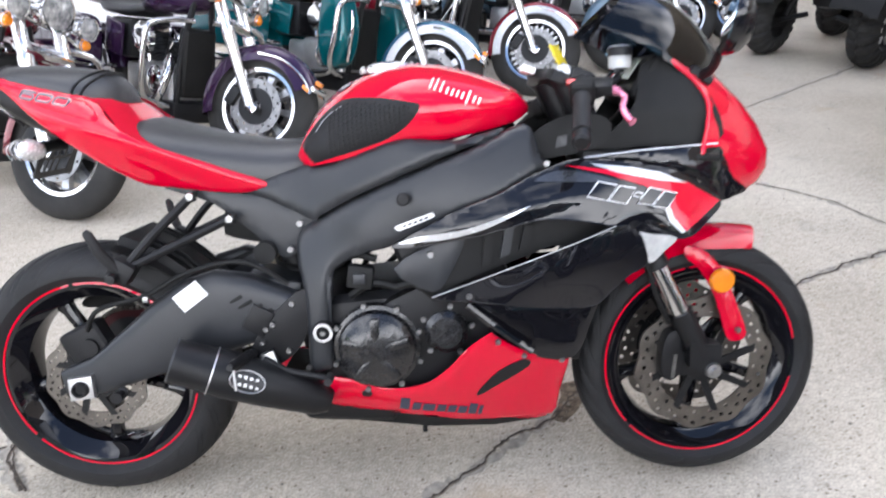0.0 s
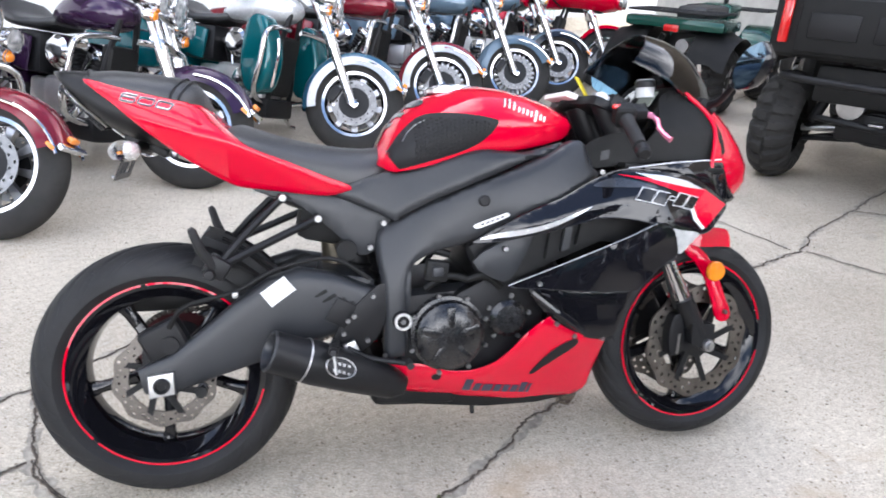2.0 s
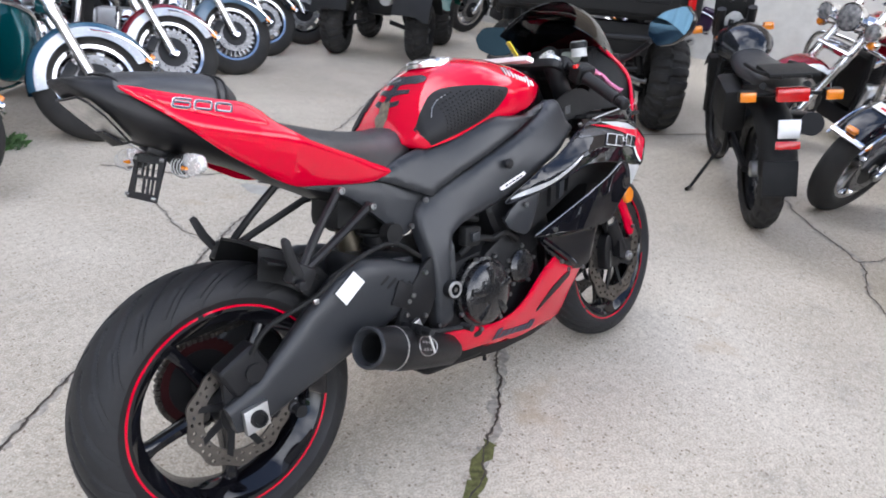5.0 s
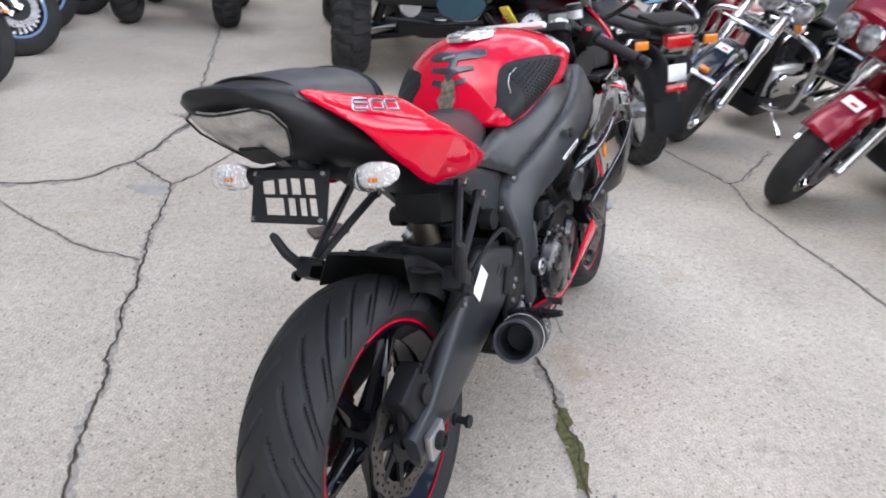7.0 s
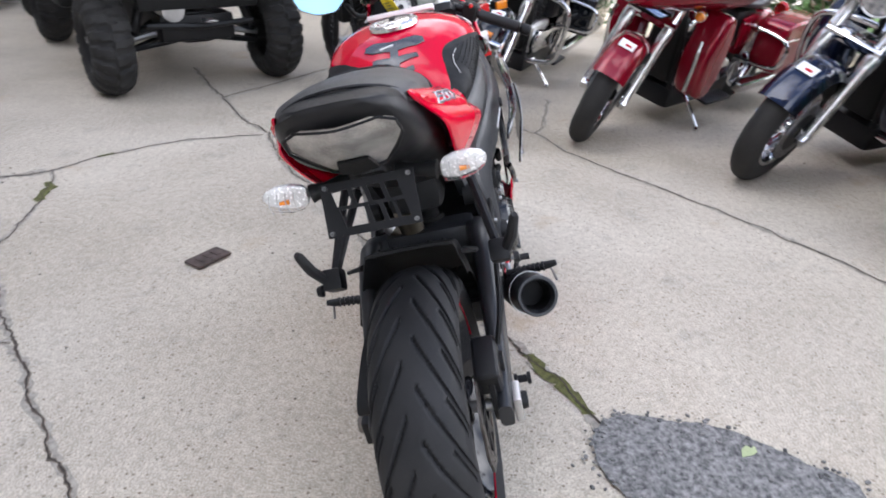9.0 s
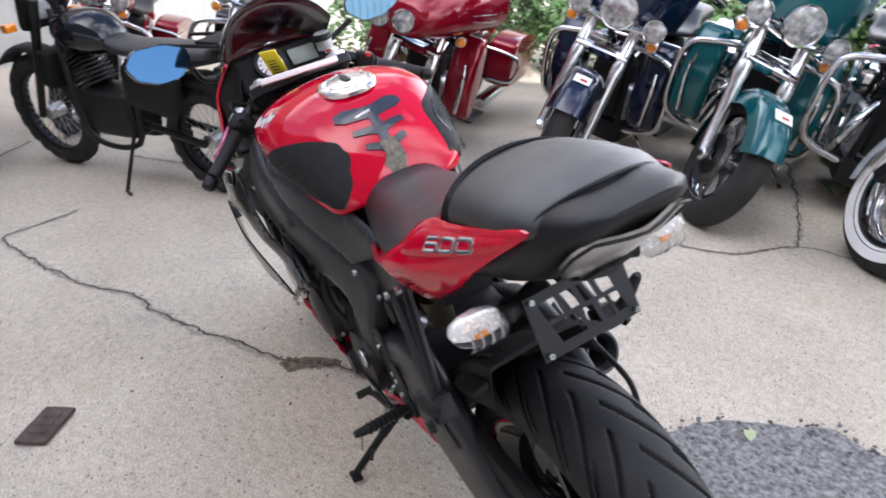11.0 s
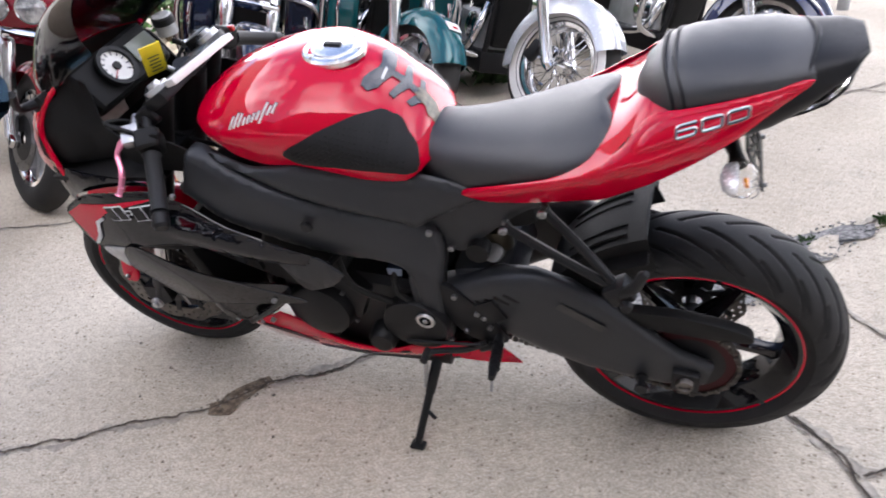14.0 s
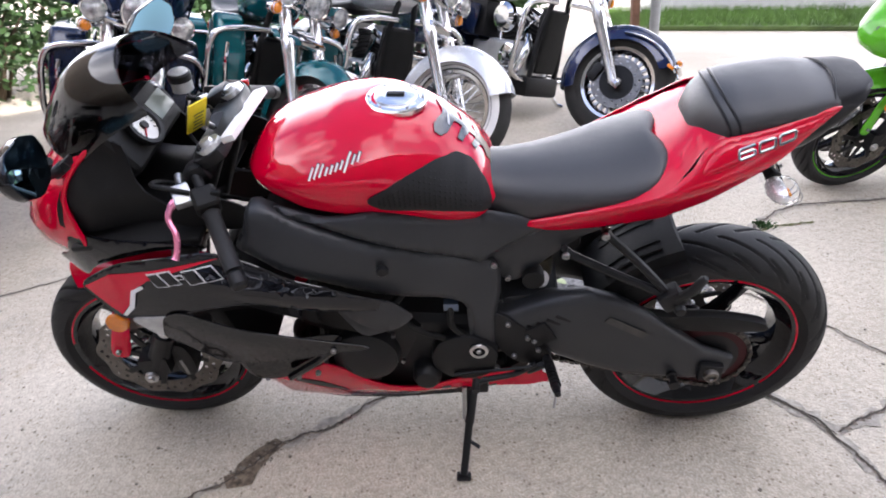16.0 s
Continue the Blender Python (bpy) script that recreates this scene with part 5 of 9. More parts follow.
for a in np.linspace(66, 132, 22):
    q = radians(a)
    flare = 0.052 + 0.026 * math.sin(math.pi * 0.5 * (a - 66) / 66)
    r = 0.313 + 0.016 * max(0.0, (84 - a) / 18) ** 1.5
    guard.append([(AX.x + (r - 0.050 * abs(u) ** 2.4) * math.cos(q), flare * u * 1.12, AX.z + (r - 0.050 * abs(u) ** 2.4) * math.sin(q)) for u in np.linspace(-1, 1, 17)])
add("front_mudguard", steered(loft(guard, closed=False)), RED, "glossy red front mudguard", sharp=60)

# cockpit: clamp, bars, levers, clocks
add("top_clamp", steered(moved(prism(smooth2([(0.030, -0.130), (0.045, -0.06), (0.035, 0.0), (0.045, 0.06), (0.030, 0.130), (-0.028, 0.130), (-0.038, 0.06), (-0.055, 0.0), (-0.038, -0.06), (-0.028, -0.130)], 4), -0.012, 0.012, 0.004), at(1.052, 0, 0.925, 0, 26, 0) @ at(0, 0, 0, 90, 0, 0))), SATIN, "black cast top clamp")
add("clamp_cover", block(0.030, 0.196, 0.014, at(1.000, 0.012, 0.953, 0, 20, -5), 0.003), WHITEPAINT, "white strip along the top clamp")
for s in (-1, 1):
    cap = add("fork_cap", steered(moved(lathe([(0.0, 0.022), (0.012, 0.022), (0.014, 0.014), (0.026, 0.014), (0.028, 0.0)], 24), at(1.052, s * 0.105, 0.934, 0, 26, 0) @ at(0, 0, 0, 90, 0, 0))), ALU, "anodised fork cap")
    hub = Vector((1.085, s * 0.138, 0.925 if s < 0 else 0.892))
    end = Vector((1.040 if s < 0 else 1.002, s * 0.306, 0.829 if s < 0 else 0.792))
    d = (end - hub).normalized()
    bar = add("clip_on_bar", steered(tube([hub - d * 0.02, end - d * 0.005], 0.011, 14)), SATIN, "black clip-on handlebar")
    part("bar_clamp", steered(block(0.05, 0.05, 0.04, at(hub.x, hub.y - s * 0.02, hub.z, 0, 26, 0), 0.010)), SATIN, bar)
    part("grip", steered(tube([hub + d * 0.085, hub + d * 0.09, hub + d * 0.205, hub + d * 0.210], [0.019, 0.0165, 0.0160, 0.0175], 18)), RUBBER, bar, "ribbed rubber grip")
    part("bar_end", steered(tube([hub + d * 0.212, hub + d * 0.218, hub + d * 0.240, hub + d * 0.246], [0.012, 0.0165, 0.0165, 0.012], 18)), SATIN, bar)
    part("switch_pod", steered(block(0.050, 0.048, 0.052, Matrix.Translation(hub + d * 0.055) @ d.to_track_quat("Y", "Z").to_matrix().to_4x4(), 0.014, 3)), PLASTIC, bar, "black switch housing")
    part("switch_button", steered(block(0.018, 0.012, 0.012, Matrix.Translation(hub + d * 0.060 + Vector((-0.022, 0, 0.022))), 0.003)), REDLENS if s < 0 else PLASTIC, bar)
    perch = hub + d * 0.045 + Vector((0.042, 0, 0.004))
    tip = Vector((1.146 if s < 0 else 1.122, s * 0.268, 0.838 if s < 0 else 0.795))
    pts = [perch, perch + d * 0.020 + Vector((0.028, 0, -0.002)), perch.lerp(tip, 0.35) + Vector((0.022, 0, 0)), perch.lerp(tip, 0.6) + Vector((0.004, 0, 0)), perch.lerp(tip, 0.85) + Vector((-0.002, 0, 0)), tip]
    lv = part("lever", steered(tube(curve_pts(pts, 5), [0.0085] * 6 + [0.0065] * 18 + [0.007, 0.0085], 8)), PINK, bar, "pink anodised lever")
    part("lever_perch", steered(block(0.036, 0.044, 0.024, Matrix.Translation(perch) @ d.to_track_quat("Y", "Z").to_matrix().to_4x4(), 0.006)), SATIN if s < 0 else ALU, bar)
    part("lever_adjuster", steered(tube([perch + Vector((0.01, -s * 0.03, 0.004)), perch + Vector((0.02, -s * 0.055, 0.010))], 0.008, 12)), ALU, bar)
res = add("brake_reservoir", steered(moved(lathe([(0.0, -0.032), (0.020, -0.032), (0.023, -0.028), (0.023, 0.012), (0.0, 0.012)], 24), at(1.165, -0.125, 0.955, 90, 0, 0) @ Matrix.Diagonal((1, -1, 1, 1)))), CLEARLENS, "translucent brake fluid reservoir")
part("reservoir_cap", steered(moved(lathe([(0.0, 0.030), (0.022, 0.030), (0.025, 0.026), (0.025, 0.012), (0.0, 0.012)], 24), at(1.165, -0.125, 0.955, 90, 0, 0))), SATIN, res)
part("reservoir_arm", steered(tube([(1.165, -0.125, 0.925), (1.12, -0.14, 0.90), (1.09, -0.16, 0.89)], 0.007, 8)), SATIN, res)
clk = add("dashboard", block(0.050, 0.25, 0.105, at(1.236, 0.0, 0.922, 0, 35, 0), 0.02, 3), PLASTIC, "black dashboard with a white tachometer")
dm = at(1.206, 0.030, 0.944, 0, 35, 0) @ at(0, 0, 0, 0, 0, 90)
part("tachometer", moved(lathe([(0.0, 0.0), (0.036, 0.0), (0.036, -0.004)], 40), dm), WHITEPAINT, clk, "round white tachometer dial")
part("dial_rim", moved(lathe([(0.035, -0.004), (0.035, 0.008), (0.044, 0.008), (0.044, -0.004)], 40, closed=True), dm), SATIN, clk)
part("dial_hub", moved(lathe([(0.0, 0.006), (0.009, 0.006), (0.009, 0.0)], 20), dm), SATIN, clk)
part("dial_needle", moved(block(0.030, 0.003, 0.002, at(0.016, 0.003, -0.012, 0, 30, 0), 0), dm), REDLENS, clk)
for k in range(11):
    a = radians(-40 + 26 * k)
    part("dial_tick", moved(block(0.008, 0.001, 0.0022, at(0.029 * math.cos(a), 0.0012, 0.029 * math.sin(a), 0, -math.degrees(a), 0), 0), dm), NAVY, clk)
part("digital_display", block(0.004, 0.075, 0.045, at(1.206, -0.062, 0.944, 0, 35, 0), 0.001), mat("lcd_grey", (0.20, 0.22, 0.19), 0.2, var=0.1), clk)
tag = add("key_tag", steered(block(0.004, 0.044, 0.084, at(1.085, 0.045, 0.972, 0, -28, -38), 0.0015)), YELLOW, "yellow paper key tag hanging at the ignition")
for k in range(5):
    part("tag_line", steered(block(0.0006, 0.024 - 0.004 * (k % 2), 0.0025, at(1.085, 0.045, 0.965, 0, -28, -38) @ at(-0.0024, 0, 0.020 - 0.010 * k), 0)), NAVY, tag)
add("ignition_key", steered(tube([(1.075, 0.03, 0.945), (1.06, 0.02, 0.925)], 0.006, 8)), STEEL)
add("steering_head", steered(tube([(1.045, 0, 0.93), (1.13, 0, 0.74)], 0.034, 18)), SATIN)
add("lower_clamp", steered(block(0.07, 0.27, 0.035, at(1.155, 0, 0.735, 0, 26, 0), 0.01)), SATIN)
for s in (-1, 1):
    add("control_cable", steered(tube(curve_pts([(1.09, s * 0.18, 0.885), (1.16, s * 0.17, 0.90), (1.17, s * 0.09, 0.85), (1.08, s * 0.05, 0.78), (0.98, s * 0.06, 0.76)], 6), 0.005, 8)), PLASTIC)
pair("cockpit_side", panel(smooth2([(0.995, 0.778), (1.09, 0.785), (1.14, 0.81), (1.135, 0.850), (1.08, 0.862), (1.02, 0.845), (0.985, 0.815)], 3), lambda x, z: -0.158 - 0.10 * (x - 1.0), 0.004, 0.02), PLASTIC, "black panel inside the cockpit")
add("warning_sticker", panel([(1.035, 0.795), (1.056, 0.799), (1.058, 0.821), (1.037, 0.817)], lambda x, z: -0.1605 - 0.10 * (x - 1.0), 0.001, 0.02), FRAMEGREY, "small grey sticker")
add("radiator", block(0.035, 0.34, 0.26, at(1.10, 0, 0.47, 0, 16, 0), 0.006), PLASTIC, "black radiator behind the front wheel")

# ---- engine, exhaust, rear end ----
ENGINEBLACK = mat("engine_enamel", (0.008, 0.008, 0.009), 0.26, coat=0.4, var=0.2, scale=14, bump=0.08, bscale=300)
eng = add("engine", block(0.40, 0.30, 0.25, at(0.72, 0.0, 0.385, 0, -4, 0), 0.04, 3), SATIN, "black cast engine block")
part("cylinder_head", block(0.20, 0.34, 0.20, at(0.82, 0, 0.555, 0, -24, 0), 0.03, 3), SATIN, eng)
part("cylinder_block", block(0.20, 0.34, 0.12, at(0.78, 0, 0.47, 0, -24, 0), 0.02, 2), SATIN, eng)
cc = part("clutch_cover", moved(lathe([(0.0, -0.040), (0.030, -0.040), (0.066, -0.034), (0.080, -0.022), (0.084, -0.006), (0.092, -0.004), (0.094, 0.03)], 48), at(0.652, -0.168, 0.390)), ENGINEBLACK, eng, "round glossy black clutch cover")
for k in range(5):
    a = radians(90 + 72 * k)
    part("cover_rib", moved(block(0.054, 0.012, 0.020, at(0.046, -0.034, 0, 0, 0, 0), 0.006), at(0.652, -0.168, 0.390) @ Matrix.Rotation(-a, 4, "Y")), ENGINEBLACK, cc)
part("ignition_cover", moved(lathe([(0.0, -0.03), (0.034, -0.028), (0.046, -0.018), (0.048, 0.02)], 32), at(0.800, -0.160, 0.420)), ENGINEBLACK, eng)
part("generator_cover", moved(lathe([(0.0, 0.04), (0.050, 0.038), (0.074, 0.026), (0.080, 0.0), (0.086, -0.03)], 48), at(0.800, 0.168, 0.420)), SATIN, eng, "round black generator cover")
part("sprocket_cover", moved(prism(smooth2([(0.52, 0.34), (0.50, 0.42), (0.56, 0.47), (0.63, 0.45), (0.65, 0.38), (0.60, 0.33)], 4), -0.025, 0.025, 0.008), at(0, 0.155, 0)), SATIN, eng)
part("water_pump", moved(lathe([(0.0, 0.03), (0.026, 0.028), (0.034, 0.016), (0.036, -0.02)], 24), at(0.665, 0.165, 0.335)), SATIN, eng)
ebolts = [(0.652 + 0.096 * math.cos(radians(a)), -0.176, 0.390 + 0.096 * math.sin(radians(a))) for a in (20, 62, 104, 150, 200, 255, 300, 340)] + [(0.80 + 0.055 * math.cos(radians(a)), -0.170, 0.42 + 0.055 * math.sin(radians(a))) for a in (10, 80, 150, 230, 300)]
for p in ebolts:
    part("engine_bolt", bolts([p], 0.0075), BOLTSTEEL, eng)
for p in [(0.80 + 0.088 * math.cos(radians(a)), 0.176, 0.42 + 0.088 * math.sin(radians(a))) for a in (20, 80, 140, 200, 260, 320)]:
    part("engine_bolt", bolts([p], 0.0065, 1), BOLTSTEEL, eng)
part("throttle_link", block(0.055, 0.03, 0.05, at(0.625, -0.165, 0.545, 0, 10, 0), 0.008), PLASTIC, eng)
part("sensor_cap", block(0.026, 0.012, 0.022, at(0.625, -0.184, 0.545), 0.003), FRAMEGREY, eng)
for k, (a, b) in enumerate((((0.60, -0.15, 0.50), (0.70, -0.17, 0.52)), ((0.70, -0.17, 0.52), (0.78, -0.18, 0.50)), ((0.56, -0.14, 0.56), (0.66, -0.16, 0.58)), ((0.74, -0.175, 0.56), (0.80, -0.19, 0.53)))):
    part("hose", tube(curve_pts([a, ((a[0] + b[0]) / 2, a[1] - 0.015, (a[2] + b[2]) / 2 + 0.02), b], 5), 0.009, 8), PLASTIC, eng)
for a, b in (((0.72, 0.17, 0.58), (0.62, 0.17, 0.46)), ((0.69, 0.18, 0.62), (0.76, 0.175, 0.50)), ((0.60, 0.15, 0.55), (0.56, 0.16, 0.45)), ((0.86, 0.18, 0.46), (0.78, 0.175, 0.33))):
    part("hose", tube(curve_pts([a, ((a[0] + b[0]) / 2 + 0.02, a[1] + 0.02, (a[2] + b[2]) / 2), b], 5), 0.008, 8), PLASTIC, eng)
part("blue_connector", block(0.034, 0.02, 0.022, at(0.60, 0.150, 0.545), 0.003), BLUEG, eng)
for k in range(4):
    part("header_pipe", tube(curve_pts([(0.90, -0.11 + 0.073 * k, 0.50), (0.97, -0.10 + 0.066 * k, 0.42), (0.95, -0.08 + 0.05 * k, 0.28), (0.82, -0.05 + 0.03 * k, 0.225), (0.66, 0, 0.235)], 6), 0.019, 10), SATIN, eng)

# exhaust
m0, m1 = Vector((0.235, -0.228, 0.400)), Vector((0.520, -0.165, 0.275))
d = (m1 - m0).normalized()
muf = add("muffler", turned(m0, d, [(0.004, 0.0465), (0.075, 0.047), (0.080, 0.049), (0.11, 0.051), (0.20, 0.047), (0.31, 0.038), (0.34, 0.025)]), SATIN, "short black conical exhaust muffler")
part("muffler_lip", turned(m0, d, [(0.020, 0.033), (0.006, 0.036), (0.0, 0.039), (0.0, 0.044), (0.004, 0.0466)]), FRAMEGREY, muf, "rounded grey lip")
part("muffler_bore", turned(m0, d, [(0.018, 0.0335), (0.03, 0.031), (0.14, 0.029)]), PLASTIC, muf)
part("muffler_back", turned(m0, d, [(0.085, 0.031), (0.088, 0.0005)]), PLASTIC, muf)
part("muffler_ring", turned(m0, d, [(0.0815, 0.0485), (0.0815, 0.0503), (0.0845, 0.0506), (0.0845, 0.049)]), ALU, muf, "bright weld ring")
sidev = Vector((0.05, -0.93, 0.36)).normalized()
sidev = (sidev - d * sidev.dot(d)).normalized()
upv = d.cross(sidev)
lg = []
for rr, off in ((1.0, 0.0005), (1.0, 0.0022), (0.05, 0.0026)):
    ring = []
    for q in np.linspace(0, 2 * math.pi, 29)[:-1]:
        a, b = 0.036 * rr * math.cos(q), 0.022 * rr * math.sin(q)
        ang = b / 0.049
        ring.append(m0 + d * (0.155 + a) + (0.0490 + off - 0.03 * a * 0.8) * (sidev * math.cos(ang) + upv * math.sin(ang)))
    lg.append(ring)
lo = part("muffler_badge", loft(lg), BADGE, muf, "dark oval badge with a silver rim and slanted shapes")
part("badge_rim", tube(lg[1], 0.0016, 6, closed=True), STEEL, lo, "silver rim")
for k in range(4):
    ring = []
    for a, b in ((-0.022 + 0.012 * k, -0.010), (-0.015 + 0.012 * k, -0.010), (-0.010 + 0.012 * k, 0.011), (-0.017 + 0.012 * k, 0.011)):
        ring.append(m0 + d * (0.155 + a) + (0.0520 - 0.03 * a * 0.8) * (sidev * math.cos(b / 0.049) + upv * math.sin(b / 0.049)))
    part("badge_stroke", loft([ring, [p - sidev * 0.001 for p in ring]]), STEEL, lo)
add("exhaust_box", block(0.22, 0.24, 0.10, at(0.58, -0.01, 0.245, 0, 4, 0), 0.03, 3), PLASTIC, "black exhaust chamber under the engine")
add("muffler_bracket", block(0.03, 0.012, 0.09, at(0.43, -0.17, 0.345, 0, -20, 0), 0.003), STEEL)

# swingarm
def arm(side):
    y = side * 0.128
    tall = 0.022 if side > 0 else 0.0
    secs = [(-0.045, 0.318, 0.030, 0.014), (0.03, 0.335, 0.042, 0.018), (0.10, 0.372, 0.056, 0.020), (0.18, 0.415, 0.075, 0.023), (0.26, 0.455, 0.088, 0.026), (0.33, 0.475, 0.088, 0.030), (0.40, 0.478, 0.070, 0.034), (0.48, 0.46, 0.050, 0.036), (0.56, 0.435, 0.045, 0.036)]
    rings = []
    for x, z, h, w in secs:
        grow = tall * math.sin(math.pi * min(1.0, max(0.0, (x + 0.03) / 0.45)))
        z, h = z - grow, h + grow
        n = 0.02 * max(0, (x - 0.3)) / 0.26
        ring = []
        for k in range(20):
            q = 2 * math.pi * k / 20
            c, s_ = math.cos(q), math.sin(q)
            ring.append((x + 0.45 * h * s_ * -0.55, y - side * n + w * (abs(c) ** 0.55) * (1 if c > 0 else -1), z + h * (abs(s_) ** 0.6) * (1 if s_ > 0 else -1)))
        rings.append(ring)
    return loft(rings)


sa_r = add("swingarm", arm(-1), FRAMEGREY, "black box-section swingarm", sharp=50)
sa_l = add("swingarm", arm(1), FRAMEGREY, "black box-section swingarm", sharp=50)
part("warning_label", prism([(0.221, 0.512), (0.275, 0.548), (0.300, 0.516), (0.245, 0.478)], -0.1560, -0.1548, 0), WHITEPAINT, sa_r, "blank white label")
part("warning_label", prism([(0.16, 0.45), (0.25, 0.505), (0.262, 0.49), (0.172, 0.435)], 0.1545, 0.1555, 0), mat("worn_label", (0.045, 0.043, 0.040), 0.6, var=0.4, scale=40), sa_l, "worn dark label")
for s, o in ((-1, sa_r), (1, sa_l)):
    part("axle_block", prism([(-0.028, 0.286), (-0.028, 0.338), (0.026, 0.344), (0.026, 0.292)], s * 0.152 - 0.008, s * 0.152 + 0.008, 0.004), ALU if s < 0 else SATIN, o, "square axle block")
    part("axle_end", moved(lathe([(0.0, -0.010), (0.010, -0.010), (0.012, -0.016), (0.016, -0.016), (0.018, -0.010), (0.018, 0.01)], 24), at(0.0, s * 0.156, 0.315) @ Matrix.Diagonal((1, 1 if s < 0 else -1, 1, 1))), SATIN if s < 0 else DISC, o)
    part("stand_spool", moved(lathe([(0.0, -0.035), (0.013, -0.035), (0.013, -0.028), (0.008, -0.026), (0.008, -0.008), (0.013, -0.006), (0.013, 0.0)], 16), at(0.085, s * 0.148, 0.300) @ Matrix.Diagonal((1, 1 if s < 0 else -1, 1, 1))), SATIN, o)
    for k in range(4):
        part("swingarm_slot", block(0.040 - 0.003 * k, 0.005, 0.009, at(0.352 + 0.022 * k, s * 0.1525, 0.500 - 0.010 * k, 0, -28, 0), 0.002), PLASTIC, o)
add("swingarm_bridge", block(0.13, 0.22, 0.10, at(0.42, 0, 0.485, 0, 10, 0), 0.02), FRAMEGREY)
add("rear_axle", tube([(0, -0.14, 0.316), (0, 0.14, 0.316)], 0.012, 14), STEEL)
rc = add("rear_caliper", block(0.095, 0.05, 0.075, at(0.005, -0.108, 0.408, 0, -25, 0), 0.014, 3), SATIN, "black rear brake caliper")
part("caliper_bracket", prism(smooth2([(-0.03, 0.30), (-0.045, 0.37), (-0.02, 0.43), (0.05, 0.42), (0.07, 0.36), (0.04, 0.30)], 3), -0.118, -0.106, 0.002), SATIN, rc)
part("caliper_piston", tube([(0.02, -0.14, 0.40), (0.02, -0.10, 0.40)], 0.02, 16), SATIN, rc)
part("brake_hose", tube(curve_pts([(0.02, -0.135, 0.44), (0.06, -0.150, 0.49), (0.17, -0.155, 0.520), (0.26, -0.158, 0.565), (0.38, -0.160, 0.585), (0.47, -0.150, 0.530)], 6), 0.0055, 8), PLASTIC, rc)
part("hose_clip", block(0.012, 0.01, 0.012, at(0.168, -0.160, 0.512), 0.002), STEEL, rc)
# chain and sprocket on the left
spr = add("rear_sprocket", ring_plate(0.075, 0.104, 0.105, 0.006, 42, 0.020, None, 252, 3), mat("red_anodised", (0.045, 0.006, 0.008), 0.5, metal=0.6, var=0.2), "dull red rear sprocket")
part("sprocket_carrier", moved(lathe([(0.03, 0.095), (0.078, 0.100), (0.078, 0.108), (0.03, 0.112)], 32, closed=True), at(0, 0, 0)), SATIN, spr)
for o in (spr,):
    o.matrix_local = at(0, 0, 0.316)
links = []
path = [Vector((0.103 * math.cos(a), 0.105, 0.316 + 0.103 * math.sin(a))) for a in np.linspace(radians(80), radians(262), 26)]
path += [Vector((x, 0.105, np.interp(x, [-0.015, 0.58], [0.214, 0.375]))) for x in np.linspace(0.0, 0.58, 46)]
path += [Vector((x, 0.105, np.interp(x, [0.018, 0.58], [0.418, 0.452]))) for x in np.linspace(0.58, 0.02, 46)]
for i in range(len(path) - 1):
    a, b = path[i], path[i + 1]
    mid, ang = (a + b) / 2, math.degrees(math.atan2((b - a).z, (b - a).x))
    links.append(block((b - a).length * 0.9, 0.016 if i % 2 else 0.021, 0.011, at(mid.x, mid.y, mid.z, 0, -ang, 0), 0.002, 1))
tagged(add("drive_chain", merge(*links), mat("oily_chain", (0.10, 0.09, 0.08), 0.45, metal=0.9, var=0.4, scale=60), "oily drive chain"), kind="stuff")
add("chain_guard", prism(smooth2([(0.150, 0.478), (0.02, 0.474), (-0.080, 0.456), (-0.112, 0.440), (-0.100, 0.422), (0.02, 0.424), (0.12, 0.440), (0.22, 0.485), (0.34, 0.530), (0.33, 0.555), (0.24, 0.520)], 4), 0.100, 0.128, 0.006), PLASTIC, "black chain guard")

# hugger over the rear tyre: flat across, folded down along both sides, with a fin at each fold
hug, under = [], []
for a in np.linspace(30, 72, 18):
    q = radians(a)
    for rows, r in ((hug, 0.338), (under, 0.332)):
        rows.append([((r - 0.060 * max(0.0, abs(u) - 0.84) / 0.16) * math.cos(q) - 0.010 * abs(u) ** 2, 0.104 * u, 0.316 + (r - 0.060 * max(0.0, abs(u) - 0.84) / 0.16) * math.sin(q)) for u in np.linspace(-1, 1, 25)])
skin = [h + list(reversed(k)) for h, k in zip(hug, under)]
add("rear_hugger", loft(skin), PLASTIC, "black plastic rear hugger", sharp=40)
for s in (-1, 1):
    fin = []
    for a, w in ((46, 0.104), (54, 0.120), (62, 0.129), (70, 0.132), (73, 0.128)):
        q = radians(a)
        fin.append([(0.318 * math.cos(q), s * 0.100, 0.316 + 0.318 * math.sin(q)), (0.313 * math.cos(q), s * w, 0.316 + 0.311 * math.sin(q)), (0.309 * math.cos(q), s * w, 0.316 + 0.306 * math.sin(q)), (0.310 * math.cos(q), s * 0.100, 0.316 + 0.308 * math.sin(q))])
    add("hugger_fin", loft(fin), PLASTIC, "flat fin along the hugger")
    for k in (0.35, 0.62):
        add("hugger_rib", tube([(0.3385 * math.cos(radians(a)), s * 0.104 * k, 0.316 + 0.3385 * math.sin(radians(a))) for a in (42, 50, 58, 66)], 0.003, 6), PLASTIC)
add("battery_box", block(0.15, 0.125, 0.13, at(0.390, 0, 0.665, 0, 12, 0), 0.030), PLASTIC, "black battery box under the seat")
# shock
FORKBRONZE = mat("dark_bronze", (0.10, 0.085, 0.06), 0.4, metal=0.7, var=0.2)
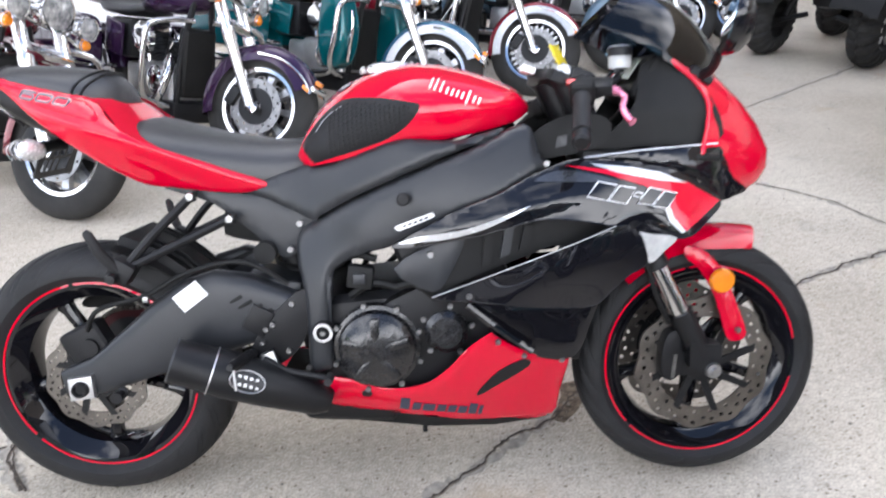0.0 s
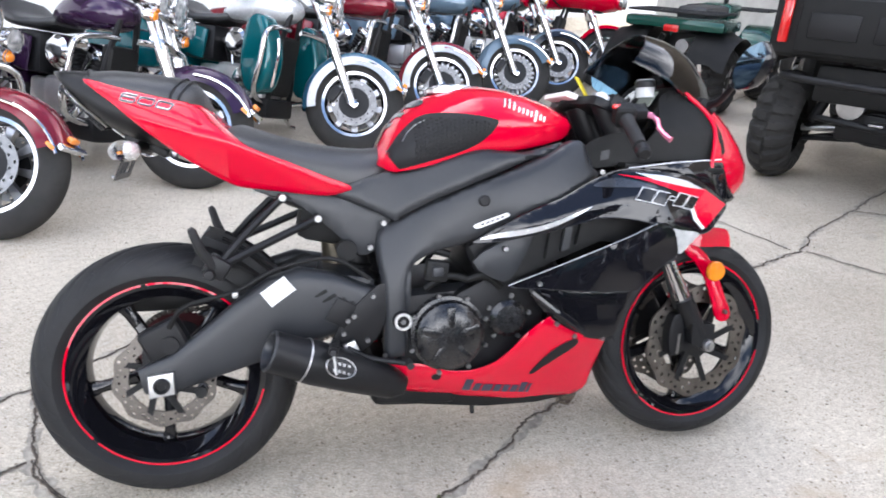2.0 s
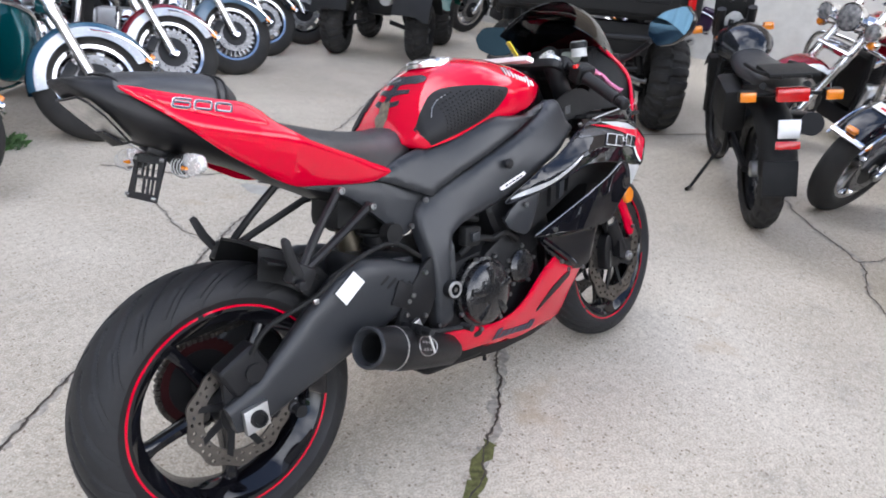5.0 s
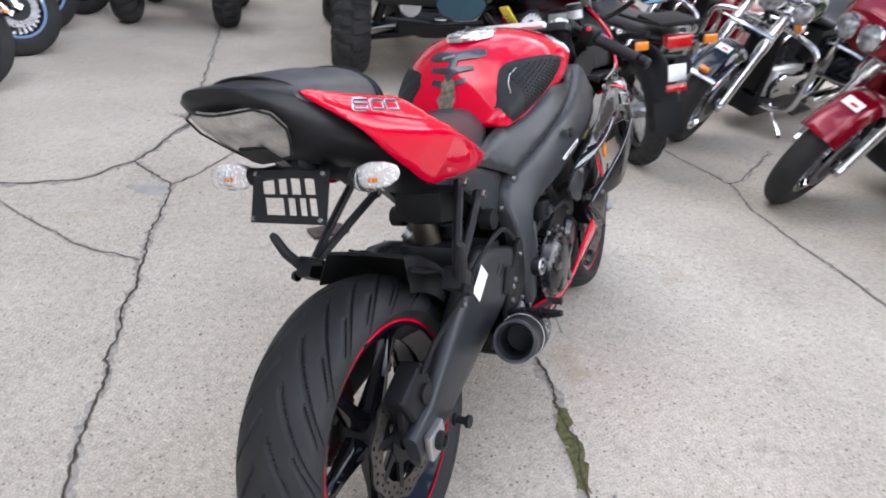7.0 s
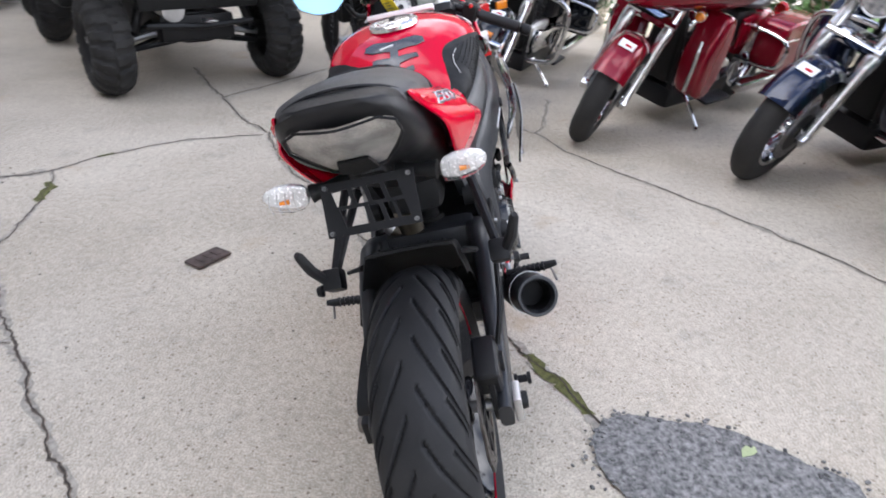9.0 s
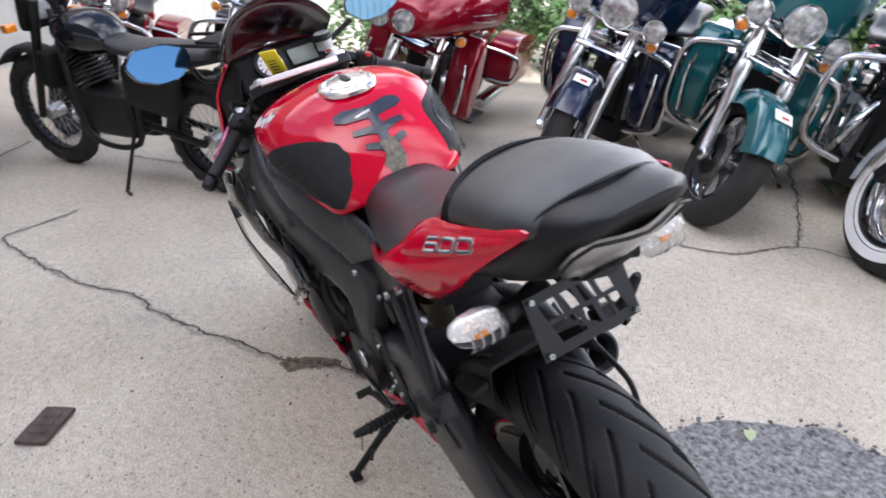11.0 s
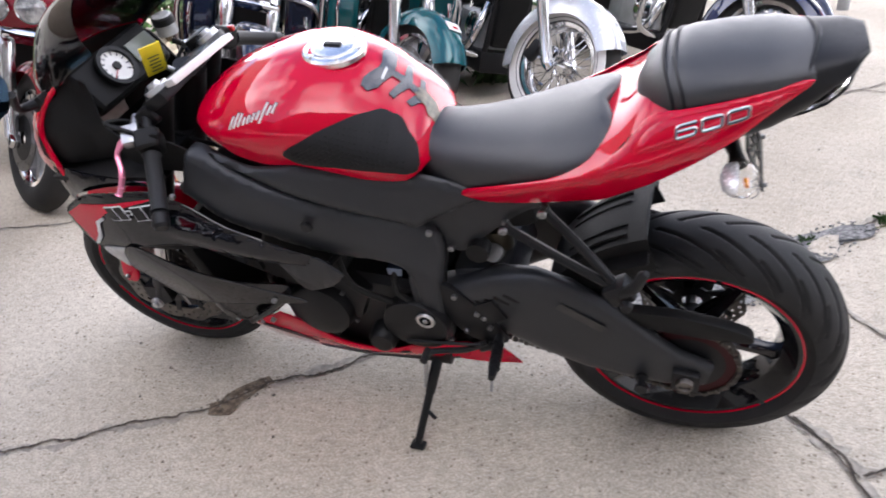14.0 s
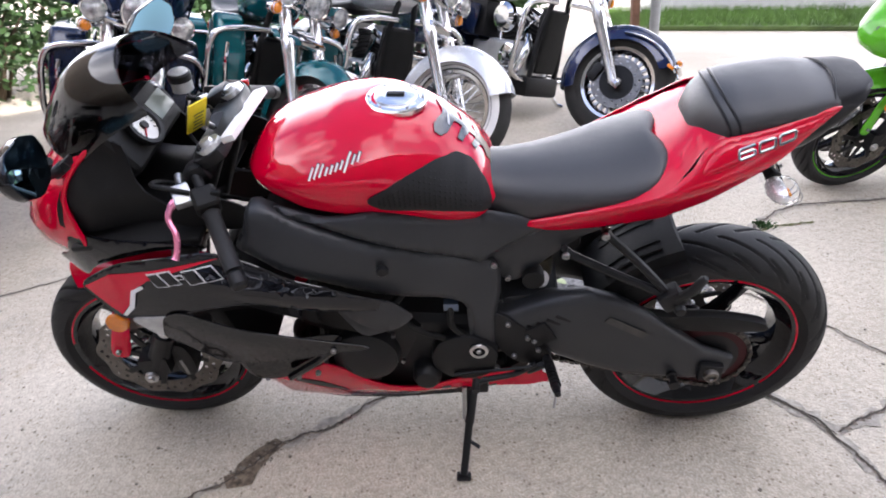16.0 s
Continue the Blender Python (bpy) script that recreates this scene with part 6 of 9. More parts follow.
add("shock_reservoir", merge(tube([(0.40, 0.035, 0.535), (0.40, 0.04, 0.60)], 0.030, 22), tube([(0.40, 0.045, 0.515), (0.402, 0.085, 0.560)], 0.020, 20)), FORKBRONZE, "dark bronze shock reservoir")
add("shock_cap", tube([(0.401, 0.078, 0.552), (0.402, 0.090, 0.565)], 0.020, 22), ALU, "bright round shock cap")
add("shock_body", tube([(0.44, 0, 0.64), (0.49, 0, 0.34)], 0.030, 16), SATIN)
coil = [(0.44 + 0.05 * k / 90 + 0.036 * math.cos(k * 0.5), 0.036 * math.sin(k * 0.5), 0.60 - 0.24 * k / 90) for k in range(91)]
add("shock_spring", tube(coil, 0.006, 6), PLASTIC)
pair("rear_frame_round", tube([(0.42, -0.13, 0.595), (0.42, -0.10, 0.595)], 0.024, 20), PLASTIC)

# pillion foot-rest hangers and rests, rider's rearsets
for s in (-1, 1):
    yy = s * 0.128
    joint = Vector((0.135, s * 0.170, 0.580))
    hg = add("pillion_hanger", merge(tube(curve_pts([(0.357, yy, 0.674), (0.25, s * 0.150, 0.628), joint], 6), [0.014] + [0.0095] * 11 + [0.012], 8), tube(curve_pts([(0.280, yy, 0.724), (0.20, s * 0.150, 0.650), joint], 6), [0.014] + [0.0095] * 11 + [0.012], 8)), SATIN, "black Y-shaped pillion foot-rest hanger")
    for p in ((0.357, 0.674), (0.280, 0.724)):
        part("hanger_bolt", bolts([(p[0], s * 0.140, p[1])], 0.0105, s), BOLTSTEEL, hg, "bright hanger bolt")
    part("peg_mount", block(0.05, 0.04, 0.045, Matrix.Translation(joint) @ at(0, 0, 0, 0, 35, 0), 0.008), SATIN, hg)
    part("pillion_peg", tube([joint + Vector((-0.006, s * 0.01, 0.0)), joint + Vector((-0.03, s * 0.030, 0.045)), joint + Vector((-0.042, s * 0.040, 0.085)), joint + Vector((-0.046, s * 0.042, 0.092))], [0.011, 0.011, 0.0095, 0.006], 10), RUBBER, hg, "folded-up rubber foot-rest")
    part("hanger_knob", moved(lathe([(0.0, 0.012), (0.010, 0.011), (0.013, 0.0)], 14), Matrix.Translation(joint + Vector((-0.015, s * 0.025, -0.012))) @ at(0, 0, 0, 0, 0, 0 if s > 0 else 180)), SATIN, hg)
    rs = add("rearset_plate", moved(prism(smooth2([(0.37, 0.36), (0.40, 0.43), (0.44, 0.475), (0.50, 0.52), (0.515, 0.47), (0.49, 0.40), (0.44, 0.355)], 3), -0.006, 0.006, 0.002), at(0, s * 0.150, 0)), SATIN, "black rider foot-rest plate")
    peg0 = Vector((0.385, s * 0.165, 0.385))
    part("rider_peg", tube([peg0, peg0 + Vector((-0.012, s * 0.10, 0.012)), peg0 + Vector((-0.014, s * 0.12, 0.016))], [0.010, 0.010, 0.007], 12), SATIN, rs, "knurled black foot-rest")
    part("peg_feeler", tube([peg0 + Vector((-0.012, s * 0.105, 0.008)), peg0 + Vector((-0.008, s * 0.115, -0.035))], 0.003, 8), STEEL, rs)
    for k in range(7):
        part("peg_knurl", tube([peg0 + Vector((-0.003 - 0.0014 * k, s * (0.02 + 0.011 * k), 0.0024 + 0.0014 * k)), peg0 + Vector((-0.0035 - 0.0014 * k, s * (0.025 + 0.011 * k), 0.003 + 0.0014 * k))], 0.0125, 10), SATIN, rs)
    part("pedal", tube(curve_pts([(0.41, s * 0.175, 0.375), (0.46, s * 0.185, 0.350), (0.53, s * 0.190, 0.335), (0.555, s * 0.205, 0.335)], 5), 0.007, 8), SATIN, rs, "black foot lever")
    part("pedal_tip", tube([(0.55, s * 0.190, 0.336), (0.55, s * 0.225, 0.336)], 0.009, 10), RUBBER, rs)
    part("heel_plate", block(0.05, 0.006, 0.06, at(0.40, s * 0.158, 0.455, 0, 30, 0), 0.004), SATIN, rs)
    for p in ((0.43, 0.445), (0.405, 0.405), (0.475, 0.490), (0.46, 0.385), (0.50, 0.345), (0.415, 0.435)):
        part("rearset_bolt", bolts([(p[0], s * 0.158, p[1])], 0.0075, s), BOLTSTEEL, rs)
    part("brake_joint", tube([(0.39, s * 0.165, 0.36), (0.43, s * 0.17, 0.345)], 0.010, 8), STEEL if s < 0 else SATIN, rs)
add("shift_rod", tube([(0.42, 0.185, 0.375), (0.60, 0.185, 0.350)], 0.004, 8), SATIN)

# side stand, down on the left
a, b = Vector((0.560, 0.135, 0.235)), Vector((0.585, 0.288, 0.092))
st = add("side_stand", tube([a, a.lerp(b, 0.4), a.lerp(b, 0.42), b], [0.014, 0.012, 0.010, 0.0095], 12), SATIN, "black side stand set down on the concrete")
part("stand_foot", block(0.036, 0.026, 0.010, Matrix.Translation(b + Vector((0, 0.002, -0.006))) @ at(0, 0, 0, LEAN, 0, 0), 0.004), SATIN, st)
part("stand_bracket", block(0.08, 0.03, 0.07, at(0.56, 0.130, 0.262), 0.008), SATIN, st)
part("stand_spring", tube([a + Vector((0.02, 0.02, 0.03)), a.lerp(b, 0.35) + Vector((0.012, 0, 0))], 0.006, 8), STEEL, st)
part("stand_tang", tube([a.lerp(b, 0.6), a.lerp(b, 0.6) + Vector((-0.03, 0.02, -0.002))], 0.005, 8), SATIN, st)
add("drain_peg", tube([(0.74, -0.06, 0.185), (0.74, -0.065, 0.135)], 0.006, 8), SATIN)

# plate bracket and rear signals
pb = add("plate_bracket", block(0.10, 0.05, 0.02, at(-0.015, 0, 0.842, 0, 28, 0), 0.006), SATIN, "black tail tidy bracket")
pm = at(-0.064, 0.008, 0.806, 0, 24, 0)
HX, HZ = 0.078, 0.044
cuts = [(-0.055, 0.004, -0.034, 0.030), (-0.026, 0.004, -0.006, 0.030), (0.002, 0.004, 0.020, 0.030), (0.028, 0.004, 0.054, 0.030), (-0.055, -0.030, -0.040, -0.002), (-0.034, -0.030, -0.020, -0.002), (-0.012, -0.030, 0.004, -0.002), (0.012, -0.030, 0.052, -0.002)]
ys = sorted({-HX, HX, *[c[0] for c in cuts], *[c[2] for c in cuts]})
zs = sorted({-HZ, HZ, *[c[1] for c in cuts], *[c[3] for c in cuts]})
verts, faces = [], []
for y in ys:
    for z in zs:
        verts.append((0, y + 0.22 * z * (1 if -0.04 < z < 0.04 and abs(y) < 0.07 else 0), z))
for i in range(len(ys) - 1):
    for j in range(len(zs) - 1):
        cy, cz = (ys[i] + ys[i + 1]) / 2, (zs[j] + zs[j + 1]) / 2
        if not any(c[0] < cy < c[2] and c[1] < cz < c[3] for c in cuts):
            faces.append((i * len(zs) + j, (i + 1) * len(zs) + j, (i + 1) * len(zs) + j + 1, i * len(zs) + j + 1))
pl = bm_of(verts, faces)
ret = bmesh.ops.extrude_face_region(pl, geom=pl.faces[:])
for v in ret["geom"]:
    if isinstance(v, bmesh.types.BMVert):
        v.co.x += 0.003
plate_ob = part("dealer_plate", moved(pl, pm), SATIN, pb, "black metal plate with cut-out block shapes")
for y, z in ((-0.069, 0.037), (0.069, 0.037), (-0.070, -0.037), (0.070, -0.037)):
    part("plate_screw", moved(bolts([(0, 0, 0)], 0.005), pm @ at(-0.001, y, z, 0, 0, -90)), BOLTSTEEL, plate_ob)
for s in (-1, 1):
    arm_ = part("signal_stem", tube([(-0.02, s * 0.04, 0.838), (-0.03, s * 0.08, 0.834), (-0.034, s * 0.106, 0.831)], [0.014, 0.011, 0.016], 12), PLASTIC, pb)
    prof = []
    for t, r in ((-0.016, 0.014), (-0.010, 0.020), (0.010, 0.024), (0.034, 0.021), (0.050, 0.014), (0.056, 0.006), (0.057, 0.002)):
        prof.append([(-0.038 + 1.1 * r * abs(math.cos(q)) ** 0.8 * (1 if math.cos(q) > 0 else -1), s * (0.130 + t), 0.831 + 0.10 * t + 0.95 * r * abs(math.sin(q)) ** 0.8 * (1 if math.sin(q) > 0 else -1)) for q in np.linspace(0, 2 * math.pi, 21)[:-1]])
    part("rear_signal", loft(prof), CLEARGLASS, pb, "clear rear turn signal with an amber bulb")
    part("signal_reflector", loft([[(-0.030 + 0.9 * (v[0] + 0.036) * (0.2 if v[0] < -0.036 else 1.0), v[1], 0.831 + 0.9 * (v[2] - 0.831)) for v in r] for r in prof]), LAMPCELL, pb)
    part("signal_bulb", tube([(-0.046, s * 0.142, 0.829), (-0.047, s * 0.158, 0.829)], [0.0045, 0.003], 10), AMBER, pb)
    for k in range(4):
        rib_y = s * (0.128 + 0.014 * k)
        part("signal_rib", tube([(-0.0375 - 0.0262 * math.cos(q), rib_y, 0.831 + 0.020 * math.sin(q)) for q in np.linspace(-0.9, 0.9, 9)], 0.0010, 5), CLEARLENS, pb)
add("tail_label", moved(block(0.034, 0.02, 0.002, None, 0.0005), at(-0.075, 0, 0.868, 0, 40, 0)), STEEL)


# ---- touring cruisers parked in rows ----
def paint(name, rgb):
    return mat(name, rgb, 0.25, metal=0.25, coat=1.0, var=0.06, scale=3, rvar=0.03)


MAROON, TEAL, NAVYP = paint("maroon_paint", (0.16, 0.008, 0.018)), paint("teal_paint", (0.002, 0.085, 0.10)), paint("dark_blue_paint", (0.007, 0.014, 0.040))
PURPLE, CANDY, BLUEGREY = paint("dark_purple_paint", (0.030, 0.012, 0.040)), paint("candy_red_paint", (0.22, 0.003, 0.014)), paint("steel_blue_paint", (0.10, 0.15, 0.20))
STEELBLUE = paint("steel_teal_paint", (0.025, 0.085, 0.14))
INK, BLUEP = paint("ink_black_paint", (0.008, 0.010, 0.014)), paint("royal_blue_paint", (0.008, 0.016, 0.060))
WHITEWALL = mat("white_sidewall", (0.75, 0.74, 0.72), 0.6, var=0.08)
CLEARSCREEN = glass_mat("clear_windshield", (0.86, 0.90, 0.93))


CRUISERDISC = mat("dull_disc_steel", (0.24, 0.235, 0.23), 0.38, metal=1.0, var=0.25, scale=18)


def cruiser_wheel(bike_ob, cx, R, w, style, whitewall, m=None, disc=True, prefix="front"):
    P = (m if m is not None else Matrix.Identity(4)) @ at(cx, 0, R)
    rim = R - 0.115
    ty = part(f"{prefix}_tyre", moved(tyre_mesh(R, w, rim, 72, None, 16), P), DUSTY, bike_ob, "black road tyre")
    if whitewall:
        for s in (-1, 1):
            part("white_sidewall", moved(lathe([(rim + 0.012, s * w * 0.452), (rim + 0.03, s * (w * 0.485 + 0.002)), (rim + 0.07, s * (w * 0.505 + 0.001)), (rim + 0.07, s * w * 0.44), (rim + 0.012, s * w * 0.42)], 60, closed=True), P), WHITEWALL, ty, "white sidewall")
    b = w * 0.40
    rm = part(f"{prefix}_rim", moved(lathe([(rim + 0.006, -b), (rim - 0.008, -b + 0.006), (rim - 0.022, -b * 0.4), (rim - 0.024, 0), (rim - 0.022, b * 0.4), (rim - 0.008, b - 0.006), (rim + 0.006, b), (rim - 0.014, b - 0.003), (rim - 0.032, b * 0.4), (rim - 0.034, 0), (rim - 0.032, -b * 0.4), (rim - 0.014, -b + 0.003)], 60, closed=True), P), CHROME, bike_ob, "chrome wheel rim")
    part("hub", moved(lathe([(0.0, -0.075), (0.020, -0.075), (0.028, -0.06), (0.045, -0.04), (0.038, 0), (0.045, 0.04), (0.028, 0.06), (0.020, 0.075), (0.0, 0.075)], 24), P), CHROME, rm)
    if style == "wire":
        for k in range(40):
            a = 2 * math.pi * k / 40
            o = a + (0.55 if k % 2 else -0.55)
            s = 1 if k % 4 < 2 else -1
            part("wire_spoke", moved(tube([(0.04 * math.cos(o), s * 0.035, 0.04 * math.sin(o)), ((rim - 0.026) * math.cos(a), s * 0.006, (rim - 0.026) * math.sin(a))], 0.0022, 4), P), CHROME, rm)
    else:
        n, hw = (26, 0.006) if style == "multi" else (9, 0.014)
        for k in range(n):
            a = 2 * math.pi * k / n
            sp = loft([[(r, y, z) for y, z in ((-t, -h), (t, -h), (t, h), (-t, h))] for r, h, t in ((0.04, hw * 0.9, 0.022), (0.10, hw, 0.014), (rim - 0.026, hw * 1.5, 0.018))])
            part("spoke", moved(sp, P @ Matrix.Rotation(a, 4, "Y")), WHEELALU, rm)
    if disc:
        for s in (-1, 1):
            part(f"{prefix}_brake_disc", moved(ring_plate(0.095, 0.148, s * 0.078, 0.005, 0, 0.0, lambda j, i: j in (1, 3) and i % 9 in ((0, 1) if j == 1 else (4, 5)), 108, 5), P), CRUISERDISC, rm, "drilled brake disc")
            part("disc_spider", moved(lathe([(0.03, s * 0.078 - 0.003), (0.10, s * 0.078 - 0.003), (0.10, s * 0.078 + 0.003), (0.03, s * 0.078 + 0.003)], 36, closed=True), P), SATIN, rm)
    return P


def fender_rows(cx, R, gap, w, a0, a1, deep, n=26):
    rows = []
    for a in np.linspace(a0, a1, n):
        q = radians(a)
        r = R + gap
        rows.append([(cx + (r - deep * abs(u) ** 3.0) * math.cos(q), w * (abs(u) ** 0.8) * (1 if u > 0 else -1), R + (r - deep * abs(u) ** 3.0) * math.sin(q)) for u in np.linspace(-1, 1, 17)])
    return rows


# opaque lens; the lamp's bright and dark glints are put into its colour
FLUTED = mat("fluted_glint_glass", (0.80, 0.80, 0.80), 0.10, metal=0.55, coat=1.0, alt=(0.16, 0.17, 0.18), scale=34, bump=0.7, bscale=45)


def headlamp(parent, m, r, name="headlight", label="round chrome headlight", deep=0.05):
    h = part(name, moved(lathe([(0.0, -0.13), (r * 0.5, -0.12), (r * 0.85, -0.07), (r, -0.01), (r * 1.04, 0.0), (r * 1.02, 0.014), (r * 0.93, 0.012)], 32), m @ at(0, 0, 0, 0, 0, -90)), CHROME, parent, label)
    part("lamp_reflector", moved(lathe([(0.0, -deep), (r * 0.4, -0.7 * deep), (r * 0.93, 0.006)], 32), m @ at(0, 0, 0, 0, 0, -90)), LAMPCELL, h)
    part("lamp_lens", moved(lathe([(0.0, 0.022), (r * 0.3, 0.021), (r * 0.6, 0.017), (r * 0.93, 0.010)], 32), m @ at(0, 0, 0, 0, 0, -90)), FLUTED, h, "clear fluted lens")
    return h


def cruiser(label, m, col, col2=None, style="nine", whitewall=False, head="bare", bags=True, guards=True, sticker=False, lean=13.0, steer=0.0, trim=True, lowers=False, fender="deep", wind=None, R=0.325, fcol=None, flank=None, tcol=None, front_disc=True):
    """A big touring motorcycle; its front tyre stands at the origin and it points along +x."""
    col2 = col2 or col
    c = thing("touring_motorcycle", label, "motorcycle", m @ at(0, 0, 0, -lean, 0, 0), group="parked touring motorcycles")
    hd = Vector((-0.46, 0, 0.95))
    S = Matrix.Translation(hd) @ Matrix.Rotation(radians(steer), 4, Vector((-0.45, 0, 0.89))) @ Matrix.Translation(-hd)
    cruiser_wheel(c, 0.0, R, 0.125, style, whitewall, S, front_disc)
    cruiser_wheel(c, -1.62, 0.32, 0.15, style, whitewall, None, False, "rear")
    # front mudguard
    a0, a1, deep = (28, 196, 0.10) if fender == "deep" else ((35, 165, 0.06) if fender == "mid" else (52, 150, 0.05))
    rows = fender_rows(0.0, R, 0.022, 0.098, a0, a1, deep)
    fd = part("front_mudguard", moved(loft(rows, closed=False), S), fcol or col, c, "painted front mudguard", sharp=60)
    flank = flank or (col2 if col2 is not col else None)
    if flank:
        for s in (-1, 1):
            band = [[(p[0], p[1] * 1.02 + s * 0.002, p[2]) for p in (r[14:] if s > 0 else r[:3])] for r in rows]
            part("mudguard_flank", moved(loft(band, closed=False), S), flank, fd, "second colour on the mudguard side", sharp=60)
    if trim:
        q = radians(a0)
        tip = Vector(((R + 0.028) * math.cos(q), 0, R + (R + 0.028) * math.sin(q)))
        for s in (-1, 1):
            rail = [((R + 0.012) * math.cos(radians(a)) + 0.0, s * 0.102, R + (R + 0.012 - 0.055) * math.sin(radians(a))) for a in np.linspace(a0 - 4, 95, 10)]
            part("mudguard_rail", moved(tube(rail, 0.007, 6), S), CHROME, fd, "chrome side rail")
        part("mudguard_bumper", moved(block(0.03, 0.19, 0.024, at(tip.x, 0, tip.z - 0.02, 0, 40, 0), 0.008), S), CHROME, fd)
        part("mudguard_lamp", moved(block(0.030, 0.06, 0.026, at(tip.x - 0.006, 0, tip.z + 0.02, 0, 30, 0), 0.008), S), AMBER, fd, "amber mudguard lamp")
        for s in (-1, 1):
            part("side_lamp", moved(block(0.045, 0.008, 0.018, at(tip.x - 0.035, s * 0.106, tip.z - 0.025, 0, 30, 0), 0.003), S), AMBER, fd)
    if sticker:
        q = radians(a0 + 34)
        p = Vector(((R + 0.026) * math.cos(q), 0, R + (R + 0.026) * math.sin(q)))
        st = part("price_sticker", moved(block(0.003, 0.085, 0.060, at(p.x, 0, p.z, 0, -math.degrees(q) , 0), 0), S), WHITEPAINT, fd, "white paper stock sticker")
        part("sticker_print", moved(block(0.001, 0.035, 0.016, at(p.x, 0, p.z, 0, -math.degrees(q), 0) @ at(0.0022, 0.008, -0.006), 0), S), REDLENS, st)
    # fork
    for s in (-1, 1):
        y = s * 0.118
        top, foot = Vector((-0.395, y, 1.02)), Vector((-0.01, y, 0.315))
        d = (foot - top).normalized()
        fk = part("fork_leg", moved(tube([top, top + d * 0.36, top + d * 0.365, top + d * 0.43, top + d * 0.44, foot], [0.032, 0.032, 0.036, 0.036, 0.031, 0.031], 18), S), FORKALU, c, "polished fork leg")
        part("fork_foot", moved(block(0.07, 0.045, 0.05, at(foot.x + 0.01, y, foot.z, 0, 30, 0), 0.012), S), CHROME, fk)
        part("brake_caliper", moved(block(0.06, 0.05, 0.11, at(-0.135, s * 0.085, 0.36, 0, 25, 0), 0.015), S), CHROME if s > 0 else SATIN, fk)
        part("front_signal", moved(lathe([(0.0, 0.03), (0.028, 0.022), (0.034, 0.0), (0.030, -0.03), (0.0, -0.045)], 20), S @ at(-0.26, s * 0.225, 0.835, 0, 0, -90)), CHROME, c, "chrome turn signal with amber lens")
        part("signal_lens", moved(lathe([(0.0, 0.040), (0.020, 0.034), (0.031, 0.014), (0.030, 0.004)], 20), S @ at(-0.26, s * 0.225, 0.835, 0, 0, -90)), AMBER, c)
        part("signal_arm", moved(tube([(-0.29, s * 0.10, 0.86), (-0.28, s * 0.20, 0.835)], 0.009, 8), S), CHROME, c)
    part("fork_crown", moved(block(0.10, 0.30, 0.06, at(-0.345, 0, 0.93, 0, 30, 0), 0.02), S), CHROME, c)
    part("lower_crown", moved(block(0.09, 0.29, 0.05, at(-0.24, 0, 0.735, 0, 30, 0), 0.015), S), CHROME, c)
    # lamps, fairing, screen
    if head != "road":
        headlamp(c, S @ at(-0.215, 0, 0.945), 0.092)
        for s in (-1, 1):
            headlamp(c, S @ at(-0.225, s * 0.205, 0.915), 0.058, "passing_lamp", "small chrome passing lamp")
        part("lamp_bar", moved(tube([(-0.27, -0.20, 0.89), (-0.25, 0, 0.86), (-0.27, 0.20, 0.89)], 0.012, 10), S), CHROME, c)
    if head == "bat":
        rows = []
        for v in np.linspace(0, 1, 9):
            rows.append([(-0.20 - 0.22 * abs(u) ** 2.2 - 0.05 * v - 0.02 * (1 - v), 0.40 * u * (1 - 0.12 * v) * (0.75 + 0.25 * v), 0.90 + 0.27 * v + 0.05 * (1 - abs(u)) * (1 - v) * (1 if abs(u) < 0.4 else 0.3)) for u in np.linspace(-1, 1, 25)])
        part("bat_fairing", moved(loft(rows, closed=False), S), col, c, "painted fork-mounted fairing", sharp=60)
        part("fairing_back", moved(block(0.05, 0.60, 0.20, at(-0.46, 0, 1.06), 0.03), S), PLASTIC, c)
    if head == "road":
        rows = []
        for z, xf, xr, yw in ((0.78, -0.10, -0.52, 0.16), (0.81, 0.02, -0.56, 0.27), (0.87, 0.07, -0.60, 0.37), (0.93, 0.06, -0.60, 0.42), (1.00, 0.00, -0.58, 0.43), (1.07, -0.10, -0.52, 0.40), (1.12, -0.20, -0.47, 0.35)):
            rows.append([(xr + (xf - xr) * (1 - abs(u) ** 2.6), yw * (abs(u) ** 0.75) * (1 if u > 0 else -1), z) for u in np.linspace(-1, 1, 29)])
        part("frame_fairing", loft(rows, closed=False), col, c, "wide candy-coloured frame fairing", sharp=60)
        part("fairing_liner", loft([[(p[0] - 0.03, p[1] * 0.96, p[2]) for p in r] for r in rows], closed=False), PLASTIC, c)
        bez = [[(0.072 - 0.9 * (y * y + 0.4 * (z - 0.895) ** 2) - dx, y, z) for y, z in [(0.165 * k * math.cos(q), 0.895 + 0.080 * k * math.sin(q)) for q in np.linspace(0, 2 * math.pi, 33)[:-1]]] for k, dx in ((1.0, 0.03), (1.0, 0.0), (0.9, -0.004), (0.05, -0.006))]
        part("lamp_bezel", loft(bez), col, c, "painted oval lamp bezel")
        for s in (-1, 1):
            headlamp(c, at(0.090, s * 0.068, 0.895), 0.058, "headlight", "one of two round headlights", 0.012)
            for k in range(2):
                part("pinstripe", tube(curve_pts([(-0.44, s * 0.400, 0.93 + 0.04 * k), (-0.30, s * 0.392, 0.935 + 0.04 * k), (-0.16, s * 0.352, 0.94 + 0.03 * k)], 5), 0.0018, 5), SILVERPAINT, c)
    if wind or head in ("bat", "road"):
        z0, x0, w0 = (1.10, -0.26, 0.31) if head == "road" else ((1.16, -0.30, 0.30) if head == "bat" else (1.03, -0.20, 0.27))
        hgt = {"bat": 0.16, "road": 0.24}.get(head, 0.34)
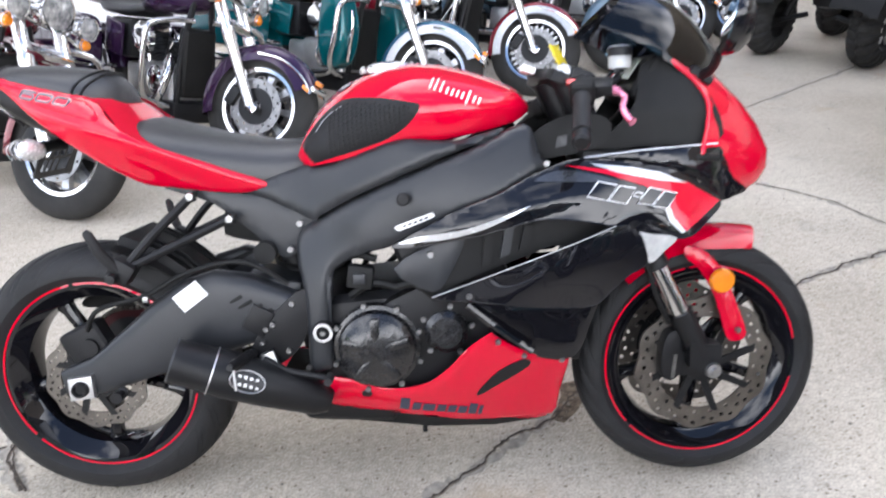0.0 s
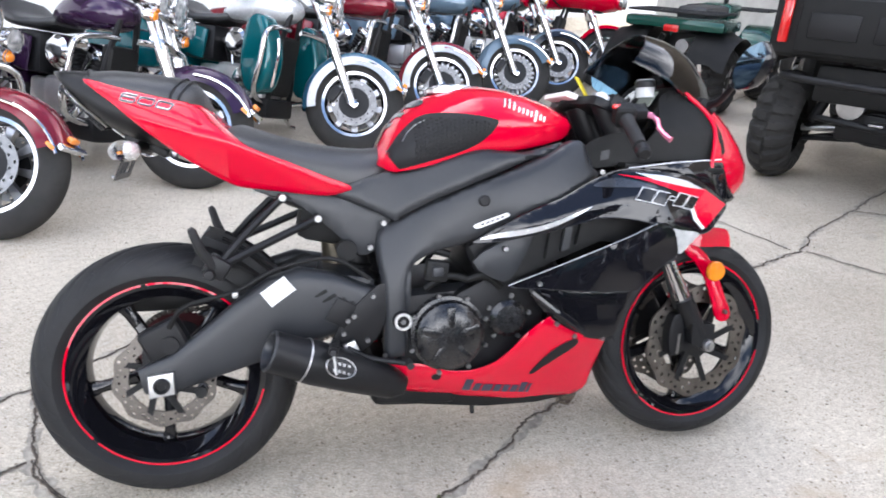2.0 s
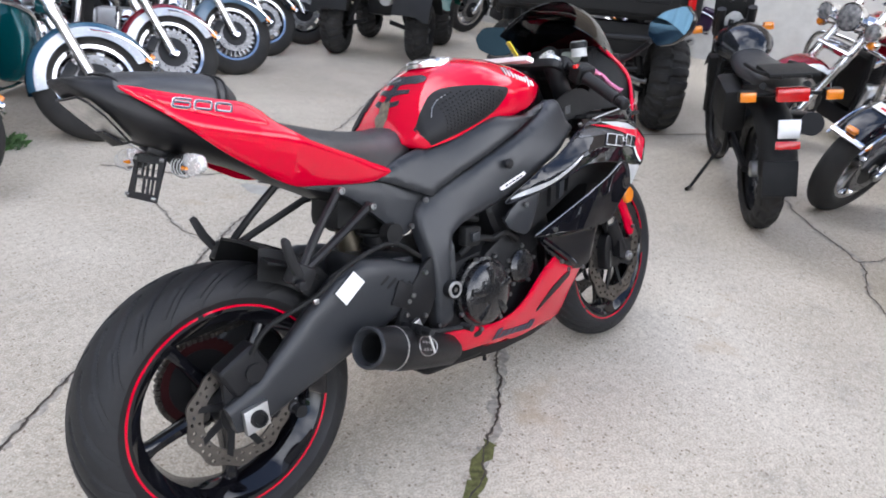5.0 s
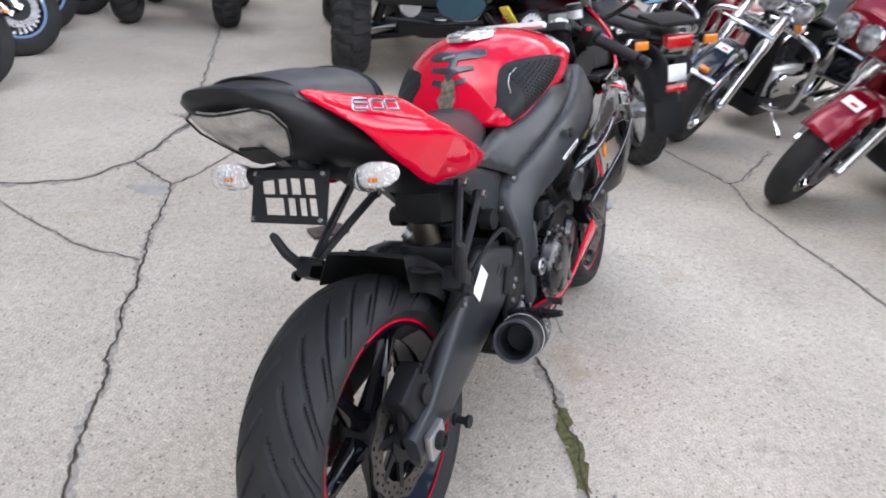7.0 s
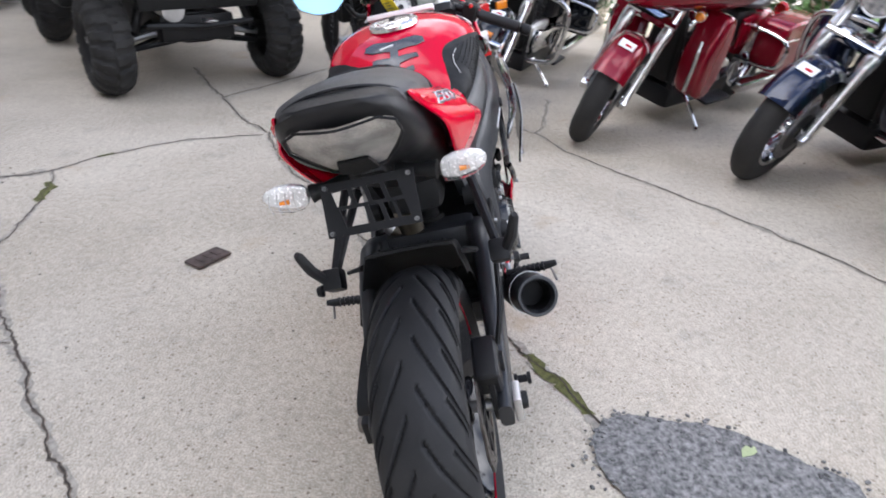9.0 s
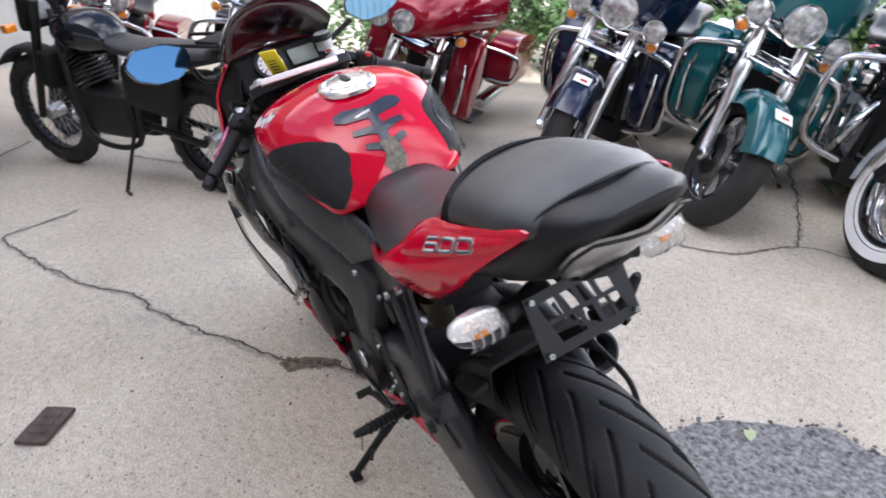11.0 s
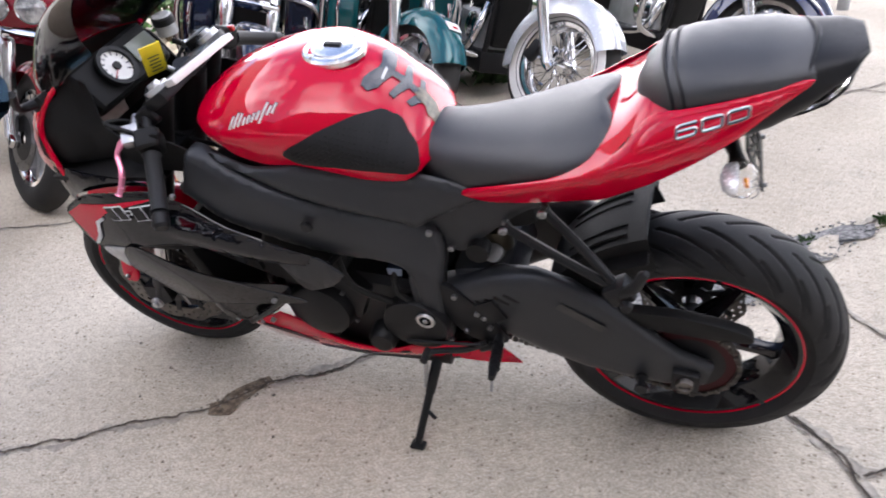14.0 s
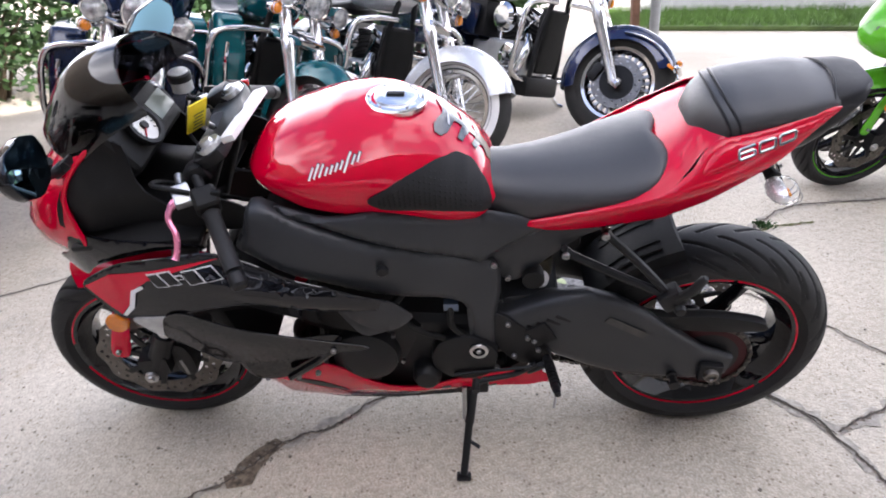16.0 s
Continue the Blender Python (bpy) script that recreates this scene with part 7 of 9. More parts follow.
        rows = [[(x0 - 0.45 * hgt * v - 0.13 * u * u, w0 * u * (1 - 0.25 * v * v), z0 + hgt * v * (1 - 0.15 * u * u)) for u in np.linspace(-1, 1, 17)] for v in np.linspace(0, 1, 8)]
        ws_ = loft(rows, closed=False)
        ret_ = bmesh.ops.extrude_face_region(ws_, geom=ws_.faces[:])
        for v in ret_["geom"]:
            if isinstance(v, bmesh.types.BMVert):
                v.co.x -= 0.004
        g = part("windshield", moved(ws_, S if head != "road" else at(0, 0, 0)), SMOKED if wind == "dark" else CLEARSCREEN, c, "tinted windshield", sharp=60)
        g.visible_shadow = False
    # bars
    for s in (-1, 1):
        bar = part("handlebar", moved(tube(curve_pts([(-0.42, s * 0.04, 1.05), (-0.42, s * 0.12, 1.13), (-0.48, s * 0.30, 1.15), (-0.60, s * 0.42, 1.10)], 6), 0.0125, 10), S), CHROME, c, "chrome handlebar")
        part("grip", moved(tube([(-0.60, s * 0.42, 1.10), (-0.70, s * 0.455, 1.075)], 0.019, 12), S), RUBBER, bar)
        part("lever", moved(tube([(-0.53, s * 0.40, 1.12), (-0.62, s * 0.45, 1.095), (-0.68, s * 0.47, 1.08)], 0.007, 8), S), CHROME, bar)
        mirror_ob = part("mirror", moved(lathe([(0.0, -0.02), (0.05, -0.015), (0.062, 0.0), (0.060, 0.006), (0.0, 0.007)], 24), S @ at(-0.50, s * 0.44, 1.27, 0, 0, 90)), CHROME, bar)
        part("mirror_stem", moved(tube([(-0.53, s * 0.40, 1.13), (-0.51, s * 0.43, 1.22)], 0.006, 8), S), CHROME, bar)
    # tank, seat, body
    rings = []
    for x, hw, lo, hi in ((-0.47, 0.05, 0.84, 0.90), (-0.52, 0.10, 0.80, 0.945), (-0.60, 0.145, 0.775, 0.975), (-0.72, 0.165, 0.765, 0.975), (-0.86, 0.150, 0.765, 0.945), (-0.97, 0.115, 0.770, 0.895), (-1.05, 0.07, 0.775, 0.845)):
        rings.append([(x, hw * (abs(math.cos(q)) ** 0.7) * (1 if math.cos(q) > 0 else -1), (lo + hi) / 2 + (hi - lo) / 2 * (abs(math.sin(q)) ** 0.8) * (1 if math.sin(q) > 0 else -1)) for q in np.linspace(0, 2 * math.pi, 25)[:-1]])
    tk = part("fuel_tank", loft(rings), tcol or col, c, "painted teardrop tank", sharp=60)
    part("tank_console", block(0.34, 0.07, 0.016, at(-0.74, 0, 0.978, 0, -4, 0), 0.007), CHROME, tk)
    part("fuel_cap", moved(lathe([(0.0, 0.018), (0.028, 0.016), (0.034, 0.0)], 20), at(-0.66, 0.0, 0.982, 90, 0, 0)), CHROME, tk)
    rings = []
    for x, hw, lo, hi in ((-0.98, 0.10, 0.76, 0.82), (-1.06, 0.15, 0.735, 0.80), (-1.20, 0.185, 0.725, 0.79), (-1.32, 0.185, 0.73, 0.82), (-1.40, 0.16, 0.76, 0.88), (-1.55, 0.155, 0.78, 0.895), (-1.72, 0.14, 0.79, 0.885), (-1.80, 0.09, 0.81, 0.86)):
        rings.append([(x, hw * (abs(math.cos(q)) ** 0.6) * (1 if math.cos(q) > 0 else -1), (lo + hi) / 2 + (hi - lo) / 2 * (abs(math.sin(q)) ** 0.7) * (1 if math.sin(q) > 0 else -1)) for q in np.linspace(0, 2 * math.pi, 25)[:-1]])
    part("seat", loft(rings), SEATVINYL, c, "black leather touring seat", sharp=60)
    rows = fender_rows(-1.62, 0.32, 0.03, 0.11, 15, 175, 0.09)
    part("rear_mudguard", loft(rows, closed=False), col, c, "painted rear mudguard", sharp=60)
    # engine
    en = part("engine", block(0.40, 0.25, 0.27, at(-0.84, 0, 0.35), 0.05, 3), ALU, c, "chrome and black V-twin engine")
    for a, x0 in ((-24, -0.755), (24, -0.905)):
        fins = [(0.0, -0.006)] + [(0.076 if k % 2 else 0.088, h + e) for k, h in enumerate(np.linspace(0.0, 0.15, 13)) for e in (-0.0055, 0.0055)] + [(0.0, 0.156)]
        part("cylinder", moved(lathe(fins, 20), at(x0, 0, 0.47, 0, -a, 0) @ at(0, 0, 0, 90, 0, 0)), SATIN, en, "finned cylinder")
        part("rocker_cover", moved(block(0.13, 0.16, 0.055, at(0, 0, 0.195), 0.02, 3), at(x0, 0, 0.47, 0, -a, 0)), CHROME, en)
        part("pushrod_tube", moved(tube([(0.03, -0.085, 0.17), (-0.01, -0.10, -0.02)], 0.011, 8), at(x0, 0, 0.47, 0, -a, 0)), CHROME, en)
    # added black mass between the wheels, darkens the ground below
    part("sump", block(0.72, 0.30, 0.13, at(-0.92, 0, 0.215), 0.03), SATIN, en, "black block added under the engine to deepen the shade")
    part("oil_tank", block(0.26, 0.28, 0.24, at(-1.18, 0, 0.60), 0.04), SATIN, en)
    part("air_cleaner", moved(lathe([(0.0, -0.055), (0.07, -0.05), (0.092, -0.03), (0.095, 0.0), (0.06, 0.02)], 32), at(-0.82, -0.165, 0.62)), CHROME, en, "round chrome air cleaner")
    part("cam_cover", moved(lathe([(0.0, -0.03), (0.06, -0.028), (0.085, -0.015), (0.09, 0.02)], 32), at(-0.80, -0.12, 0.38)), CHROME, en)
    part("primary_cover", moved(prism(smooth2([(-0.70, 0.28), (-0.66, 0.36), (-0.72, 0.44), (-0.92, 0.43), (-1.12, 0.42), (-1.17, 0.34), (-1.10, 0.27), (-0.90, 0.28)], 4), 0.10, 0.165, 0.02, 3), at(0, 0, 0)), CHROME, en, "chrome primary cover")
    part("gearbox", block(0.22, 0.18, 0.20, at(-1.10, 0, 0.36), 0.03), ALU, en)
    ex = part("exhaust_pipe", tube(curve_pts([(-0.66, -0.10, 0.52), (-0.60, -0.17, 0.42), (-0.68, -0.20, 0.28), (-1.0, -0.21, 0.24), (-1.30, -0.22, 0.245)], 6), 0.026, 12), CHROME, c, "chrome exhaust pipe")
    for s in (-1, 1):
        part("silencer", tube([(-1.22, s * 0.235, 0.245), (-1.26, s * 0.235, 0.247), (-1.95, s * 0.25, 0.27), (-2.0, s * 0.25, 0.272)], [0.028, 0.048, 0.050, 0.042], 18), CHROME, ex, "long chrome silencer")
    for s in (-1, 1):
        part("down_tube", tube(curve_pts([(-0.50, s * 0.05, 0.86), (-0.56, s * 0.10, 0.55), (-0.60, s * 0.12, 0.24), (-0.80, s * 0.12, 0.18), (-1.25, s * 0.12, 0.20)], 6), 0.018, 8), SATIN, c, "black frame tube")
    part("frame_cover", block(0.09, 0.20, 0.40, at(-0.575, 0, 0.50, 0, 8, 0), 0.035, 3), PLASTIC, c, "black cover on the front frame tubes")
    for s in (-1, 1):
        part("floorboard", block(0.30, 0.10, 0.018, at(-0.80, s * 0.30, 0.27, -4 * s, 0, 0), 0.006), SATIN, c)
        part("side_cover", block(0.20, 0.02, 0.20, at(-1.20, s * 0.165, 0.60, 0, 10, 0), 0.01), col, c)
        if guards:
            part("engine_guard", tube(curve_pts([(-0.50, s * 0.06, 0.74), (-0.47, s * 0.22, 0.735), (-0.45, s * 0.36, 0.69), (-0.46, s * 0.385, 0.52), (-0.52, s * 0.35, 0.32), (-0.60, s * 0.14, 0.24)], 7), 0.0165, 12), CHROME, c, "chrome engine guard loop")
        if lowers:
            part("lower_fairing", prism(smooth2([(-0.47, 0.34), (-0.42, 0.55), (-0.50, 0.78), (-0.62, 0.76), (-0.66, 0.50), (-0.60, 0.32)], 4), s * 0.27 - 0.085, s * 0.27 + 0.085, 0.045, 4), col, c, "painted leg fairing")
            part("leg_bar", tube(curve_pts([(-0.40, s * 0.30, 0.66), (-0.385, s * 0.31, 0.55), (-0.43, s * 0.29, 0.36)], 5), 0.011, 10), CHROME, c, "upright chrome bar")
        if bags:
            bag = part("saddlebag", prism(smooth2([(-1.28, 0.42), (-1.26, 0.62), (-1.32, 0.70), (-1.60, 0.72), (-1.92, 0.68), (-1.98, 0.60), (-1.94, 0.46), (-1.85, 0.38), (-1.40, 0.37)], 4), s * 0.30 - 0.095, s * 0.30 + 0.095, 0.03, 3), col, c, "painted hard saddlebag")
            part("bag_lid_seam", tube([(-1.27, s * 0.398, 0.60), (-1.60, s * 0.399, 0.61), (-1.95, s * 0.398, 0.58)], 0.005, 6), CHROME, bag)
            part("bag_guard", tube(curve_pts([(-1.24, s * 0.14, 0.42), (-1.25, s * 0.40, 0.44), (-1.25, s * 0.41, 0.60), (-1.24, s * 0.16, 0.63)], 6), 0.012, 8), CHROME, bag)
    part("tail_light", moved(lathe([(0.0, -0.03), (0.04, -0.025), (0.05, 0.0), (0.04, 0.03)], 20), at(-1.99, 0, 0.62, 0, 0, -90)), REDLENS, c)
    part("side_stand", tube([(-0.72, 0.16, 0.24), (-0.70, 0.33, 0.09)], 0.013, 8), CHROME, c, "side stand")
    part("jiffy_foot", tube([(-0.70, 0.33, 0.09), (-0.66, 0.345, 0.085)], 0.013, 8), CHROME, c)
    return c


def spot(x, y, heading):
    return at(x, y, 0, 0, 0, heading)


# the row along the far side of the red bike, bars turned to the left
cruiser("dark maroon touring motorcycle with cast wheels and chrome lamps", spot(-1.00, 1.73, -46), MAROON, style="nine", steer=29)
cruiser("dark purple touring motorcycle with wire wheels and saddlebags", spot(-0.22, 2.36, -41), PURPLE, style="nine", steer=28)
cruiser("teal and silver touring motorcycle with cast wheels", spot(0.74, 2.99, -38), TEAL, SILVERPAINT, style="nine", steer=27, lowers=True, fcol=STEELBLUE, tcol=SILVERPAINT)
cruiser("maroon and silver touring motorcycle with many-spoked wheels", spot(1.50, 3.68, -37), MAROON, SILVERPAINT, style="multi", steer=26)
cruiser("steel blue touring motorcycle with many-spoked wheels", spot(2.31, 4.30, -37), BLUEGREY, style="multi", steer=26)
cruiser("dark grey-blue touring motorcycle with cast wheels", spot(2.98, 4.95, -38), BLUEGREY, INK, style="nine", steer=26)
cruiser("bright red sports tourer with a full fairing", spot(3.72, 5.40, -40), RED, style="nine", head="road", trim=False, fender="short", guards=False, steer=20)

# the row that faces it from the other side
cruiser("silver and red cruiser with chrome headlight", spot(4.70, 0.75, 159), CANDY, SILVERPAINT, style="wire", fender="mid")
cruiser("black touring motorcycle with a stock sticker on its mudguard", spot(3.57, -0.07, 157), INK, style="nine", head="bare", wind="dark", sticker=True, fender="mid", bags=True, steer=10)
cruiser("candy red touring motorcycle with twin headlights and leg fairings", spot(2.85, -0.71, 132), CANDY, style="nine", head="road", sticker=True, trim=False, lowers=True, fender="mid", guards=False, steer=24)
cruiser("dark blue-black touring motorcycle with a bat-wing fairing", spot(2.27, -1.49, 115), NAVYP, INK, style="wire", head="bat", sticker=True, trim=False, fender="mid", steer=17, lowers=True)
cruiser("teal touring motorcycle with a bat-wing fairing and stock sticker", spot(1.49, -1.80, 122), TEAL, style="nine", head="bat", sticker=True, trim=False, fender="deep", steer=28, lean=14, lowers=True)
cruiser("silver and black cruiser with wire wheels and white sidewalls", spot(0.74, -2.00, 128), SILVERPAINT, style="wire", whitewall=True, head="bare", bags=False, trim=False, fender="deep", front_disc=False, steer=28)
cruiser("dark blue touring motorcycle with chrome engine and saddlebags", spot(-0.23, -2.45, 130), NAVYP, BLUEP, style="multi", steer=28)

# more machines parked farther back by the building
cruiser("black touring motorcycle parked by the building wall", spot(6.4, 5.6, 176), INK, style="nine")
cruiser("dark blue touring motorcycle parked by the building wall", spot(6.6, 4.5, 178), NAVYP, style="multi")
cruiser("dark purple cruiser parked by the building wall", spot(6.7, 3.4, 180), PURPLE, style="wire")


# ---- off-road vehicles ----
def lug_groove(turn, u):
    """Deep blocks set in staggered bars."""
    a = abs(u)
    f = (turn * 20 + (0.5 if u > 0 else 0) + 0.35 * a) % 1
    return f < 0.42 or 0.44 < a < 0.50


def fat_wheel(parent, m, R, w, side, dish=True):
    P = m
    rim = R * 0.52
    part("tyre", moved(tyre_mesh(R, w, rim, 160, lug_groove, 24, 0.020), P), DUSTY, parent, "deep-lugged off-road tyre", sharp=40)
    y = side * w * 0.30
    prof = [(rim + 0.004, y + side * 0.03), (rim - 0.012, y + side * 0.02), (rim - 0.03, y - side * 0.02), (rim * 0.55, y - side * 0.01), (rim * 0.35, y + side * 0.01), (0.0, y + side * 0.012)]
    r = part("rim", moved(lathe(prof, 36), P), SATIN, parent, "dark steel rim")
    for k in range(6):
        a = k * math.pi / 3
        part("rim_rib", moved(block(rim * 0.55, 0.014, 0.035, at(rim * 0.62, 0, 0), 0.006), P @ at(0, y, 0) @ Matrix.Rotation(a, 4, "Y")), ALU, r)


def utility_vehicle(m):
    u = thing("utility_vehicle", "black side-by-side utility vehicle with deep-lugged tyres", "utility vehicle", m)
    for x in (0.0, 2.25):
        for s in (-1, 1):
            fat_wheel(u, at(x, s * 0.58, 0.345), 0.345, 0.27, s)
            for z0, z1 in ((0.36, 0.48), (0.28, 0.34)):
                part("suspension_arm", tube([(x - 0.10, s * 0.15, z1), (x, s * 0.44, z0)], 0.018, 8), SATIN, u)
                part("suspension_arm", tube([(x + 0.14, s * 0.15, z1), (x, s * 0.44, z0)], 0.018, 8), SATIN, u)
            part("damper", tube([(x - 0.04, s * 0.40, 0.40), (x - 0.06, s * 0.27, 0.80)], 0.032, 12), SATIN, u)
            part("drive_shaft", tube([(x, s * 0.10, 0.40), (x, s * 0.46, 0.345)], 0.022, 8), STEEL, u)
    part("chassis", block(2.5, 0.50, 0.18, at(1.1, 0, 0.42), 0.03), SATIN, u)
    part("differential", block(0.26, 0.24, 0.22, at(0.0, 0, 0.42), 0.05), SATIN, u)
    part("skid_bar", tube([(-0.22, -0.35, 0.46), (-0.30, 0, 0.45), (-0.22, 0.35, 0.46)], 0.02, 8), SATIN, u)
    part("exhaust", tube([(-0.24, 0.18, 0.55), (-0.02, 0.18, 0.56)], 0.075, 18), STEEL, u)
    bed = part("cargo_bed", block(1.05, 1.36, 0.36, at(0.15, 0, 0.98), 0.05, 3), PLASTIC, u, "black plastic cargo bed")
    part("tailgate", block(0.035, 1.06, 0.30, at(-0.395, 0, 0.99), 0.02), PLASTIC, bed)
    for k in range(3):
        part("tailgate_rib", block(0.02, 0.26, 0.14, at(-0.414, -0.34 + 0.34 * k, 0.99), 0.012), SATIN, bed)
    for s in (-1, 1):
        part("tail_light", block(0.04, 0.055, 0.24, at(-0.395, s * 0.60, 1.00), 0.014), REDLENS, bed, "upright red tail light")
        part("mud_flap", block(0.50, 0.05, 0.10, at(0.0, s * 0.66, 0.80), 0.02), PLASTIC, bed)
        part("cab_side", block(0.90, 0.10, 0.55, at(1.15, s * 0.66, 0.75), 0.05), PLASTIC, u)
        part("front_mudguard", block(0.85, 0.34, 0.16, at(2.15, s * 0.56, 0.82), 0.06), PLASTIC, u)
        part("cage_post", tube(curve_pts([(0.62, s * 0.66, 0.95), (0.66, s * 0.62, 1.55), (0.78, s * 0.56, 1.90), (1.60, s * 0.56, 1.92), (2.15, s * 0.62, 1.10)], 6), 0.025, 10), SATIN, u)
        part("seat_back", block(0.14, 0.50, 0.60, at(0.75, s * 0.30, 1.10, 0, -12, 0), 0.05), SEATVINYL, u)
    part("hood", block(0.70, 1.05, 0.26, at(2.20, 0, 0.98, 0, 8, 0), 0.08), PLASTIC, u)
    part("rear_bumper", tube(curve_pts([(-0.30, -0.55, 0.70), (-0.44, -0.50, 0.70), (-0.46, 0.0, 0.69), (-0.44, 0.50, 0.70), (-0.30, 0.55, 0.70)], 6), 0.022, 10), SATIN, u)
    part("rear_panel", block(0.10, 0.80, 0.22, at(-0.20, 0, 0.66), 0.03), PLASTIC, u)
    part("hitch_plate", block(0.10, 0.07, 0.012, at(-0.40, 0, 0.50), 0.002), STEEL, u)
    part("roof", block(1.05, 1.18, 0.05, at(1.2, 0, 1.95), 0.02), PLASTIC, u)
    return u


def quad(m):
    q = thing("quad_bike", "dark green quad bike with black racks and lugged tyres", "quad bike", m)
    GRN = paint("dark_green_plastic", (0.008, 0.06, 0.045))
    for x in (0.0, 1.25):
        for s in (-1, 1):
            fat_wheel(q, at(x, s * 0.43, 0.30), 0.30, 0.23, s)
            part("suspension_arm", tube([(x, s * 0.12, 0.36), (x, s * 0.34, 0.30)], 0.022, 8), SATIN, q)
            rows = []
            for a in np.linspace(20, 160, 14):
                t = radians(a)
                rows.append([(x + 0.42 * math.cos(t), s * yy, 0.34 + 0.40 * math.sin(t) - 0.05 * (yy > 0.5)) for yy in (0.22, 0.32, 0.44, 0.54, 0.58)])
            part("mudguard", loft(rows, closed=False), GRN if x > 1 else PLASTIC, q, "plastic mudguard")
            part("damper", tube([(x, s * 0.30, 0.34), (x + 0.02, s * 0.18, 0.66)], 0.03, 10), SATIN, q)
    part("body", block(1.1, 0.30, 0.30, at(0.6, 0, 0.55), 0.08), SATIN, q)
    part("rear_deck", block(0.46, 0.94, 0.10, at(-0.02, 0, 0.78), 0.04), GRN, q)
    part("tail_light", block(0.03, 0.14, 0.06, at(-0.26, 0, 0.74), 0.012), REDLENS, q)
    part("seat", block(0.62, 0.30, 0.12, at(0.45, 0, 0.86), 0.05), SEATVINYL, q)
    part("tank", block(0.34, 0.34, 0.16, at(0.90, 0, 0.86), 0.06), GRN, q)
    part("exhaust", tube([(-0.30, -0.14, 0.60), (0.10, -0.14, 0.60)], 0.06, 18), STEEL, q)
    for x0, x1 in ((-0.30, 0.16), (1.08, 1.52)):
        rack = part("rack", tube([(x0, -0.42, 0.88), (x1, -0.42, 0.88), (x1, 0.42, 0.88), (x0, 0.42, 0.88)], 0.011, 8, closed=True), SATIN, q, "black tubular rack")
        for x in np.linspace(x0, x1, 5)[1:-1]:
            part("rack_bar", tube([(x, -0.42, 0.88), (x, 0.42, 0.88)], 0.010, 8), SATIN, rack)
        for y in (-0.14, 0.14):
            part("rack_bar", tube([(x0, y, 0.88), (x1, y, 0.88)], 0.010, 8), SATIN, rack)
    part("handlebar", tube(curve_pts([(0.92, -0.38, 1.06), (1.0, -0.15, 1.08), (1.0, 0.15, 1.08), (0.92, 0.38, 1.06)], 5), 0.012, 8), SATIN, q)
    part("steering_post", tube([(1.1, 0, 0.7), (0.99, 0, 1.08)], 0.025, 8), SATIN, q)
    return q


def dual_sport(m):
    """A small black trail bike; its rear tyre stands at the origin."""
    b = thing("trail_motorcycle", "small black trail motorcycle with knobbly tyres and red tail light", "motorcycle", m)
    for x, R, w in ((0.0, 0.30, 0.125), (1.22, 0.33, 0.09)):
        P = at(x, 0, R)
        part("tyre", moved(tyre_mesh(R, w, R - 0.09, 150, lug_groove, 18, 0.010), P), DUSTY, b, "knobbly tyre", sharp=40)
        rm = part("rim", moved(lathe([(R - 0.088, -0.03), (R - 0.105, -0.02), (R - 0.105, 0.02), (R - 0.088, 0.03), (R - 0.095, 0)], 48, closed=True), P), SATIN, b)
        for k in range(32):
            a = 2 * math.pi * k / 32
            part("wire_spoke", moved(tube([(0.03 * math.cos(a + (0.6 if k % 2 else -0.6)), 0.03 * (1 if k % 4 < 2 else -1), 0.03 * math.sin(a + (0.6 if k % 2 else -0.6))), ((R - 0.104) * math.cos(a), 0, (R - 0.104) * math.sin(a))], 0.0018, 4), P), STEEL, rm)
        part("hub", moved(lathe([(0.0, -0.05), (0.04, -0.05), (0.04, 0.05), (0.0, 0.05)], 20), P), ALU, rm)
    rows = fender_rows(0.0, 0.30, 0.055, 0.085, 70, 168, 0.05, 16)
    part("rear_mudguard", loft(rows, closed=False), PLASTIC, b, "black rear mudguard with a flap", sharp=60)
    part("mud_flap", block(0.012, 0.15, 0.16, at(-0.345, 0, 0.36, 0, 14, 0), 0.004), PLASTIC, b)
    rows = fender_rows(1.22, 0.33, 0.06, 0.07, 40, 130, 0.03, 14)
    part("front_mudguard", loft(rows, closed=False), PLASTIC, b, "black front mudguard", sharp=60)
    part("engine", block(0.34, 0.22, 0.26, at(0.62, 0, 0.40), 0.06, 3), SATIN, b)
    for k in range(8):
        part("cylinder_fin", block(0.15, 0.16, 0.012, at(0.74 + 0.03 * k * 0.4, 0, 0.54 + 0.02 * k, 0, 25, 0), 0.004), SATIN, b)
    for s in (-1, 1):
        part("swingarm", tube([(0.0, s * 0.075, 0.30), (0.48, s * 0.07, 0.38)], 0.02, 8), SATIN, b)
    part("silencer", tube([(-0.12, -0.17, 0.55), (0.34, -0.15, 0.46)], 0.055, 16), SATIN, b)
    part("side_case", block(0.30, 0.12, 0.22, at(0.18, 0.14, 0.60, 0, -8, 0), 0.04), PLASTIC, b, "black side panel")
    rings = []
    for x, hw, lo, hi in ((-0.32, 0.06, 0.73, 0.77), (-0.15, 0.11, 0.72, 0.79), (0.15, 0.13, 0.71, 0.79), (0.40, 0.11, 0.71, 0.79), (0.55, 0.08, 0.73, 0.82)):
        rings.append([(x, hw * math.cos(q), (lo + hi) / 2 + (hi - lo) / 2 * math.sin(q)) for q in np.linspace(0, 2 * math.pi, 19)[:-1]])
    part("seat", loft(rings), SEATVINYL, b, sharp=60)
    rings = []
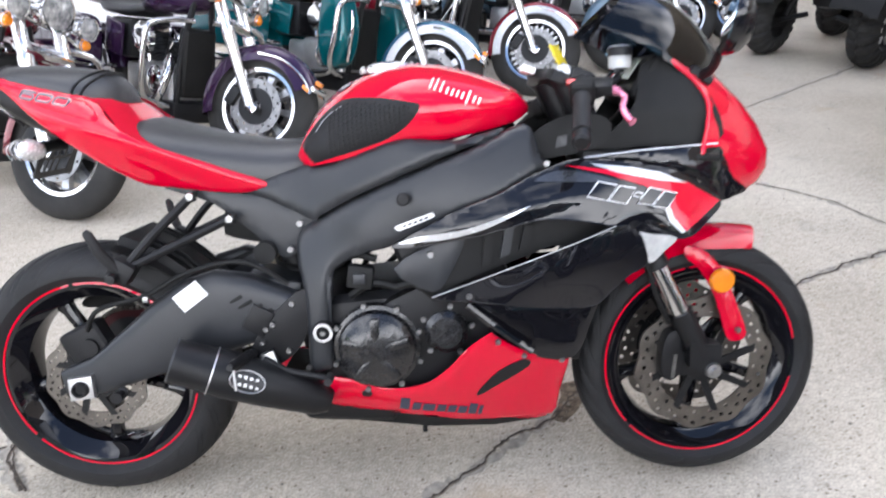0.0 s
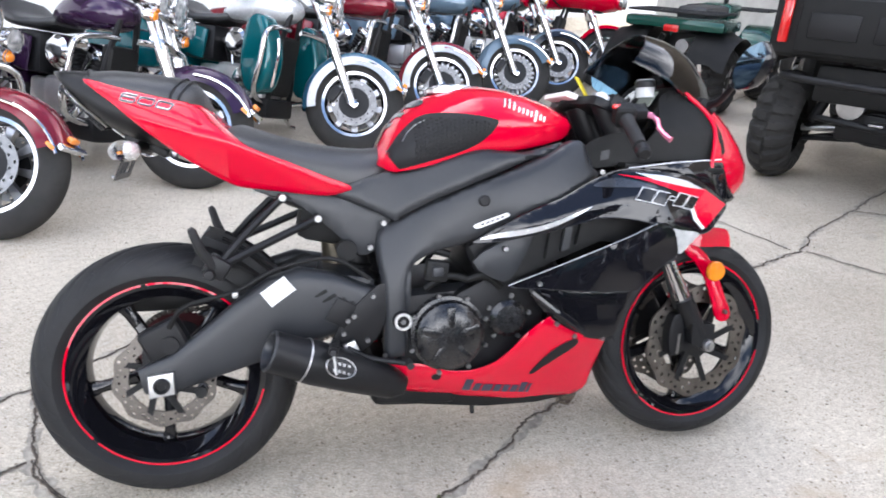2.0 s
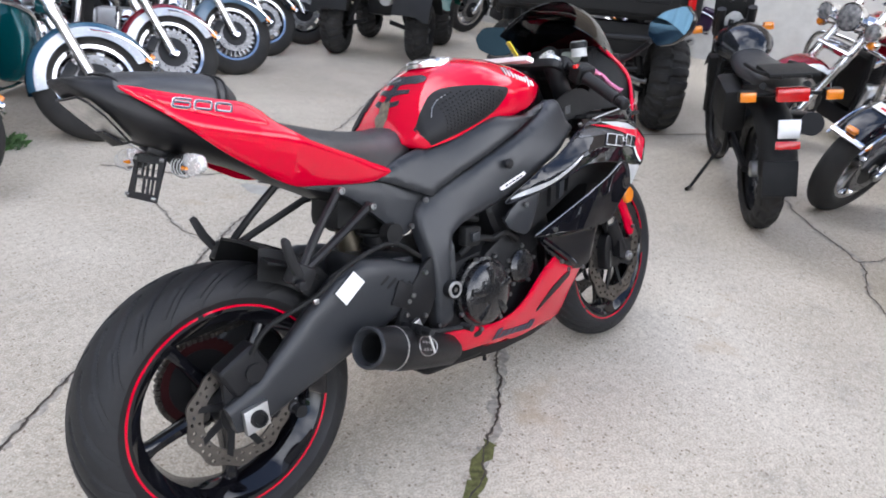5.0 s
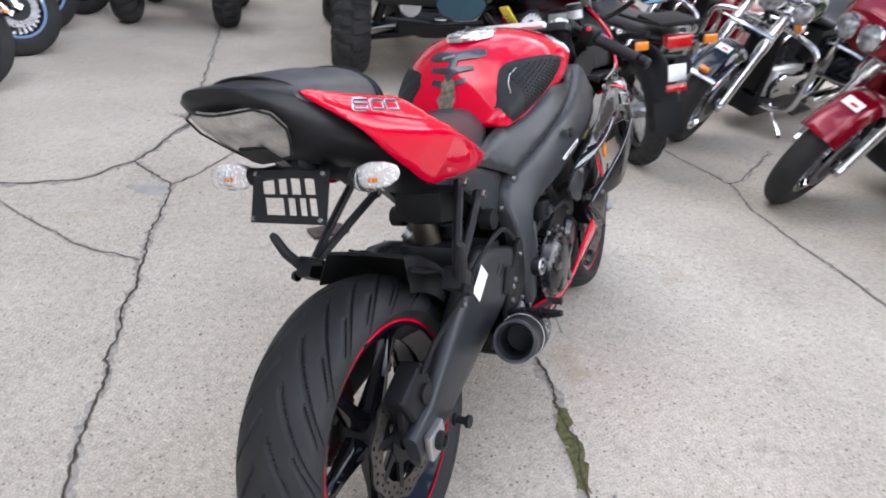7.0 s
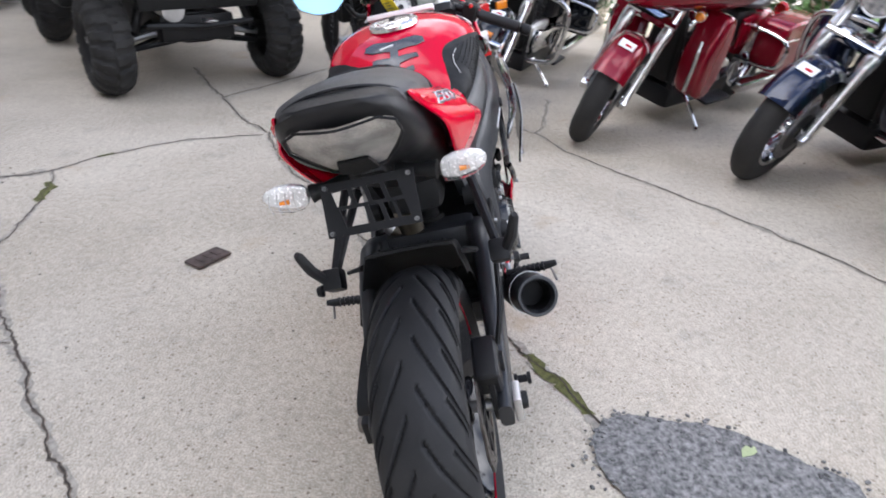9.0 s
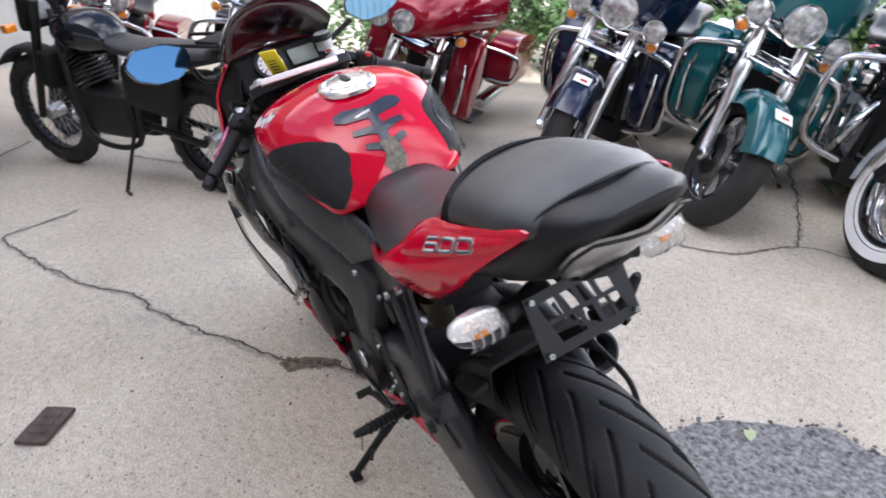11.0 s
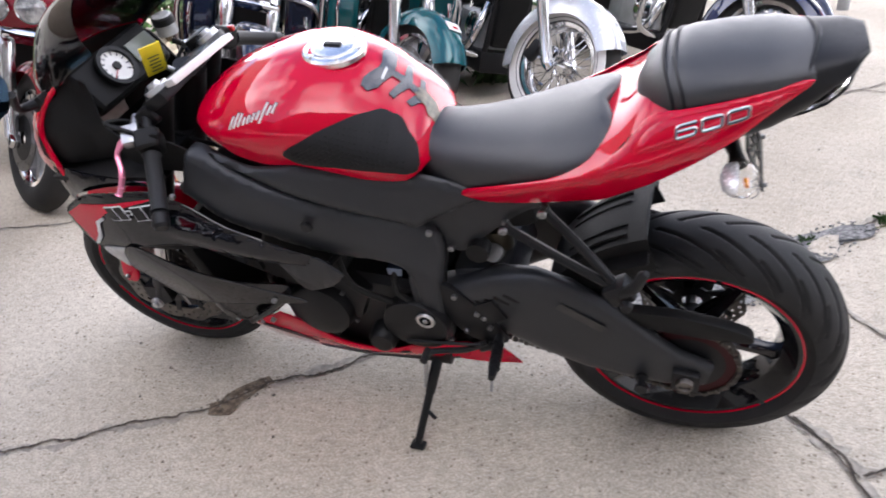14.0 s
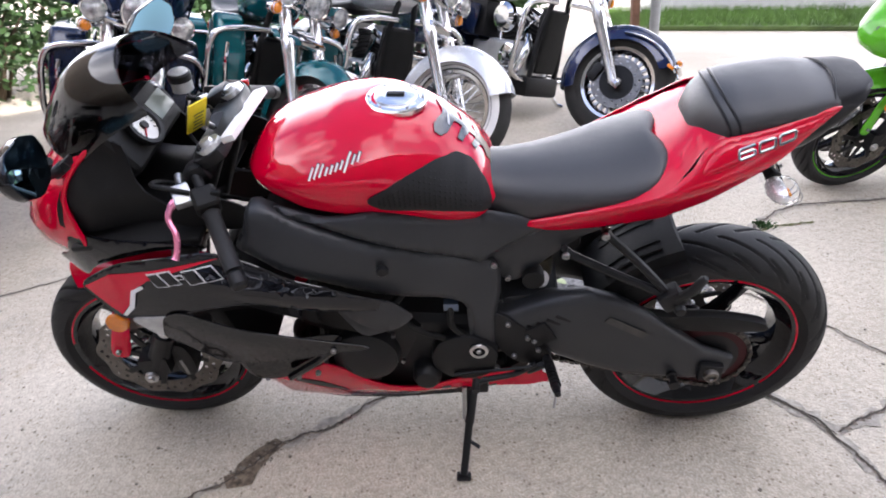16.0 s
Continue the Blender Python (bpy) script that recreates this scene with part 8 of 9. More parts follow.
    for x, hw, lo, hi in ((0.50, 0.08, 0.72, 0.84), (0.60, 0.14, 0.70, 0.92), (0.74, 0.15, 0.70, 0.93), (0.86, 0.10, 0.74, 0.90)):
        rings.append([(x, hw * math.cos(q), (lo + hi) / 2 + (hi - lo) / 2 * math.sin(q)) for q in np.linspace(0, 2 * math.pi, 19)[:-1]])
    part("fuel_tank", loft(rings), INK, b, sharp=60)
    rk = part("rear_rack", merge(*[tube(curve_pts([(0.10, s * 0.10, 0.80), (-0.25, s * 0.11, 0.82), (-0.40, s * 0.05, 0.82)], 5), 0.009, 8) for s in (-1, 1)], block(0.26, 0.20, 0.02, at(-0.26, 0, 0.825), 0.006)), PLASTIC, b)
    part("tail_light", block(0.06, 0.13, 0.06, at(-0.37, 0, 0.745), 0.012), REDLENS, b, "red tail light")
    part("plate_reflector", block(0.012, 0.10, 0.035, at(-0.40, 0, 0.53, 0, 12, 0), 0.003), REDLENS, b)
    part("plate_holder", block(0.010, 0.09, 0.08, at(-0.395, 0, 0.60, 0, 12, 0), 0.003), ALU, b)
    for s in (-1, 1):
        sgn = part("rear_signal", block(0.05, 0.075, 0.048, at(-0.33, s * 0.17, 0.735), 0.014), PLASTIC, b)
        part("signal_lens", block(0.02, 0.066, 0.042, at(-0.36, s * 0.17, 0.735), 0.008), AMBER, sgn, "amber lens")
        part("signal_stem", tube([(-0.31, s * 0.05, 0.735), (-0.32, s * 0.14, 0.735)], 0.008, 8), PLASTIC, sgn)
        part("fork_leg", tube([(0.92, s * 0.085, 0.98), (1.21, s * 0.085, 0.33)], [0.026, 0.020], 12), SATIN, b)
        part("front_signal", block(0.05, 0.06, 0.045, at(1.02, s * 0.20, 0.86), 0.012), AMBER, b)
        part("handlebar", tube(curve_pts([(0.90, s * 0.03, 1.02), (0.90, s * 0.14, 1.09), (0.80, s * 0.40, 1.10)], 5), 0.011, 8), SATIN, b)
        part("mirror_stem", tube([(0.84, s * 0.30, 1.10), (0.84, s * 0.36, 1.25)], 0.005, 6), SATIN, b)
        part("mirror", moved(lathe([(0.0, -0.015), (0.045, -0.010), (0.05, 0.0), (0.0, 0.002)], 20), at(0.84, s * 0.37, 1.29, 0, 0, 90)), SATIN, b)
    part("frame", merge(*[tube(curve_pts([(0.90, s * 0.03, 0.92), (0.84, s * 0.10, 0.55), (0.78, s * 0.11, 0.26), (0.45, s * 0.10, 0.26), (0.30, s * 0.10, 0.60), (-0.25, s * 0.09, 0.76)], 5), 0.016, 8) for s in (-1, 1)]), SATIN, b, "black tubular frame")
    part("headlight", moved(lathe([(0.0, -0.08), (0.07, -0.05), (0.085, 0.0), (0.0, 0.014)], 24), at(1.06, 0, 0.93, 0, 0, -90)), CLEARLENS, b)
    part("front_cowl", block(0.06, 0.22, 0.24, at(1.03, 0, 0.93, 0, -16, 0), 0.03), PLASTIC, b)
    part("radiator_guard", block(0.10, 0.26, 0.20, at(0.98, 0, 0.62, 0, -10, 0), 0.03), PLASTIC, b)
    part("side_stand", tube([(0.48, 0.10, 0.30), (0.46, 0.26, 0.055)], 0.010, 8), SATIN, b)
    part("stand_foot", tube([(0.46, 0.26, 0.055), (0.40, 0.29, 0.06)], 0.010, 8), SATIN, b)
    return b


utility_vehicle(at(3.865, 1.875, 0, 0, 0, 36))
quad(at(4.03, 4.50, 0, 0, 0, 36))
dual_sport(at(2.93, 0.07, 0, 0, 0, 35) @ at(0, 0, 0, -9, 0, 0))

# the green sister of the red bike, parked behind it
green = copy_thing(bike, at(-2.56, -1.80, 0.002, 0, 0, 8) @ at(0, 0, 0, -LEAN, 0, 0))
tagged(green, "lime green and black sports motorcycle on its side stand", "motorcycle")
for o in green.children_recursive:
    if o.type == "MESH" and o.data.materials and o.data.materials[0] == RED:
        o.material_slots[0].link = "OBJECT"
        o.material_slots[0].material = GREENPAINT
    if "label" in o:
        o["label"] = o["label"].replace("red", "green")


# ---- ground details and surroundings ----
LAYER = itertools.count(1)
WORN = mat("crumbled_concrete", (0.36, 0.325, 0.275), 0.95, var=0.35, scale=45, bump=0.6, bscale=150)
GAP = mat("crack_shadow_soil", (0.062, 0.050, 0.040), 0.95, var=0.4, scale=40)


SPALL = mat("broken_spall", (0.15, 0.115, 0.08), 0.95, var=0.7, scale=55, bump=1.0, bscale=120)


def crack(path, width, seed, material=None, name="ground_crack", label="dirt-filled crack in the concrete"):
    """A ragged band of dirt with a narrow dark core that paints the gap's shade, each on a level of its own."""
    z = 0.0016 + 0.0001 * next(LAYER)
    ob = part(name, strip(path, width * (0.66 if material is None else 1.0), z, seed), material or DIRT, ground)
    if material is None and name == "ground_crack":
        part("crack_edge", strip(path, width * 1.7, z - 0.0009, seed + 500, 0.7), WORN, ob)
        part("crack_core", strip(path, width * 0.32, z + 0.0022, seed), GAP, ob)
    return tagged(ob, label)


crack([(5.5, 5.2), (4.0, 4.02), (2.69, 2.985), (2.12, 2.54)], 0.014, 23)
crack([(1.19, 1.80), (1.02, 1.675), (0.83, 1.535), (0.5, 1.28), (0.07, 0.94), (-0.1, 0.82), (-0.45, 0.50), (-0.60, 0.40), (-1.6, -0.35)], 0.014, 1)
crack([(1.95, 2.22), (2.02, 2.06), (2.15, 1.955), (2.30, 1.86), (2.39, 1.76), (2.57, 1.56), (2.72, 1.14)], 0.012, 2)
crack([(2.13, 2.55), (2.03, 2.50), (2.045, 2.38), (2.055, 2.31), (1.95, 2.22)], 0.012, 24)
crack([(0.62, 2.58), (0.94, 2.19), (1.19, 2.148), (1.326, 2.152), (1.585, 2.252), (1.79, 2.33), (2.01, 2.375)], 0.018, 3)
crack([(0.71, 2.36), (0.63, 1.99), (0.59, 1.64), (0.62, 1.38)], 0.007, 4)
crack([(1.185, 1.795), (1.39, 1.82), (1.656, 1.86), (1.88, 1.92), (2.07, 2.0)], 0.009, 5)
crack([(1.306, 2.135), (1.245, 1.97), (1.185, 1.793)], 0.018, 25)
crack([(1.70, 1.872), (1.80, 1.90), (1.90, 1.93)], 0.040, 26, MOSS, "crack_moss", "low moss growing in the crack")
crack([(2.28, 1.88), (2.34, 1.81)], 0.030, 27, MOSS, "crack_moss", "low moss growing in the crack")
crack([(3.9, 0.45), (3.25, -0.05), (2.88, -0.45), (2.55, -0.59), (2.08, -0.94), (1.67, -1.24), (1.30, -1.47), (1.08, -1.62), (0.99, -1.92), (0.76, -2.04), (0.2, -2.35), (-0.6, -2.8)], 0.011, 6)
crack([(0.99, -1.93), (1.19, -2.22), (1.55, -2.68), (2.2, -3.4)], 0.013, 7)
crack([(2.88, -0.45), (3.1, -0.52), (3.7, -0.62)], 0.009, 71)
crack([(1.78, 0.63), (1.54, 0.51), (1.40, 0.42), (1.19, 0.30), (1.10, 0.17), (0.94, 0.07), (0.87, 0.0), (0.70, -0.13), (0.58, -0.20), (0.48, -0.26), (0.36, -0.32), (0.30, -0.33)], 0.014, 8)
crack([(1.20, 0.30), (1.13, 0.20), (1.06, 0.145)], 0.050, 9, material=SPALL, name="crack_spall", label="brown spalled patch along the crack")
crack([(0.64, -0.17), (0.52, -0.235), (0.42, -0.285), (0.36, -0.315)], 0.040, 10, MOSS, "crack_moss", "dry moss growing in the crack")
crack([(1.78, 0.63), (1.92, 0.68), (2.10, 0.83), (2.43, 0.99), (2.76, 1.12)], 0.014, 11)
crack([(2.76, 1.12), (3.05, 1.35), (3.52, 1.61), (3.70, 1.72), (4.4, 2.1)], 0.015, 12)
crack([(2.78, 1.12), (2.89, 0.95), (3.0, 0.80)], 0.010, 13)
crack([(3.52, 1.61), (3.9, 1.38), (4.6, 1.0)], 0.014, 14)
crack([(-0.46, 0.48), (-0.41, 0.27), (-0.36, 0.09), (-0.26, -0.02)], 0.014, 15)
crack([(-0.26, -0.02), (-0.38, 0.15)], 0.010, 16)
crack([(-0.38, 0.14), (-0.53, 0.07), (-0.75, -0.05), (-1.3, -0.2)], 0.018, 17)
crack([(-0.34, -0.68), (-0.51, -0.45), (-0.76, -0.12), (-1.2, 0.45)], 0.009, 18)
crack([(-0.55, -1.04), (-0.70, -1.20), (-0.84, -1.32), (-1.02, -1.37), (-1.6, -1.4)], 0.016, 19)
crack([(-0.60, -1.08), (-0.74, -1.14), (-0.9, -1.16)], 0.016, 20, MOSS, "crack_moss", "green moss in the crack")
crack([(0.3, -2.1), (-0.47, -2.38), (-0.87, -2.77), (-1.4, -3.18), (-2.4, -3.8)], 0.010, 21)
crack([(-0.87, -2.77), (-1.5, -2.5), (-2.3, -2.2)], 0.007, 22)


def blot(outline, z, material, name, label, seed):
    """A ragged flat patch."""
    rnd = random.Random(seed)
    P = curve_pts([(x, y, z) for x, y in outline], 10, True)
    P = [p + Vector((noise.noise(p * 9), noise.noise(p * 9 + Vector((5, 5, 5))), 0)) * 0.035 + Vector((rnd.uniform(-1, 1), rnd.uniform(-1, 1), 0)) * 0.004 for p in P]
    c = sum(P, Vector()) / len(P)
    k = len(P)
    ob = part(name, bm_of([c] + P, [(0, 1 + i, 1 + (i + 1) % k) for i in range(k)]), material, ground)
    return tagged(ob, label)


blot([(0.30, -0.31), (0.37, -0.42), (0.33, -0.60), (0.26, -0.76), (0.14, -0.90), (-0.02, -0.93), (-0.20, -0.97), (-0.36, -0.96), (-0.50, -1.06), (-0.63, -1.09), (-0.52, -0.92), (-0.40, -0.78), (-0.30, -0.66), (-0.22, -0.52), (-0.08, -0.44), (0.06, -0.36), (0.18, -0.28)], 0.0075, ASPHALT, "asphalt_patch", "rough grey asphalt repair patch", 31)
blot([(-0.40, -0.88), (-0.46, -0.94), (-0.52, -0.97), (-0.50, -0.90), (-0.45, -0.84)], 0.010, CONCRETE, "concrete_island", "bare concrete left in the patch", 32)
for k, (outline, nm) in enumerate((([(1.96, 2.56), (2.02, 2.53), (2.05, 2.44), (2.08, 2.33), (2.05, 2.29), (2.02, 2.36), (1.98, 2.42), (1.86, 2.37), (1.78, 2.35), (1.80, 2.31), (1.92, 2.36), (1.98, 2.46)], "spall"), ([(1.93, 2.22), (1.98, 2.14), (2.04, 2.05), (2.07, 2.07), (2.00, 2.17), (1.96, 2.24)], "spall"), ([(1.32, 2.17), (1.40, 2.19), (1.52, 2.24), (1.60, 2.27), (1.58, 2.22), (1.44, 2.17)], "spall"))):
    blot(outline, 0.0012 + 0.0001 * k, WORN, "concrete_spall", "shallow crumbled spall in the concrete", 60 + k)
STAIN = mat("damp_stain", (0.36, 0.345, 0.31), 0.85, var=0.2, scale=12, bump=0.3, bscale=120)
blot([(1.04, 1.93), (1.10, 1.93), (1.17, 1.82), (1.10, 1.755), (1.05, 1.82)], 0.0010, STAIN, "ground_stain", "faint damp stain on the concrete", 64)
LEAFPALE = mat("pale_leaf", (0.42, 0.48, 0.26), 0.6, var=0.15)
leaf_ob = part("fallen_leaf", bm_of([(0, -0.03, 0.008), (0.016, -0.008, 0.012), (0.014, 0.014, 0.012), (0, 0.032, 0.009), (-0.014, 0.012, 0.013), (-0.016, -0.010, 0.012)], [(0, 1, 2, 3, 4, 5)]), LEAFPALE)
leaf_ob.matrix_world = at(0.235, -0.69, 0, 0, 0, 40)
tagged(leaf_ob, "small pale green leaf lying on the asphalt patch", "leaf")
lid = part("valve_lid", block(0.150, 0.085, 0.012, None, 0.004), mat("rusty_iron", (0.10, 0.075, 0.065), 0.8, metal=0.3, var=0.4, scale=30, bump=0.6, bscale=80))
lid.matrix_world = at(1.185, 0.965, 0.010, 0, 0, -32)
tagged(lid, "small rusty iron lid lying on the concrete", "lid")
for k in range(3):
    part("raised_mark", block(0.020, 0.045, 0.004, at(-0.035 + 0.035 * k, 0, 0.007), 0.001), lid.data.materials[0], lid)

# broken asphalt crumbs in and round the patch
rnd = random.Random(77)
RIM = [(0.30, -0.31), (0.37, -0.42), (0.33, -0.60), (0.26, -0.76), (0.14, -0.90), (-0.02, -0.93), (-0.20, -0.97), (-0.36, -0.96), (-0.50, -1.06), (-0.63, -1.09), (-0.52, -0.92), (-0.40, -0.78), (-0.30, -0.66), (-0.22, -0.52), (-0.08, -0.44), (0.06, -0.36), (0.18, -0.28)]
crumbs = []
for _ in range(520):
    if rnd.random() < 0.55:
        k = rnd.randrange(len(RIM))
        a, b, t = RIM[k], RIM[(k + 1) % len(RIM)], rnd.random()
        x, y = a[0] + (b[0] - a[0]) * t + rnd.gauss(0, 0.02), a[1] + (b[1] - a[1]) * t + rnd.gauss(0, 0.02)
    else:
        x, y = rnd.uniform(-0.55, 0.33), rnd.uniform(-1.0, -0.33)
        if not inside(RIM, x, y):
            continue
    r = rnd.uniform(0.003, 0.009)
    c_ = bmesh.new()
    bmesh.ops.create_icosphere(c_, subdivisions=1, radius=r)
    bmesh.ops.scale(c_, vec=(1, rnd.uniform(0.6, 1), 0.6), verts=c_.verts[:])
    crumbs.append(moved(c_, at(x, y, 0.006 + r * 0.3, rnd.uniform(0, 40), 0, rnd.uniform(0, 180))))
tagged(part("asphalt_crumbs", merge(*crumbs), mat("crumb_stone", (0.34, 0.33, 0.31), 0.9, alt=(0.07, 0.07, 0.07), scale=14)), "loose asphalt crumbs and gravel round the patch", "gravel", kind="stuff")

# pebbles and litter on the concrete
rnd = random.Random(5)
stones = []
for _ in range(420):
    x, y = rnd.uniform(-1.6, 3.6), rnd.uniform(-2.6, 2.9)
    if _ < 70:
        t = rnd.random()
        x, y = 1.06 + 0.14 * t + rnd.gauss(0, 0.014), 0.145 + 0.155 * t + rnd.gauss(0, 0.014)
    elif _ < 130:
        x, y = 2.0 + rnd.gauss(0, 0.09), 2.36 + rnd.gauss(0, 0.12)
    r = rnd.uniform(0.002, 0.006)
    s = bmesh.new()
    bmesh.ops.create_icosphere(s, subdivisions=1, radius=r)
    bmesh.ops.scale(s, vec=(1, rnd.uniform(0.6, 1), 0.6), verts=s.verts[:])
    stones.append(moved(s, at(x, y, r * 0.4, 0, 0, rnd.uniform(0, 180))))
grit = part("loose_grit", merge(*stones), mat("grit_stone", (0.25, 0.22, 0.18), 0.9, var=0.6, scale=0.7))
tagged(grit, "loose grit and small stones on the concrete", "grit", kind="stuff")


def tuft(x, y, n, h, seed, name="weeds", label="small green weeds growing from a crack"):
    r = random.Random(seed)
    verts, faces = [], []
    for _ in range(n):
        px, py, a = x + r.gauss(0, h * 0.5), y + r.gauss(0, h * 0.5), r.uniform(0, 6.28)
        L, w = h * r.uniform(0.5, 1.2), h * 0.09
        dx, dy = math.cos(a), math.sin(a)
        i = len(verts)
        verts += [(px - dy * w, py + dx * w, 0), (px + dy * w, py - dx * w, 0), (px + dx * L * 0.4, py + dy * L * 0.4, L * 0.7), (px + dx * L * 0.9, py + dy * L * 0.9, L * 0.75)]
        faces += [(i, i + 1, i + 2), (i + 1, i + 3, i + 2)]
    return tagged(part(name, bm_of(verts, faces), LEAF), label, "weeds", kind="stuff")


tuft(0.30, 3.10, 120, 0.07, 41)
tuft(-0.68, -1.14, 60, 0.03, 42)
tuft(-0.40, -0.94, 40, 0.025, 43)
tuft(1.20, -2.9, 200, 0.12, 44)

# verge, path, low white wall and post behind the second row
verge = part("verge", merge(block(5.4, 1.2, 0.05, at(-3.6, -6.2, 0.026, 0, 0, -16), 0.02), block(24, 9, 0.05, at(-5.0, -13.5, 0.026, 0, 0, -14), 0.02)), mat("turf", (0.075, 0.115, 0.03), 0.9, var=0.5, scale=3, bump=0.8, bscale=60))
tagged(verge, "mown grass verge beyond the forecourt", "grass", kind="structure")
rnd = random.Random(8)
verts, faces = [], []
VR = at(-3.6, -6.2, 0, 0, 0, -16)
for _ in range(9000):
    p = VR @ Vector((rnd.uniform(-2.7, 2.7), rnd.uniform(-0.6, 0.6), 0))
    a, h = rnd.uniform(0, 6.28), rnd.uniform(0.04, 0.11)
    i = len(verts)
    verts += [(p.x - 0.006, p.y, 0.05), (p.x + 0.006, p.y + 0.004, 0.05), (p.x + math.cos(a) * h * 0.4, p.y + math.sin(a) * h * 0.4, 0.05 + h)]
    faces.append((i, i + 1, i + 2))
tagged(part("grass_blades", bm_of(verts, faces), GRASS), "tufts of green grass on the verge", "grass", kind="stuff")
walk_path = part("far_pavement", block(26, 1.6, 0.06, at(-5.2, -8.2, 0.032, 0, 0, -15), 0.01), mat("pale_pavement", (0.48, 0.47, 0.46), 0.9, var=0.1, scale=2))
tagged(walk_path, "pale concrete footpath beyond the grass", "pavement", kind="structure")
rail = thing("low_white_wall", "low white painted wall along the footpath", "wall", at(-2.6, -7.1, 0, 0, 0, -15), kind="structure")
part("wall_course", block(6.0, 0.12, 0.30, at(0, 0, 0.15), 0.01), mat("white_painted_block", (0.70, 0.68, 0.68), 0.8, var=0.08, scale=3), rail)
for k in range(4):
    part("wall_pier", block(0.16, 0.16, 0.55, at(-2.4 + 1.6 * k, 0, 0.275), 0.01), mat("white_painted_pier", (0.74, 0.72, 0.72), 0.8, var=0.08, scale=3), rail)
post = thing("steel_post", "galvanised steel pipe post with a rusty wooden neighbour", "post", at(-1.12, -4.98, 0))
part("pipe", tube([(0, 0, 0), (0, 0, 2.6)], 0.045, 20), mat("galvanised_pipe", (0.34, 0.35, 0.36), 0.5, metal=0.7, var=0.2, scale=6), post)
part("collar", tube([(0, 0, 0.55), (0, 0, 0.60)], 0.056, 20), STEEL, post)
part("collar_bolt", tube([(-0.10, 0.0, 0.575), (0.06, 0, 0.575)], 0.012, 8), SATIN, post)
wood = part("wooden_stake", block(0.07, 0.07, 1.6, at(0, 0, 0.8), 0.008), mat("rusty_brown_wood", (0.16, 0.08, 0.05), 0.85, var=0.35, scale=8, bump=0.5))
wood.matrix_world = at(-0.98, -5.10, 0, 1.5, 2, 10)
tagged(wood, "weathered brown wooden stake beside the steel post", "stake")


# hedge behind the second row
def hedge(centre, size, n, seed):
    r = random.Random(seed)
    th = thing("hedge_bush", "loose green bush with brown stems behind the motorcycles", "bush", at(*centre))
    bark = mat("twig_bark", (0.12, 0.09, 0.06), 0.9, var=0.3)
    for _ in range(14):
        a = r.uniform(0, 6.28)
        b = Vector((math.cos(a) * size * r.uniform(0.2, 0.8), math.sin(a) * size * r.uniform(0.2, 0.8), size * r.uniform(0.7, 1.3)))
        part("stem", tube([(b.x * 0.15, b.y * 0.15, 0), b * 0.5 + Vector((0, 0, 0.1)), b], [0.02, 0.012, 0.005], 5), bark, th)
    verts, faces = [], []
    clumps = [(Vector((r.gauss(0, 0.45), r.gauss(0, 0.45), r.uniform(0.15, 1.2))) * size, size * r.uniform(0.15, 0.34)) for _ in range(26)]
    for _ in range(n):
        c_, rad = r.choice(clumps)
        p = c_ + Vector((r.gauss(0, 1), r.gauss(0, 1), r.gauss(0, 1))) * rad * 0.6
        p.z = max(p.z, 0.03)
        u = Vector((r.uniform(-1, 1), r.uniform(-1, 1), r.uniform(-0.6, 0.8))).normalized()
        w = u.orthogonal().normalized()
        L = r.uniform(0.05, 0.10)
        i = len(verts)
        verts += [p, p + u * L * 0.5 + w * L * 0.28, p + u * L, p + u * L * 0.5 - w * L * 0.28]
        faces.append((i, i + 1, i + 2, i + 3))
    tagged(part("foliage", bm_of(verts, faces), LEAF, th), kind="stuff")


for k, (x, y, s) in enumerate(((3.2, -3.9, 0.95), (2.2, -4.3, 0.9), (1.2, -4.8, 0.85), (4.4, -3.6, 1.0), (0.3, -5.2, 0.6), (5.4, -3.0, 1.0), (6.3, -2.2, 0.9))):
    hedge((x + 0.25, y - 0.55, 0), s, 5200, 60 + k)


# painted brick building behind the second row, pale sheet-metal building behind the first
def brick_wall(m, length, height, name, label):
    th = thing(name, label, "wall", m, kind="structure")
    part("wall_core", block(length, 0.20, height, at(0, 0.10, height / 2), 0.0), mat("mortar_paint", (0.50, 0.49, 0.46), 0.9, var=0.1), th)
    # unseen upper part, added to block sky on this side
    part("wall_upper", block(length, 0.30, 3.6, at(0, 0.10, height + 1.8), 0.02), mat("brown_sky_block", (0.20, 0.17, 0.14), 0.8, var=0.15, scale=2), th)
    return th


